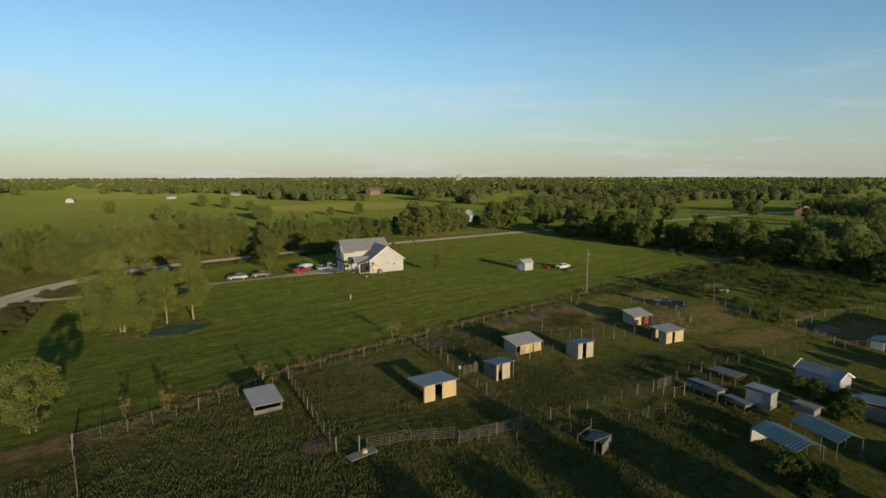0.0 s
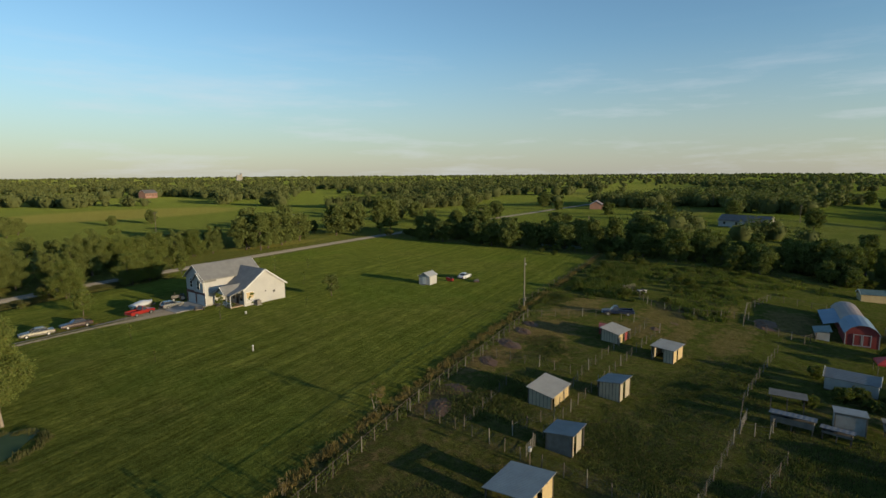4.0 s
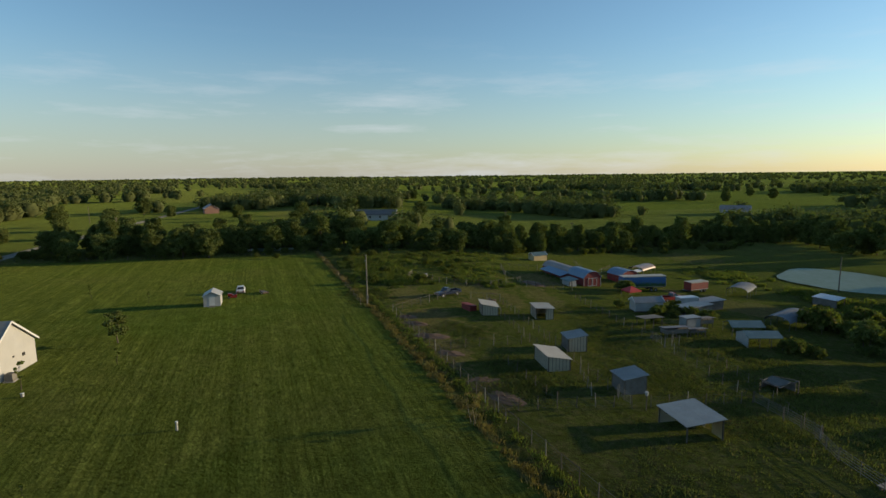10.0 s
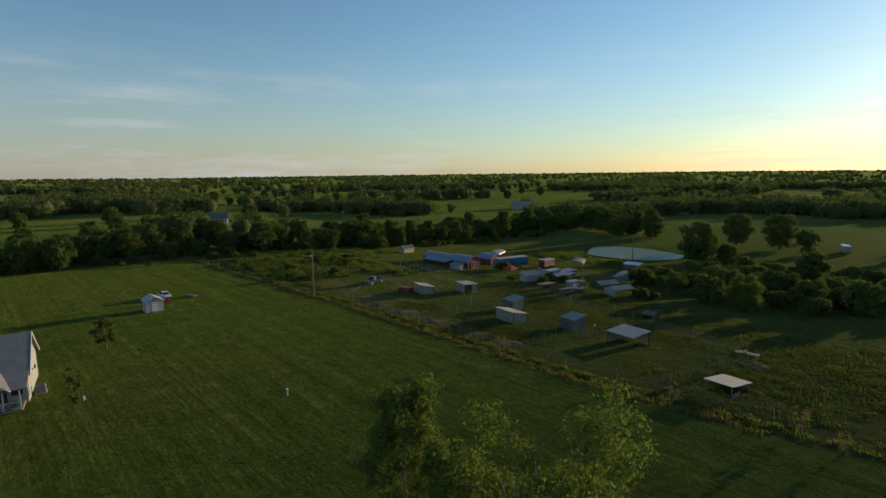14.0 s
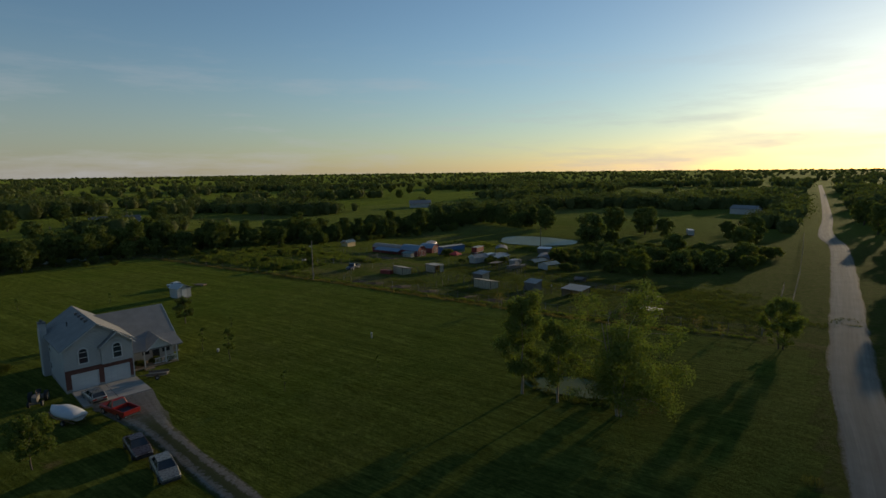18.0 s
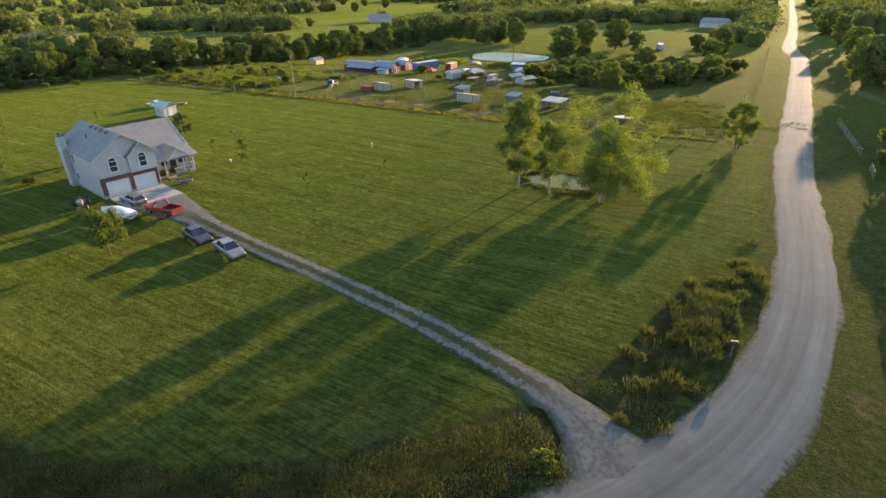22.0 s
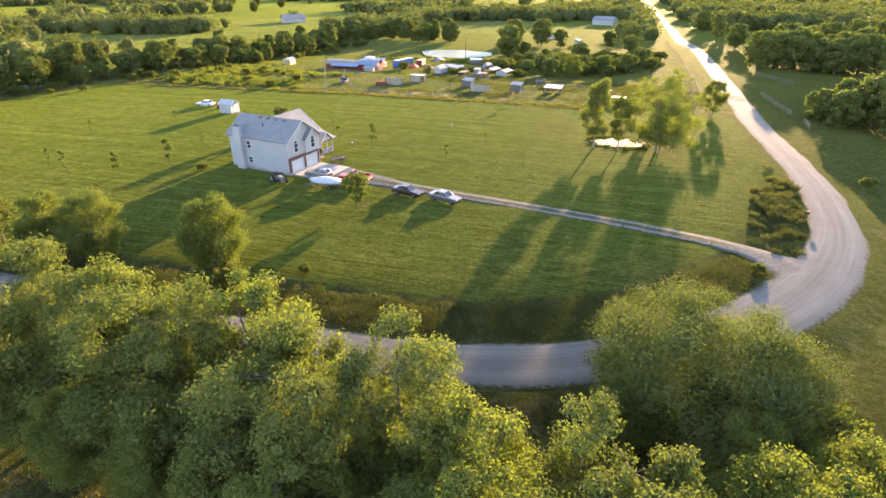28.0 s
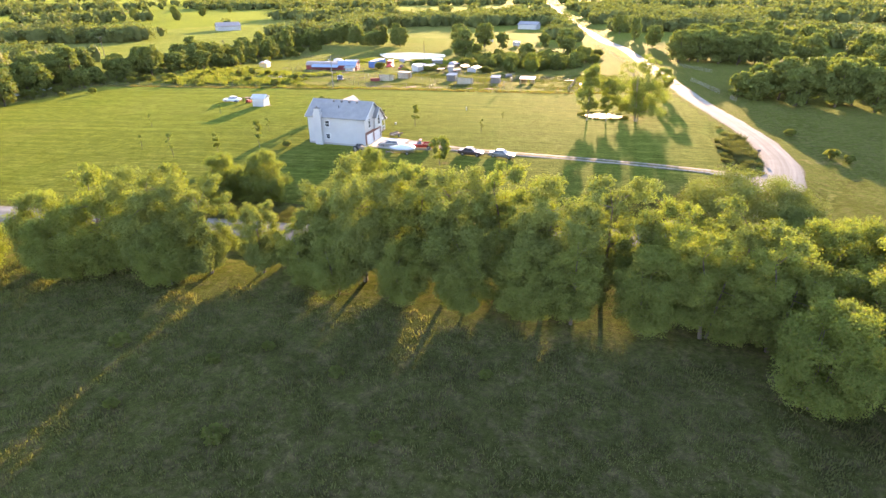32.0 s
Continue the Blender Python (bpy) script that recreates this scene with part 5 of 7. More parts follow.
def carport(x, y, turn, l, w, h, roof, label, ends=0, arch=True, endmat="whitebox"):
    """A shelter of bent pipes under sheet or tarp, its length along x."""
    t = thing("carport", x, y, turn, label, "carport")
    n = 8
    prof = [(-w / 2 * math.cos(math.pi * k / n), h * 0.62 + h * 0.38 * math.sin(math.pi * k / n)) for k in range(n + 1)] if arch else [(-w / 2, h * 0.72), (0, h), (w / 2, h * 0.72)]
    part("roof", folded_sheet(prof, -l / 2, l / 2, 0.04), roof, t)
    for k in range(4):
        px = -l / 2 + 0.1 + k * (l - 0.2) / 3
        for s in (-1, 1):
            part("post", Solid().tube((px, s * (w / 2 - 0.06), -0.2), (px, s * (w / 2 - 0.06), prof[0][1]), 0.045, n=6), "wire", t)
    if ends:
        pts = [(-w / 2, 0.1)] + prof + [(w / 2, 0.1)]
        px = -l / 2 if ends < 0 else l / 2 - 0.04
        m_ = len(pts)
        part("end_panel", Solid().add([(px + dx, p[0], p[1]) for dx in (0, 0.04) for p in pts], [tuple(reversed(range(m_))), tuple(range(m_, 2 * m_))] + [(k, (k + 1) % m_, m_ + (k + 1) % m_, m_ + k) for k in range(m_)]), endmat, t)
    return t


carport(54.4, 27.4, -102, 5.2, 3.7, 2.3, "greenroof", "carport with a faded green roof and one white end wall", -1, False)
carport(59.4, 26.2, -103, 5.2, 3.5, 2.4, "greenroof", "second faded green carport beside the first", 0, False)
carport(66.8, 11.8, -62, 8.5, 4.2, 2.7, "greyblue", "arched grey-blue tarp shelter", 1, True)
carport(93.0, 0.6, -52, 7.5, 4.5, 2.6, "greyblue", "open arched grey carport near the pond", 0, True)
carport(122.4, 9.0, -55, 7.5, 4.5, 2.5, "brownroof", "arched brown carport behind the small barn", 0, True)
carport(118.0, 13.5, -55, 5.5, 2.2, 1.7, "tarpwhite", "low white-roofed pen shelter", 0, False)
tan_shed = thing("tan_shed", 145.8, 31.6, 15, "small tan shed standing alone in the pasture", "shed")
part("body", Solid().box(-1.6, 1.6, -2.4, 2.4, -0.1, 1.7), "ply", tan_shed)
roof_pair(tan_shed, "roof", "y", -2.6, 2.6, -1.6, 1.6, 1.7, 2.5, 0.2, 0.07, "greenroof")
glint = thing("roofed_pen", 82.4, -12.0, 20, "pen roofed with shiny pale sheets by the pond", "pen")
part("roof", Solid().slab([(-2.5, -1.8, 2.1), (2.5, -1.8, 2.1), (2.5, 1.8, 1.8), (-2.5, 1.8, 1.8)], 0.05), "tarpwhite", glint)
part("wall", Solid().box(-2.3, 2.3, 1.5, 1.6, 0, 1.7), "board", glint)
for px in (-2.3, 2.3):
    for py in (-1.6, 1.6):
        part("post", Solid().box(px - 0.05, px + 0.05, py - 0.05, py + 0.05, -0.2, 1.85), "post", glint)


def hutch(x, y, turn, l, w, h, roof, label, body=True):
    """A raised rabbit hutch under a low sheet roof, its length along x."""
    t = thing("rabbit_hutch", x, y, turn, label, "hutch", "hutches and small coops")
    for sx in (-1, 0, 1):
        for sy in (-1, 1):
            part("leg", Solid().box(sx * (l / 2 - 0.1) - 0.05, sx * (l / 2 - 0.1) + 0.05, sy * (w / 2 - 0.1) - 0.05, sy * (w / 2 - 0.1) + 0.05, -0.2, h - 0.1), "post", t)
    part("roof", Solid().slab([(-l / 2 - 0.2, -w / 2 - 0.2, h + 0.12), (l / 2 + 0.2, -w / 2 - 0.2, h + 0.12), (l / 2 + 0.2, w / 2 + 0.2, h - 0.12), (-l / 2 - 0.2, w / 2 + 0.2, h - 0.12)], 0.04), roof, t)
    if body:
        part("cage", Solid().box(-l / 2, l / 2, -w / 2, w / 2, 0.7, h - 0.25), "board", t)
    return t


hutch(58.4, 39.0, -91, 3.9, 1.4, 1.6, "greyblue", "long hutch under a grey-blue sheet roof")
hutch(58.6, 35.1, -94, 2.6, 1.2, 1.2, "greyblue", "low hutch under a grey-blue sheet roof")
hutch(64.0, 40.0, -85, 3.4, 2.4, 1.7, "board", "open cage frame with grey boards", False)
hutch(63.6, 30.2, -88, 2.2, 1.5, 1.6, "board", "pale wooden hutch on legs")
white_coop = thing("coop", 61.7, 34.2, 6, "upright weathered grey-panelled coop beside the hutches", "coop")
part("wall", Solid().box(-0.9, 0.9, -1.35, 1.35, 0.1, 2.1), "cooler", white_coop)
part("frame", Solid().box(-0.96, -0.902, -1.4, -1.28, 0, 2.15).box(-0.96, -0.902, 1.28, 1.4, 0, 2.15).box(-0.96, -0.902, -1.28, 1.28, 2.02, 2.15).box(-0.9, 0.95, -1.41, -1.352, 2.02, 2.15), "board", white_coop)
part("roof", Solid().slab([(-1.05, -1.5, 2.26), (1.05, -1.5, 2.18), (1.05, 1.5, 2.18), (-1.05, 1.5, 2.26)], 0.05), "cooler", white_coop)
shack = thing("leaning_shack", 73.0, 26.2, 20, "low dark shack overgrown with vines", "shed")
part("wall", Solid().box(-1.8, 1.8, -3.2, 3.2, 0, 1.7), "board", shack)
part("roof", Solid().slab([(-2.1, -3.5, 2.1), (2.1, -3.5, 1.8), (2.1, 3.5, 1.8), (-2.1, 3.5, 2.1)], 0.07), "brownroof", shack)
shack_b = thing("leaning_shack", 80.0, 18.0, 8, "brown-roofed open shack near the lane", "shed")
part("wall", Solid().box(-1.4, 1.4, -2.4, 2.4, 0, 1.7), "board", shack_b)
part("roof", Solid().slab([(-1.8, -2.8, 2.0), (1.8, -2.8, 2.0), (1.8, 2.8, 1.75), (-1.8, 2.8, 1.75)], 0.07), "brownroof", shack_b)

# garden shed on the lawn
shed = thing("garden_shed", 90.0, 115.4, 8, "white garden shed with a gable roof on the lawn", "shed")
part("wall", Solid().box(-1.6, 1.6, -1.5, 1.5, 0.0, 2.05), "siding", shed)
part("gable", Solid().gable(-1.58, 1.58, -1.48, 1.48, 2.05, 2.85), "siding", shed)
roof_pair(shed, "roof", "x", -1.85, 1.85, -1.5, 1.5, 2.05, 2.85, 0.15, 0.07, "whitebox")
sd = part("door", Solid().box(-1.64, -1.602, -0.5, 0.5, 0.1, 1.9), "trim", shed)
part("ramp", Solid().slab([(-2.6, -0.6, 0.02), (-1.6, -0.6, 0.14), (-1.6, 0.6, 0.14), (-2.6, 0.6, 0.02)], 0.05), "board", shed)


# ---- vehicles ----
def wheel(t, x, y, r, w):
    s = 1 if y > 0 else -1
    wh = part("wheel", Solid().tube((x, y - s * w, r), (x, y, r), r, n=16), "tyre", t)
    part("rim", Solid().tube((x, y - s * 0.02, r), (x, y + s * 0.012, r), r * 0.58, n=12), "rim", wh)


def hull(rings, w):
    """A car body from (x, half width share, bottom, shoulder, top) along its length."""
    out = []
    for x, k, z0, z1, z2 in rings:
        h = w / 2 * k
        out.append([(x, -h * 0.94, z0), (x, -h, (z0 + z1) / 2), (x, -h * 0.98, z1), (x, -h * 0.86, z2), (x, h * 0.86, z2), (x, h * 0.98, z1), (x, h, (z0 + z1) / 2), (x, h * 0.94, z0)])
    return Solid().loft(out)


def cabin(x0, x1, x2, x3, w, z0, z1, inset=0.0):
    """The glasshouse: foot from x0 to x3, roof from x1 to x2."""
    a, b = w / 2 * 0.86 - inset, w / 2 * 0.66 - inset
    vs = [(x0, -a, z0), (x3, -a, z0), (x3, a, z0), (x0, a, z0), (x1, -b, z1), (x2, -b, z1), (x2, b, z1), (x1, b, z1)]
    return Solid().add(vs, [(0, 3, 2, 1), (4, 5, 6, 7), (0, 1, 5, 4), (1, 2, 6, 5), (2, 3, 7, 6), (3, 0, 4, 7)])


def glasshouse(t, c, w, z0, z1):
    """Windscreen, rear and side windows as panes of their own."""
    s = cabin(*c, w, z0, z1, 0.01)
    mid = sum((Vector(p) for p in s.v), Vector()) / 8
    for name, f in (("side_window", (0, 1, 5, 4)), ("windscreen", (1, 2, 6, 5)), ("side_window", (2, 3, 7, 6)), ("rear_window", (3, 0, 4, 7))):
        a = [Vector(s.v[i]) for i in f]
        b = [p + (mid - p) * 0.04 for p in a]
        part(name, Solid().add(a + b, [(0, 1, 2, 3), (7, 6, 5, 4), (0, 4, 5, 1), (1, 5, 6, 2), (2, 6, 7, 3), (3, 7, 4, 0)]), "glass", t)


def car(x, y, turn, paint, label, l=4.9, w=1.78, h=1.42, kind="sedan", name="car"):
    t = thing(name, x, y, turn, label, "car", "parked cars")
    f, r = l / 2, -l / 2
    part("body", hull([(r, 0.80, 0.42, 0.72, 0.80), (r + 0.12, 0.95, 0.28, 0.80, 0.90), (r + 0.9, 1, 0.24, 0.82, 0.94), (0, 1, 0.22, 0.80, 0.92), (f - 1.3, 1, 0.24, 0.76, 0.88), (f - 0.25, 0.93, 0.28, 0.66, 0.76), (f, 0.78, 0.40, 0.60, 0.66)], w), paint, t, smooth=False)
    c = (r + 0.75, r + 1.45, f - 2.25, f - 1.45) if kind == "sedan" else (r + 0.12, r + 0.55, f - 2.2, f - 1.4)
    glasshouse(t, c, w, 0.86, h - 0.03)
    b = w / 2 * 0.66
    part("roof", Solid().slab([(c[1] - 0.05, -b, h), (c[2] + 0.05, -b, h), (c[2] + 0.05, b, h), (c[1] - 0.05, b, h)], 0.07), paint, t)
    for s in (-1, 1):
        a = w / 2 * 0.87
        for p, q in ((c[0], c[1]), ((c[0] + c[3]) / 2, (c[1] + c[2]) / 2), (c[3], c[2])):
            part("pillar", Solid().beam((p, s * a, 0.86), (q, s * b, h - 0.03), 0.08, 0.06), paint, t)
        part("headlight", Solid().box(f - 0.10, f - 0.01, s * w * 0.30 - 0.2, s * w * 0.30 + 0.2, 0.55, 0.68), "lens", t)
        part("tail_light", Solid().box(r - 0.005, r + 0.08, s * w * 0.32 - 0.2, s * w * 0.32 + 0.2, 0.62, 0.78), "redlens", t)
        for px in (f - 0.95, r + 0.95):
            wheel(t, px, s * (w / 2 + 0.01), 0.31, 0.2)
    part("front_bumper", Solid().box(f - 0.06, f + 0.06, -w * 0.42, w * 0.42, 0.32, 0.5), "blackplastic", t)
    part("rear_bumper", Solid().box(r - 0.06, r + 0.06, -w * 0.42, w * 0.42, 0.34, 0.54), "blackplastic", t)
    return t


def pickup(x, y, turn, paint, label, l=5.4, w=1.9, h=1.75):
    t = thing("pickup_truck", x, y, turn, label, "truck", "parked trucks")
    f, r = l / 2, -l / 2
    part("body", hull([(-0.2, 1, 0.42, 0.95, 1.05), (f - 1.5, 1, 0.42, 0.92, 1.02), (f - 0.15, 0.94, 0.45, 0.85, 0.95), (f, 0.85, 0.5, 0.78, 0.86)], w), paint, t)
    bed = Solid().box(r, -0.2, -w / 2, w / 2, 0.45, 0.66).box(r, -0.21, -w / 2, -w / 2 + 0.1, 0.66, 1.08).box(r, -0.21, w / 2 - 0.1, w / 2, 0.66, 1.08).box(-0.3, -0.21, -w / 2 + 0.1, w / 2 - 0.1, 0.66, 1.08)
    part("bed", bed, paint, t, "open load bed")
    part("tailgate", Solid().box(r - 0.04, r + 0.05, -w / 2 + 0.1, w / 2 - 0.1, 0.62, 1.08), paint, t)
    part("bed_floor", Solid().box(r + 0.06, -0.32, -w / 2 + 0.11, w / 2 - 0.11, 0.662, 0.69), "blackplastic", t)
    glasshouse(t, (-0.2, 0.05, f - 2.15, f - 1.5), w, 1.0, h - 0.03)
    b = w / 2 * 0.66
    part("cab_roof", Solid().slab([(0.0, -b, h), (f - 2.1, -b, h), (f - 2.1, b, h), (0.0, b, h)], 0.07), paint, t)
    for s in (-1, 1):
        a = w / 2 * 0.87
        for p, q in ((-0.18, 0.06), (f - 1.52, f - 2.15)):
            part("pillar", Solid().beam((p, s * a, 1.0), (q, s * b, h - 0.03), 0.1, 0.06), paint, t)
        part("headlight", Solid().box(f - 0.06, f + 0.01, s * w * 0.33 - 0.16, s * w * 0.33 + 0.16, 0.68, 0.84), "lens", t)
        for px in (f - 0.95, r + 1.05):
            wheel(t, px, s * (w / 2 + 0.01), 0.37, 0.24)
    part("front_bumper", Solid().box(f - 0.02, f + 0.1, -w * 0.46, w * 0.46, 0.42, 0.58), "chrome", t)
    part("rear_bumper", Solid().box(r - 0.16, r - 0.04, -w * 0.46, w * 0.46, 0.45, 0.6), "chrome", t)
    return t


car(19.6, 142.0, 174, "paint_grey", "grey-beige sedan parked on the grass beside the drive")
car(25.5, 142.5, 177, "paint_dark", "dark maroon sedan parked behind the grey one", 4.8)
car(42.2, 142.4, 4, "paint_silver", "silver hatchback with dark windows parked at the garage", 4.3, 1.7, 1.4, "hatch")
pickup(35.8, 141.4, 14, "paint_red", "bright red pickup truck with an empty bed on the drive", 5.0)
pickup(90.4, 69.6, 118, "paint_blue", "dark blue pickup truck parked beside the pens", 5.6)
pickup(86.8, 22.0, -80, "paint_red", "bright red pickup truck parked in the farmyard", 5.6)
car(101.2, 112.6, 10, "paint_white", "old white sedan parked on the lawn behind the shed", 4.9)

boat = thing("boat_on_trailer", 38.0, 145.9, 20, "small motorboat under a white cover on a trailer", "boat")
rings = []
for x, k, z in ((-2.3, 0.85, 0.55), (-1.2, 1.0, 0.5), (0.4, 1.0, 0.52), (1.6, 0.72, 0.62), (2.4, 0.12, 0.85)):
    h = 0.95 * k
    rings.append([(x, -h * 0.35, z), (x, -h, z + 0.35), (x, -h, z + 0.62), (x, h, z + 0.62), (x, h, z + 0.35), (x, h * 0.35, z)])
part("hull", Solid().loft(rings), "whitebox", boat)
rings = []
for x, k, z, top in ((-2.35, 0.88, 1.12, 0.25), (-1.2, 1.03, 1.1, 0.5), (0.0, 1.04, 1.1, 0.72), (0.8, 0.98, 1.12, 0.6), (1.7, 0.7, 1.2, 0.3), (2.45, 0.14, 1.4, 0.08)):
    h = 0.96 * k
    rings.append([(x, -h, z - 0.18)] + [(x, h * -math.cos(a * math.pi / 6), z + top * math.sin(a * math.pi / 6)) for a in range(7)] + [(x, h, z - 0.18)])
part("cover", Solid().loft(rings), "tarpwhite", boat, "tight white boat cover", True)
part("trailer_frame", Solid().beam((-2.2, -0.6, 0.42), (1.4, -0.6, 0.42), 0.1).beam((-2.2, 0.6, 0.42), (1.4, 0.6, 0.42), 0.1).beam((1.4, -0.6, 0.42), (3.3, 0, 0.45), 0.1).beam((1.4, 0.6, 0.42), (3.3, 0, 0.45), 0.1).beam((-0.8, -0.9, 0.38), (-0.8, 0.9, 0.38), 0.08).box(-1.0, -0.8, -0.3, 0.3, 0.4, 0.6), "rust", boat)
for s in (-1, 1):
    wheel(boat, -0.8, s * 1.02, 0.3, 0.18)
part("tongue_jack", Solid().tube((3.1, 0, 0), (3.1, 0, 0.75), 0.04, n=6), "rust", boat)

tractor = thing("tractor", 46.2, 147.2, 160, "small old grey tractor parked at the corner of the house", "tractor")
part("engine", Solid().box(0.1, 1.5, -0.28, 0.28, 0.6, 1.15).box(1.5, 1.65, -0.25, 0.25, 0.6, 1.05), "board", tractor)
part("seat", Solid().box(-0.75, -0.3, -0.25, 0.25, 1.0, 1.1).box(-0.8, -0.74, -0.25, 0.25, 1.1, 1.4), "blackplastic", tractor)
part("axle", Solid().box(-0.6, 0.1, -0.6, 0.6, 0.5, 0.85).box(1.2, 1.4, -0.55, 0.55, 0.3, 0.45), "board", tractor)
part("steering_wheel", Solid().tube((-0.1, 0, 1.3), (-0.05, 0, 1.33), 0.2, n=12), "blackplastic", tractor)
for s in (-1, 1):
    wheel(tractor, -0.45, s * 0.95, 0.62, 0.34)
    wheel(tractor, 1.3, s * 0.75, 0.34, 0.2)
part("exhaust", Solid().tube((1.0, 0.15, 1.15), (1.0, 0.15, 1.85), 0.04, n=6), "rust", tractor)

mower = thing("riding_mower", 95.6, 113.0, 100, "red riding mower beside the white shed", "mower")
part("hood", Solid().box(0.1, 0.95, -0.32, 0.32, 0.45, 0.95), "paint_red", mower)
part("seat", Solid().box(-0.6, -0.2, -0.25, 0.25, 0.7, 0.8).box(-0.66, -0.6, -0.25, 0.25, 0.8, 1.15), "blackplastic", mower)
part("deck", Solid().box(-0.75, 0.5, -0.6, 0.6, 0.18, 0.42), "paint_red", mower)
part("fender", Solid().box(-0.8, 0.1, -0.45, 0.45, 0.44, 0.66), "paint_red", mower)
for s in (-1, 1):
    wheel(mower, -0.5, s * 0.55, 0.26, 0.2)
    wheel(mower, 0.75, s * 0.45, 0.19, 0.14)
cart = thing("farm_implement", 99.2, 107.6, 30, "low rusty mowing implement lying on the lawn", "implement")
part("deck", Solid().box(-1.2, 1.2, -0.5, 0.5, 0.15, 0.4), "rust", cart)
part("drawbar", Solid().beam((0.9, 0, 0.35), (2.3, 0.1, 0.4), 0.1), "rust", cart)
wheel(cart, -0.9, 0.7, 0.25, 0.15)
wheel(cart, -0.9, -0.7, 0.25, 0.15)
atv = thing("quad_bike", 112.0, 72.0, 140, "white and black quad bike standing on the track", "quad bike")
part("body", Solid().box(-0.8, 0.8, -0.22, 0.22, 0.45, 0.75).box(-0.5, 0.1, -0.2, 0.2, 0.75, 0.88), "blackplastic", atv)
part("fender", Solid().box(0.3, 0.95, -0.5, 0.5, 0.62, 0.72), "whitebox", atv)
part("fender", Solid().box(-0.95, -0.3, -0.5, 0.5, 0.62, 0.72), "whitebox", atv)
part("handlebar", Solid().tube((0.3, -0.4, 1.0), (0.3, 0.4, 1.0), 0.025, n=6).tube((0.3, 0, 0.7), (0.3, 0, 1.0), 0.03, n=6), "blackplastic", atv)
for s in (-1, 1):
    wheel(atv, 0.62, s * 0.58, 0.29, 0.22)
    wheel(atv, -0.62, s * 0.58, 0.29, 0.24)
utility = thing("utility_trailer", 43.8, 134.8, 60, "small open trailer with a wooden bed near the porch", "trailer")
part("bed", Solid().box(-1.2, 1.2, -0.7, 0.7, 0.45, 0.52), "porchwood", utility)
part("side_rail", Solid().box(-1.2, 1.2, -0.72, -0.68, 0.52, 0.8).box(-1.2, 1.2, 0.68, 0.72, 0.52, 0.8), "rust", utility)
part("tongue", Solid().beam((1.2, 0, 0.45), (2.2, 0, 0.42), 0.08), "rust", utility)
wheel(utility, -0.1, 0.9, 0.28, 0.16)
wheel(utility, -0.1, -0.9, 0.28, 0.16)


# ---- fences, poles and gates ----
POST = mesh_of("post", Solid().tube((0, 0, -0.4), (0, 0, 1.45), 0.052, 0.044, 7), "post")
POST_PALE = mesh_of("post", Solid().tube((0, 0, -0.4), (0, 0, 1.6), 0.06, 0.05, 7), "whitepost")
TPOST = mesh_of("post", Solid().box(-0.025, 0.025, -0.025, 0.025, -0.4, 1.4), "rust")


def along(points, step):
    """Places every step metres along straight legs, each with its foot on the land."""
    out = []
    for (ax, ay), (bx, by) in zip(points[:-1], points[1:]):
        n = max(1, round(math.hypot(bx - ax, by - ay) / step))
        out += [(ax + (bx - ax) * k / n, ay + (by - ay) * k / n) for k in range(n)]
    return out + [points[-1]]


def fence(points, step, label, wires=(0.35, 0.75, 1.15), rail=None, post=None, pale=0, r=0.007, seed=1):
    rr_ = random.Random(seed)
    x0, y0 = points[0]
    z0 = hz(x0, y0)
    t = thing("fence", x0, y0, 0, label, "fence", "farm fences")
    spots = along(points, step)
    for k, (x, y) in enumerate(spots):
        me = POST_PALE if pale and k % pale == 0 else (post or POST)
        p = part("post", me, None, t)
        p.matrix_local = pose(x - x0, y - y0, hz(x, y) - z0 + rr_.uniform(-0.1, 0.08), rr_.uniform(-3, 3), rr_.uniform(-3, 3), rr_.uniform(0, 90))
    for z in wires:
        part("wire", Solid().line([(a[0] - x0, a[1] - y0, hz(*a) - z0 + z) for a in spots], r), "wire", t)
    if rail:
        part("top_rail", Solid().line([(a[0] - x0, a[1] - y0, hz(*a) - z0 + rail) for a in spots], 0.024, 6), "post", t)
    return t


fence([(-7.8, 60.5), (6.0, 64.6), (14.8, 68.4), (35.6, 73.6), (58, 77.6), (77.8, 81.7)], 2.5, "boundary fence of weathered posts with a top rail", (0.3, 0.7, 1.05), 1.38, None, 5)
fence([(77.8, 81.7), (88.4, 70.4), (86.5, 63.0), (84.5, 60.2)], 2.5, "pen fence of weathered posts and wire", (0.3, 0.7, 1.1), 1.35, None, 4, seed=2)
fence([(-7.8, 60.3), (-6.6, 50.5), (-4.5, 34), (-2.0, 20)], 2.6, "wire fence running off beside the track", (0.4, 0.8, 1.2), None, None, 6, seed=3)
fence([(14.8, 68.0), (14.5, 58.0), (14.4, 47.5)], 2.2, "cross fence of posts and wire between pens", (0.4, 0.8, 1.2), 1.3, None, 5, seed=4)
fence([(35.6, 73.2), (35.4, 62.5), (34.8, 58.6), (35.0, 45.4)], 2.2, "cross fence of posts and woven wire between pens", (0.2, 0.4, 0.6, 0.8, 1.0, 1.2), None, None, 5, seed=5)
fence([(37.5, 58.8), (45, 59.1), (60, 59.6), (72, 60.0), (84.2, 60.2)], 2.3, "lane fence of posts and wire", (0.3, 0.6, 0.9, 1.2), None, None, 4, seed=6)
fence([(38.4, 61.6), (45, 60.2), (58, 62.6), (73, 63.0), (84.6, 62.8)], 2.4, "lane fence of posts and wire", (0.3, 0.6, 0.9, 1.2), None, None, 5, seed=7)
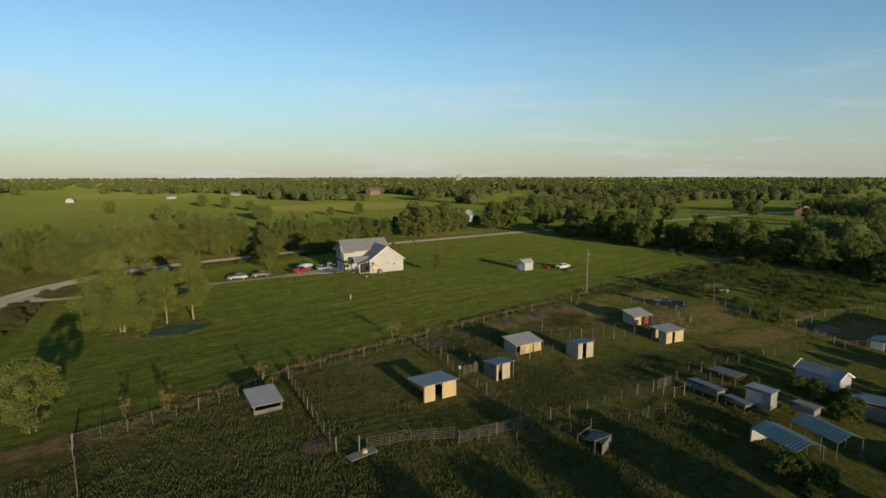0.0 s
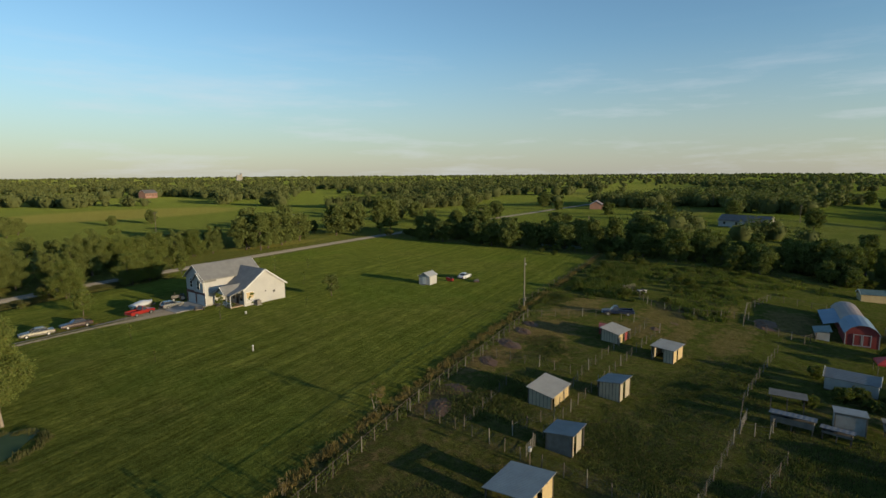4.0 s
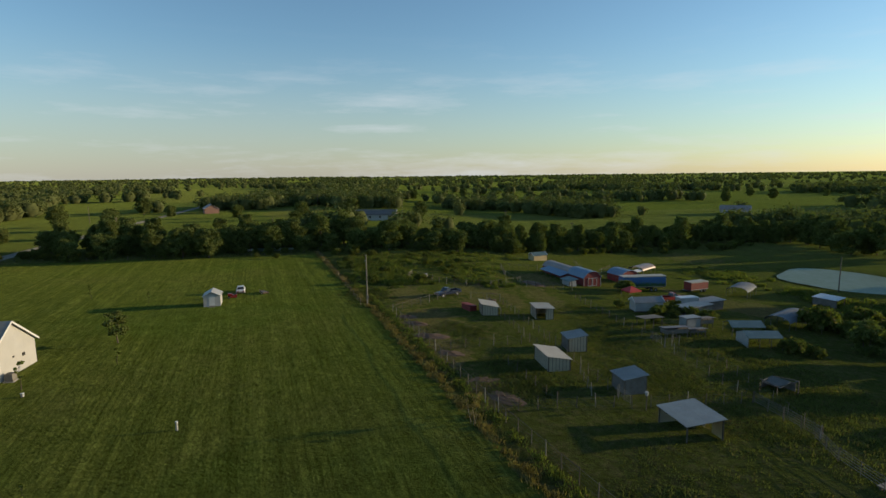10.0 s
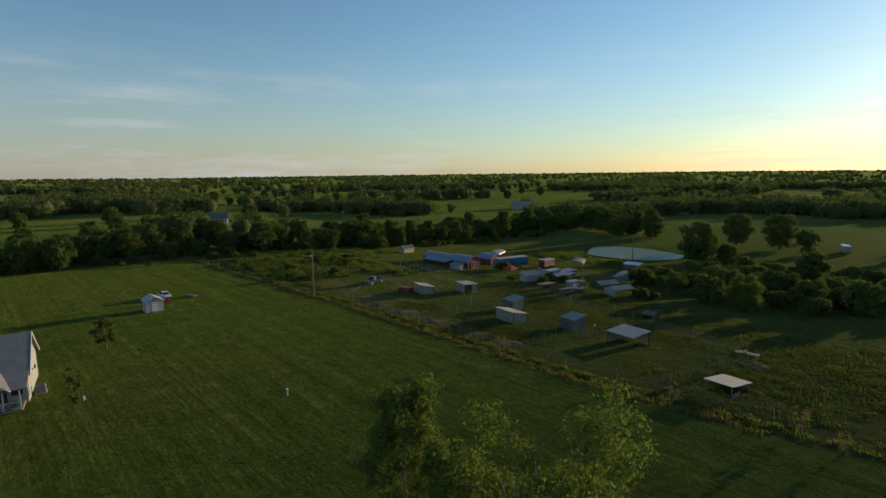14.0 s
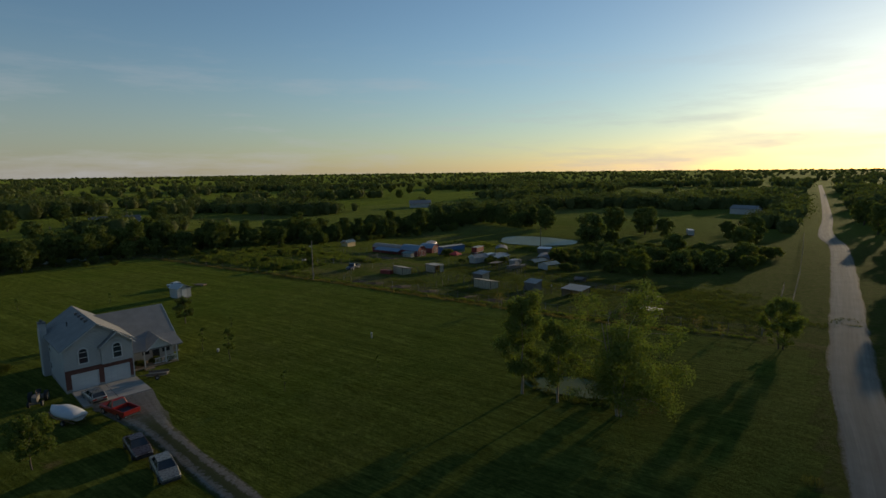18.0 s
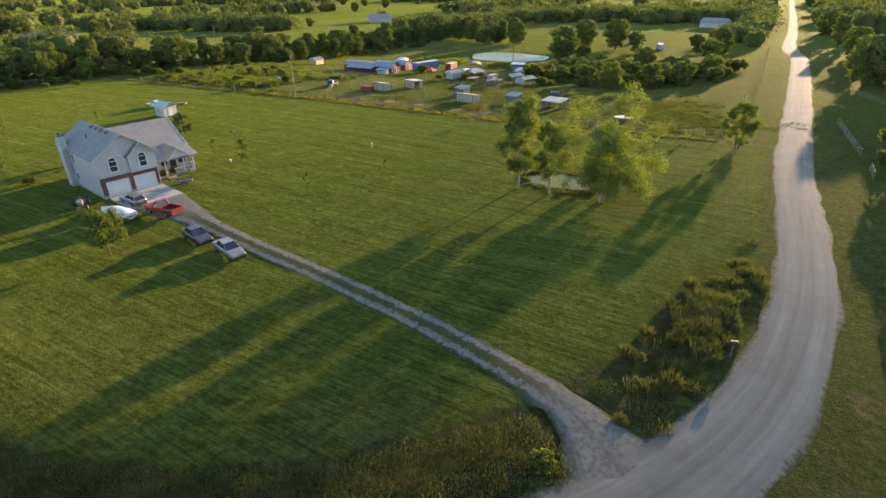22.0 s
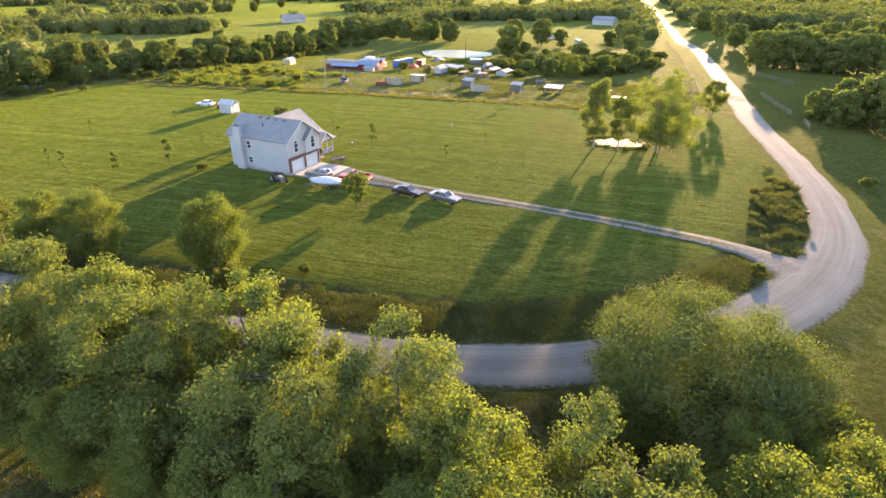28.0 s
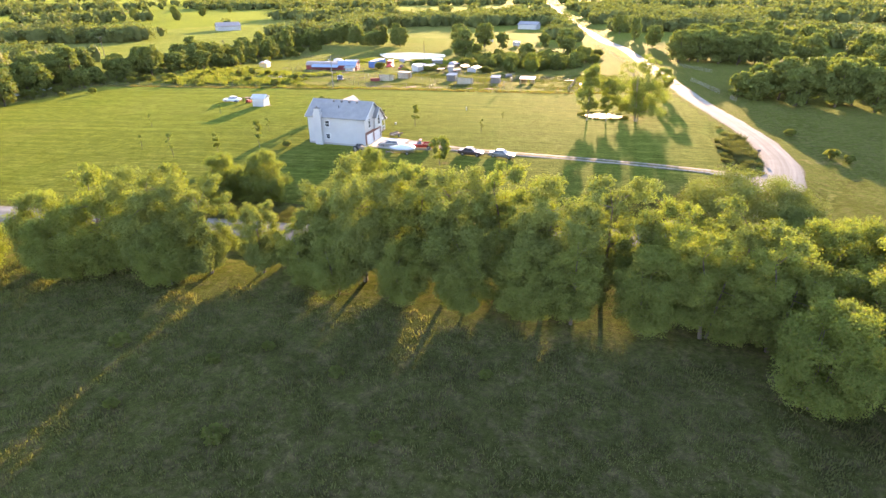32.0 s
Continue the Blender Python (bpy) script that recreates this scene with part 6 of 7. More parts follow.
fence([(26.0, 43.9), (35.2, 43.8), (54.0, 43.3), (62, 44.2), (73, 44.0), (87, 43.4)], 2.6, "long pen fence of posts and wire", (0.3, 0.6, 0.9, 1.2), None, None, 5, seed=8)
fence([(54.0, 43.2), (54.6, 40.6), (58.0, 40.4)], 1.6, "short pale railed fence by the hutches", (0.5, 0.9), 1.25, POST_PALE, 0, seed=9)
fence([(26.0, 43.7), (38.0, 40.6), (50.5, 38.6)], 2.8, "wire fence with thin steel posts", (0.4, 0.8, 1.2), None, TPOST, 0, seed=10)
fence([(56.0, 77.0), (57.5, 64.0)], 2.3, "cross fence of posts and wire between pens", (0.3, 0.6, 0.9, 1.2), None, None, 4, seed=11)
fence([(36.5, 66.4), (48.5, 68.5)], 2.4, "low pen divider of posts and wire", (0.3, 0.6, 0.9), None, None, 0, seed=12)
fence([(99.3, 50.0), (95.4, 40.6), (101, 38.6)], 2.2, "corral fence of posts and rails", (0.5, 0.9), 1.3, None, 4, seed=13)
fence([(99.3, 50.0), (112, 51.5), (126, 49.0), (124, 39.0)], 2.4, "corral fence of posts and rails", (0.5, 0.9), 1.3, None, 5, seed=14)
fence([(110.5, 73.5), (100.5, 66.5), (99.2, 58.3), (104.3, 50.0)], 2.4, "track-side fence of pale posts and a rail", (0.5, 0.9), 1.3, None, 2, seed=15)
fence([(112, 30), (124, 26), (140, 22)], 2.6, "pasture fence behind the barns", (0.4, 0.8, 1.2), None, None, 3, seed=16)
fence([(104.5, 24.2), (116, 26.0), (128, 16), (126, 4)], 2.4, "pen fence of posts and rails behind the small barn", (0.4, 0.8, 1.2), 1.3, None, 4, seed=17)
fence([(-8.6, 46), (-1.0, 0), (8, -50), (17.5, -101)], 4.5, "pale rail fence along the road verge", (0.5,), 1.2, POST_PALE, 0, seed=18)
fence([(84.6, 87.4), (120, 93.4), (158.5, 100.6)], 4.0, "wire fence along the far boundary of the lawn", (0.4, 0.8, 1.1), None, TPOST, 0, seed=19)
fence([(159.5, 101), (159.0, 150), (158, 196)], 4.0, "wire fence at the foot of the tree belt", (0.4, 0.8, 1.1), None, TPOST, 0, seed=20)


def pipe_gate(x, y, turn, l, label, mat="wire"):
    t = thing("pipe_gate", x, y, turn, label, "gate", "pipe gates")
    for z in (0.3, 0.55, 0.8, 1.05, 1.3):
        part("bar", Solid().tube((0, 0, z), (l, 0, z), 0.025, n=6), mat, t)
    for px in (0, l / 2, l):
        part("upright", Solid().tube((px, 0, 0.05), (px, 0, 1.35), 0.03, n=6), mat, t)
    return t


pipe_gate(17.2, 46.6, -6, 4.6, "five-bar steel pipe gate between posts")
pipe_gate(22.0, 46.0, -20, 4.2, "five-bar steel pipe gate between posts")
pipe_gate(26.2, 43.8, 0, 4.5, "five-bar steel pipe gate between posts")
pipe_gate(30.8, 43.8, 0, 4.2, "five-bar steel pipe gate between posts")
pipe_gate(35.5, 58.4, 8, 2.4, "short pale pipe gate at the end of the lane", "whitepost")
for k in range(4):
    pipe_gate(-22.5 - 1.5 * k, 36.0 + 5.9 * k, 104, 5.7, "pale pipe panel along the meadow's edge", "whitepost")
for k in range(3):
    pipe_gate(-21.5 - 3.4 * k, 0.0 + 5.0 * k, 124, 5.6, "pale pipe panel along the meadow's edge", "whitepost")
pipe_gate(-30.2, 66.5, 100, 4.6, "pale pipe gate across the verge", "whitepost")
pipe_gate(115, 74.5, 160, 4.2, "pale pipe gate by the track", "whitepost")
pipe_gate(54.9, 43.2, 0, 3.0, "pale pipe gate by the hutches", "whitepost")


def pole(x, y, h, label, arm=True, lamp=False, lean=0):
    t = thing("utility_pole", x, y, R0.uniform(0, 40), label, "pole", "utility poles")
    part("shaft", Solid().tube((0, 0, -0.3), (lean, 0, h), 0.15, 0.10, 9), "whitepost" if lamp else "post", t)
    if arm:
        part("crossarm", Solid().box(-1.1, 1.1, -0.06, 0.06, h - 0.75, h - 0.6), "post", t)
        for px in (-1.0, -0.5, 0.5, 1.0):
            part("insulator", Solid().tube((px, 0, h - 0.6), (px, 0, h - 0.42), 0.05, n=6), "glass", t)
    if lamp:
        part("lamp_arm", Solid().tube((0, 0, h - 1.6), (0.7, 0, h - 1.3), 0.03, n=6), "wire", t)
        part("lamp_head", Solid().tube((0.7, 0, h - 1.42), (0.7, 0, h - 1.2), 0.18, 0.08, 10), "whitebox", t)
        part("meter_box", Solid().box(-0.18, 0.18, -0.26, -0.12, 1.3, 1.9), "board", t)
    return t


R0 = random.Random(4)
pole(84.3, 86.1, 9.8, "tall pale utility pole with a yard lamp at the fence", False, True)
pole(93.7, -25.8, 8.5, "wooden pole standing at the edge of the pond", False)
for x, y in ((188, 3), (196, 120), (212, 182), (300, 232), (255, 12), (420, 120), (330, 60), (110, 300), (40, 330)):
    pole(x, y, 9.5, "wooden utility pole with a crossarm, far off")

well = thing("well_cap", 36.5, 105.3, 0, "white capped well pipe standing in the lawn", "well")
part("pipe", Solid().tube((0, 0, -0.3), (0, 0, 0.8), 0.11, n=12), "whitebox", well)
part("cap", Solid().tube((0, 0, 0.8), (0, 0, 0.9), 0.15, 0.13, 12), "trim", well)
hyd = thing("post_with_cap", 34.2, 57.3, 0, "tall post with a white bucket on top at the gate", "post")
part("shaft", Solid().tube((0, 0, -0.3), (0, 0, 1.7), 0.06, n=8), "post", hyd)
part("bucket", Solid().tube((0, 0, 1.65), (0, 0, 2.05), 0.15, 0.18, 12), "whitebox", hyd)
trough = thing("feed_trough", 16.4, 45.8, 12, "pale wooden platform with a yellow feeder on it", "feeder")
part("platform", Solid().box(-1.5, 1.5, -0.6, 0.6, 0.25, 0.33), "whitepost", trough)
for px in (-1.3, 1.3):
    part("leg", Solid().box(px - 0.08, px + 0.08, -0.5, 0.5, -0.1, 0.25), "post", trough)
part("feeder", Solid().tube((0.3, 0, 0.33), (0.3, 0, 0.62), 0.3, 0.22, 12), "ply", trough)
part("upright", Solid().box(-0.05, 0.05, 0.45, 0.55, 0.33, 1.9), "whitepost", trough)
box_m = thing("mailbox", -26.4, 126.6, 30, "dark mailbox on a post beside the road", "mailbox")
part("post", Solid().box(-0.05, 0.05, -0.05, 0.05, -0.3, 1.05), "post", box_m)
part("box", Solid().box(-0.28, 0.28, -0.13, 0.13, 1.05, 1.3).tube((-0.28, 0, 1.3), (0.28, 0, 1.3), 0.13, n=10), "blackplastic", box_m)
stool = thing("white_bucket", 47.8, 125.2, 0, "white bucket standing on the lawn", "bucket")
part("body", Solid().tube((0, 0, -0.02), (0, 0, 0.4), 0.15, 0.18, 12), "whitebox", stool)
part("rim", Solid().tube((0, 0, 0.38), (0, 0, 0.42), 0.195, n=12), "trim", stool)


def mound(x, y, rx, ry, h, label, mat="firewood", seed=1):
    """A low heap of earth and brush."""
    r = random.Random(seed)
    vs, fs = [], []
    n, m_ = 6, 14
    for i in range(n + 1):
        for k in range(m_):
            a, q = k * 2 * math.pi / m_, i / n
            z = h * (1 - q * q) * r.uniform(0.6, 1.2) - 0.08
            vs.append((rx * q * math.cos(a) * r.uniform(0.85, 1.15), ry * q * math.sin(a) * r.uniform(0.85, 1.15), z))
    fs = [(i * m_ + k, (i + 1) * m_ + k, (i + 1) * m_ + (k + 1) % m_, i * m_ + (k + 1) % m_) for i in range(n) for k in range(m_)]
    ob = part("earth_mound", Solid().add(vs, fs), mat)
    ob.matrix_basis = pose(x, y, hz(x, y), 0, 0, r.uniform(0, 90))
    return tagged(ob, label, "mound", "mounds in the pens")


for k, (x, y, a, b, h) in enumerate(((39.0, 71.6, 2.6, 1.2, 0.45), (44.5, 73.0, 2.2, 1.0, 0.4), (54.5, 75.3, 2.0, 1.0, 0.4), (63, 76.8, 2.6, 1.2, 0.5), (70, 78.3, 2.2, 1.2, 0.6), (74.5, 79.3, 1.8, 1.0, 0.6), (13.0, 49.5, 2.0, 1.2, 0.5), (104, 47.5, 2.8, 1.6, 0.7), (100.5, 47.0, 1.6, 1.2, 0.6), (86, 61.5, 1.2, 0.8, 0.4), (91.5, 60.0, 1.4, 0.8, 0.3))):
    mound(x, y, a * 1.25, b * 1.4, h * 0.5, "low reddish mound of bare earth and brush", seed=k)


# ---- trees ----
def leaf_cloud(r, centres, radii, count, size, up=0.25, sag=0.75):
    """Many small folded leaves round the given clump centres. Returns the corners and quads."""
    c = np.asarray(centres)
    rad = np.asarray(radii)
    w = rad ** 2
    pick = r.choice(len(c), count, p=w / w.sum())
    d = r.normal(size=(count, 3))
    d /= np.linalg.norm(d, axis=1)[:, None]
    shell = np.minimum(np.abs(r.normal(0.0, 0.5, count)) + r.uniform(0.1, 0.5, count), r.uniform(0.92, 1.18, count))
    pos = c[pick] + d * (rad[pick] * shell)[:, None] * np.array([1, 1, sag])
    low = pos[:, 2] < 0.15
    pos[low, 2] = 0.15 + r.uniform(0, 0.6, low.sum())
    nrm = d + r.normal(size=(count, 3)) * 0.7 + np.array([0, 0, up])
    nrm /= np.linalg.norm(nrm, axis=1)[:, None]
    t = np.cross(nrm, r.normal(size=(count, 3)))
    t /= np.linalg.norm(t, axis=1)[:, None] + 1e-9
    b = np.cross(nrm, t)
    s = size * r.uniform(0.6, 1.35, count)[:, None]
    v = np.stack([pos - t * s, pos - b * s * 0.55 + nrm * s * 0.18, pos + t * s, pos + b * s * 0.55 + nrm * s * 0.18], 1).reshape(-1, 3)
    return v, np.arange(count * 4).reshape(-1, 4)


def crown_lobes(r, h, base, rad, lobes, shape):
    """Clump centres inside an uneven crown."""
    out, size = [], []
    axes = [(a + r.uniform(-0.5, 0.5), q, r.uniform(0.72, 1.0)) for a, q in ((0, 0.12), (0.6, 0.72), (1.9, 0.6), (3.1, 0.7), (4.2, 0.55), (5.3, 0.72))]
    for k in range(lobes):
        t = r.uniform(0, 1)
        if shape == "multi":
            # several upright leaders, each a column of foliage that reaches low
            a, q, hh = axes[k % 6]
            z = base + (h * hh - base) * (0.04 + 0.96 * t)
            lean, wide = rad * q * (0.55 + 0.30 * math.sin(3.1 * t)), rad * (0.40 - 0.20 * t)
            e, d = r.uniform(0, 6.283), math.sqrt(r.uniform(0, 1))
            out.append((lean * math.cos(a) + wide * d * math.cos(e), lean * math.sin(a) + wide * d * math.sin(e), z))
            size.append(rad * r.uniform(0.14, 0.26) * (1.15 - 0.45 * t))
            continue
        z = base + (h - base) * (0.08 + 0.84 * t)
        k_ = {"round": math.sin(math.pi * (0.12 + 0.80 * t)) ** 0.6, "tall": (1 - 0.55 * t) * (0.55 + 0.9 * min(t * 3, 1) * 0.5), "wide": (0.6 + 0.55 * t) * (1 if t < 0.75 else 1.9 - 1.2 * t)}[shape]
        a, q = r.uniform(0, 6.283), math.sqrt(r.uniform(0.05, 1)) * 0.82
        out.append((rad * k_ * q * math.cos(a), rad * k_ * q * math.sin(a), z))
        size.append(rad * r.uniform(0.14, 0.30) * (0.75 + 0.35 * k_))
    return out, size


def wood_frame(r, h, base, lobes, stems, girth):
    """Trunk and limbs: each stem bends upwards and sends a limb to some of the clumps."""
    s = Solid()
    tops = []
    for k in range(stems):
        a = r.uniform(0, 6.283)
        lean = 0 if stems == 1 else r.uniform(0.35, 0.8)
        foot = Vector((0.35 * math.cos(a) * (stems > 1), 0.35 * math.sin(a) * (stems > 1), -0.3))
        p, rad = foot, girth * r.uniform(0.8, 1.1) / (stems ** 0.4)
        n = 5
        for i in range(n):
            q = foot + Vector((math.cos(a) * lean * h * 0.22 * ((i + 1) / n) ** 1.3 + r.uniform(-0.12, 0.12), math.sin(a) * lean * h * 0.22 * ((i + 1) / n) ** 1.3 + r.uniform(-0.12, 0.12), h * 0.78 * (i + 1) / n))
            nr = rad * (0.72 if i else 0.78)
            s.tube(p, q, rad, nr, 7, False)
            p, rad = q, nr
            tops.append((p.copy(), rad))
    for c in lobes[: min(len(lobes), 22)]:
        c = Vector(c)
        p, rad = min((t for t in tops if t[0].z < c.z + 0.5), key=lambda t: (t[0] - c).length, default=tops[0])
        mid = (p + c) / 2 + Vector((0, 0, 0.15 * (c - p).length))
        s.tube(p, mid, rad * 0.55, rad * 0.3, 5, False)
        s.tube(mid, c, rad * 0.3, 0.02, 5, False)
    return s


def tree_meshes(seed, h, base, rad, lobes, leaves, size, shape="round", stems=1, girth=0.28, mat="leaf", bark="bark", name="tree"):
    r = np.random.RandomState(seed)
    c, q = crown_lobes(r, h, base, rad, lobes, shape)
    v, f = leaf_cloud(r, c, q, leaves, size)
    return mesh_of("trunk", wood_frame(r, h, base, c, stems, girth), bark, True), arrays_mesh("crown", v, f, mat)


def clear_of_road(x, y, gap):
    return np.min((road_np[:, 0] - x) ** 2 + (road_np[:, 1] - y) ** 2) > gap ** 2


def plant(kind, x, y, turn, s, label, group="", name="tree", sz=None, category="tree"):
    t = new(name)
    t.matrix_basis = pose(x, y, hz(x, y), 0, 0, turn) @ Matrix.Diagonal((s, s, sz or s, 1))
    tagged(t, label, category, group)
    part("trunk", kind[0], None, t)
    part("crown", kind[1], None, t)
    return t


T = dict(
    big1=tree_meshes(11, 12.5, 2.0, 5.8, 150, 84000, 0.092, "multi", 1, 0.32, "leaf"),
    big2=tree_meshes(12, 11.5, 0.9, 5.2, 140, 74000, 0.092, "multi", 2, 0.30, "leafyel"),
    big3=tree_meshes(13, 11.0, 1.5, 4.9, 130, 64000, 0.092, "multi", 1, 0.26, "leaf"),
    big4=tree_meshes(14, 9.5, 0.2, 4.6, 120, 58000, 0.092, "round", 3, 0.22, "leafyel"),
    dome=tree_meshes(15, 10.8, 0.3, 8.2, 75, 190000, 0.078, "round", 2, 0.36, "leafdark"),
    tall1=tree_meshes(16, 13.0, 2.0, 4.2, 80, 21000, 0.115, "tall", 1, 0.24, "leafyel", "barkpale"),
    tall2=tree_meshes(17, 10.6, 1.6, 3.4, 60, 13500, 0.115, "tall", 1, 0.18, "leafyel", "barkpale"),
    clump=tree_meshes(18, 14.2, 1.6, 7.4, 140, 44000, 0.11, "multi", 4, 0.30, "leafyel", "barkpale"),
    small1=tree_meshes(21, 5.2, 0.9, 2.2, 40, 4200, 0.13, "round", 1, 0.10, "leafyel"),
    sidetree=tree_meshes(27, 8.2, 0.5, 3.3, 70, 15000, 0.11, "round", 2, 0.16, "leafyel"),
    small2=tree_meshes(22, 4.0, 0.8, 1.6, 34, 3400, 0.13, "round", 1, 0.09, "leafdark"),
    sap=tree_meshes(23, 3.4, 0.9, 0.75, 10, 420, 0.12, "tall", 1, 0.04, "leafyel"),
    sapbig=tree_meshes(26, 5.2, 1.2, 1.35, 26, 1900, 0.11, "tall", 1, 0.06, "leafyel"),
    bush=tree_meshes(24, 2.0, 0.1, 1.7, 40, 2600, 0.14, "round", 3, 0.05, "weed"),
    bare=tree_meshes(25, 3.8, 0.5, 1.5, 16, 500, 0.10, "wide", 3, 0.07, "straw", "barkpale"),
    mid1=tree_meshes(31, 12.0, 0.6, 5.6, 80, 6500, 0.38, "round", 1, 0.3, "leafdark"),
    mid2=tree_meshes(32, 10.0, 0.5, 4.8, 70, 5500, 0.36, "wide", 2, 0.26, "leafdark"),
    mid3=tree_meshes(33, 14.0, 1.2, 5.4, 75, 6000, 0.38, "tall", 1, 0.3, "leaf"),
    mid4=tree_meshes(34, 8.0, 0.2, 4.6, 66, 5000, 0.36, "round", 3, 0.2, "leaf"),
)
R = random.Random(77)


def spin():
    return R.uniform(0, 360)


# the clump round the small pond
plant(T["tall1"], 6.6, 105.8, 20, 1.0, "slender pale-barked tree with yellow-green leaves by the small pond", "trees by the small pond")
plant(T["tall2"], 2.2, 104.9, 120, 1.0, "smaller slender yellow-green tree by the small pond", "trees by the small pond")
plant(T["clump"], -4.6, 103.0, 70, 1.0, "broad many-stemmed tree with pale bark and yellow-green leaves", "trees by the small pond")
plant(T["small1"], -1.0, 98.0, 10, 0.8, "low bushy tree at the edge of the small pond", "trees by the small pond")
# by the west end of the fence
plant(T["sidetree"], -11.8, 66.6, 40, 1.0, "young leafy tree beside the road at the fence corner")
plant(T["small1"], 29.2, 150.3, 80, 1.05, "young yellow-green tree on the lawn beside the drive")
plant(T["small2"], 66.7, 122.9, 0, 1.25, "small dark round tree on the lawn")
for x, y, s, k in ((42.9, 125.6, 0.95, "sapbig"), (27.6, 125.6, 0.9, "sap"), (25.6, 112.8, 0.6, "sap"), (72.0, 139.0, 0.9, "sap"), (78.6, 160.4, 1.4, "sap"), (71.5, 156.5, 0.8, "sapbig"),
                   (88, 158.0, 0.9, "sap"), (93, 128, 0.8, "sap"), (101, 142, 0.9, "sap"), (66.5, 150.5, 1.05, "sapbig"), (50.0, 126.5, 1.1, "sap"), (57, 119, 0.7, "sap")):
    plant(T[k], x, y, spin(), s, "thin young sapling on the lawn", "saplings on the lawn", "sapling")
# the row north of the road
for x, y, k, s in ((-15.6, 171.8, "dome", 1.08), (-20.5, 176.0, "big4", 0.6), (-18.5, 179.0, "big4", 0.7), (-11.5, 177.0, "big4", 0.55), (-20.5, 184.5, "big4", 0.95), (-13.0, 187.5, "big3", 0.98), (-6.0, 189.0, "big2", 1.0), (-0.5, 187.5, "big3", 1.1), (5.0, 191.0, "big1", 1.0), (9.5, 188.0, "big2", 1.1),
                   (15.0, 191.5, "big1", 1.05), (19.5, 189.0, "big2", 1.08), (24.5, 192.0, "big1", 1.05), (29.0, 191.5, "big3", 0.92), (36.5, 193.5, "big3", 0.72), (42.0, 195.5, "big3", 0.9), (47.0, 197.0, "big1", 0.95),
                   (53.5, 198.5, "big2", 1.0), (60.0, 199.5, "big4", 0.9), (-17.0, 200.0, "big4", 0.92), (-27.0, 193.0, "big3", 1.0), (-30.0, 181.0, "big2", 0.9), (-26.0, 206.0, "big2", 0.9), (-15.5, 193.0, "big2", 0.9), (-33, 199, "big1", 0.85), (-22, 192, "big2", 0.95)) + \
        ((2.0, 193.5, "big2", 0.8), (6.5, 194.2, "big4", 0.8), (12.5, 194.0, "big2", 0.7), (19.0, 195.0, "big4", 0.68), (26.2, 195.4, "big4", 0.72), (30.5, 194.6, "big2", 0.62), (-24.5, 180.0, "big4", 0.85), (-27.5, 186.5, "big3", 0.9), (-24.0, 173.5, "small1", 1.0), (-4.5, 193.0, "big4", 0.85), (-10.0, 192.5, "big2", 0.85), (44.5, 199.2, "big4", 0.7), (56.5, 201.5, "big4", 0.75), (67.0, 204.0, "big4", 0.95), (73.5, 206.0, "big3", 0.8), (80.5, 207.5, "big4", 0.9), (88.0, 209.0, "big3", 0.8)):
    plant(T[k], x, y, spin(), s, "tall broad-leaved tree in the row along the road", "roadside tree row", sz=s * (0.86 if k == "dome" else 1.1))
for x, y, k, s in ((33.2, 170.9, "big4", 0.9), (47.9, 175.1, "big4", 0.85), (53.5, 177.5, "big4", 0.82), (62.0, 178.5, "small1", 1.2), (30, 174.0, "bush", 1.3)):
    plant(T[k], x, y, spin(), s, "rounded broad-leaved tree between the lawn and the road", "trees along the lawn's edge")


# ---- far trees ----
def place_ok(x, y):
    """Kept clear: the lawn, the pens, the pond, the pastures and the road."""
    if np.min((road_np[:, 0] - x) ** 2 + (road_np[:, 1] - y) ** 2) < 14 ** 2:
        return False
    return True


mids = ["mid1", "mid2", "mid3", "mid4"]
# the belt at the far end of the lawn and pastures
for k in range(110):
    t = k / 109
    x = 172 + 10 * math.sin(k * 1.7) + (26 * max(0, t - 0.62) / 0.38) + R.uniform(-5, 5)
    y = 196 - 270 * t + R.uniform(-3, 3)
    if place_ok(x, y):
        plant(T[R.choice(mids)], x, y, spin(), R.uniform(0.55, 0.9), "dark broad-leaved tree in the belt behind the lawn", "tree belt")
for k in range(22):
    x, y = 176 + R.uniform(0, 14), R.uniform(92, 206)
    if place_ok(x, y):
        plant(T[R.choice(mids)], x, y, spin(), R.uniform(0.65, 1.0), "dark broad-leaved tree in the belt behind the lawn", "tree belt")
for k in range(30):
    t = k / 29
    x, y = (197 - 26 * t / 0.5, -66 - 22 * t / 0.5) if t < 0.5 else (171 - 40 * (t - 0.5) / 0.5, -88 + 3 * (t - 0.5) / 0.5)
    plant(T[R.choice(mids)], x + R.uniform(-4, 4), y + R.uniform(-5, 5), spin(), R.uniform(0.65, 1.0), "dark broad-leaved tree in the belt behind the lawn", "tree belt")
for x, y, s in ((520, -275, 1.0), (575, -350, 0.9), (528, -345, 0.9), (470, -325, 1.0), (610, -300, 0.8), (440, -250, 0.9), (505, -420, 0.9), (225, 190, 0.9), (240, 150, 0.8), (262, 205, 0.9), (285, 240, 1.0), (300, 120, 0.9), (322, 160, 1.0), (345, 205, 0.9), (268, 95, 0.7), (330, 92, 0.9), (300, 52, 0.9), (250, 118, 0.7), (370, 230, 1.0), (230, 240, 0.9), (215, 225, 0.8), (60, 330, 0.8), (66, 338, 0.7), (128, 345, 0.7), (10, 345, 0.9), (20, 352, 0.8), (-20, 440, 0.8), (45, 500, 0.9), (60, 470, 0.8), (110, 350, 0.7), (70, 420, 0.7), (560, 30, 1.0), (640, -40, 1.0)):
    plant(T[R.choice(["mid1", "mid4"])], x, y, spin(), s, "single round tree standing in a far pasture", "single field trees")
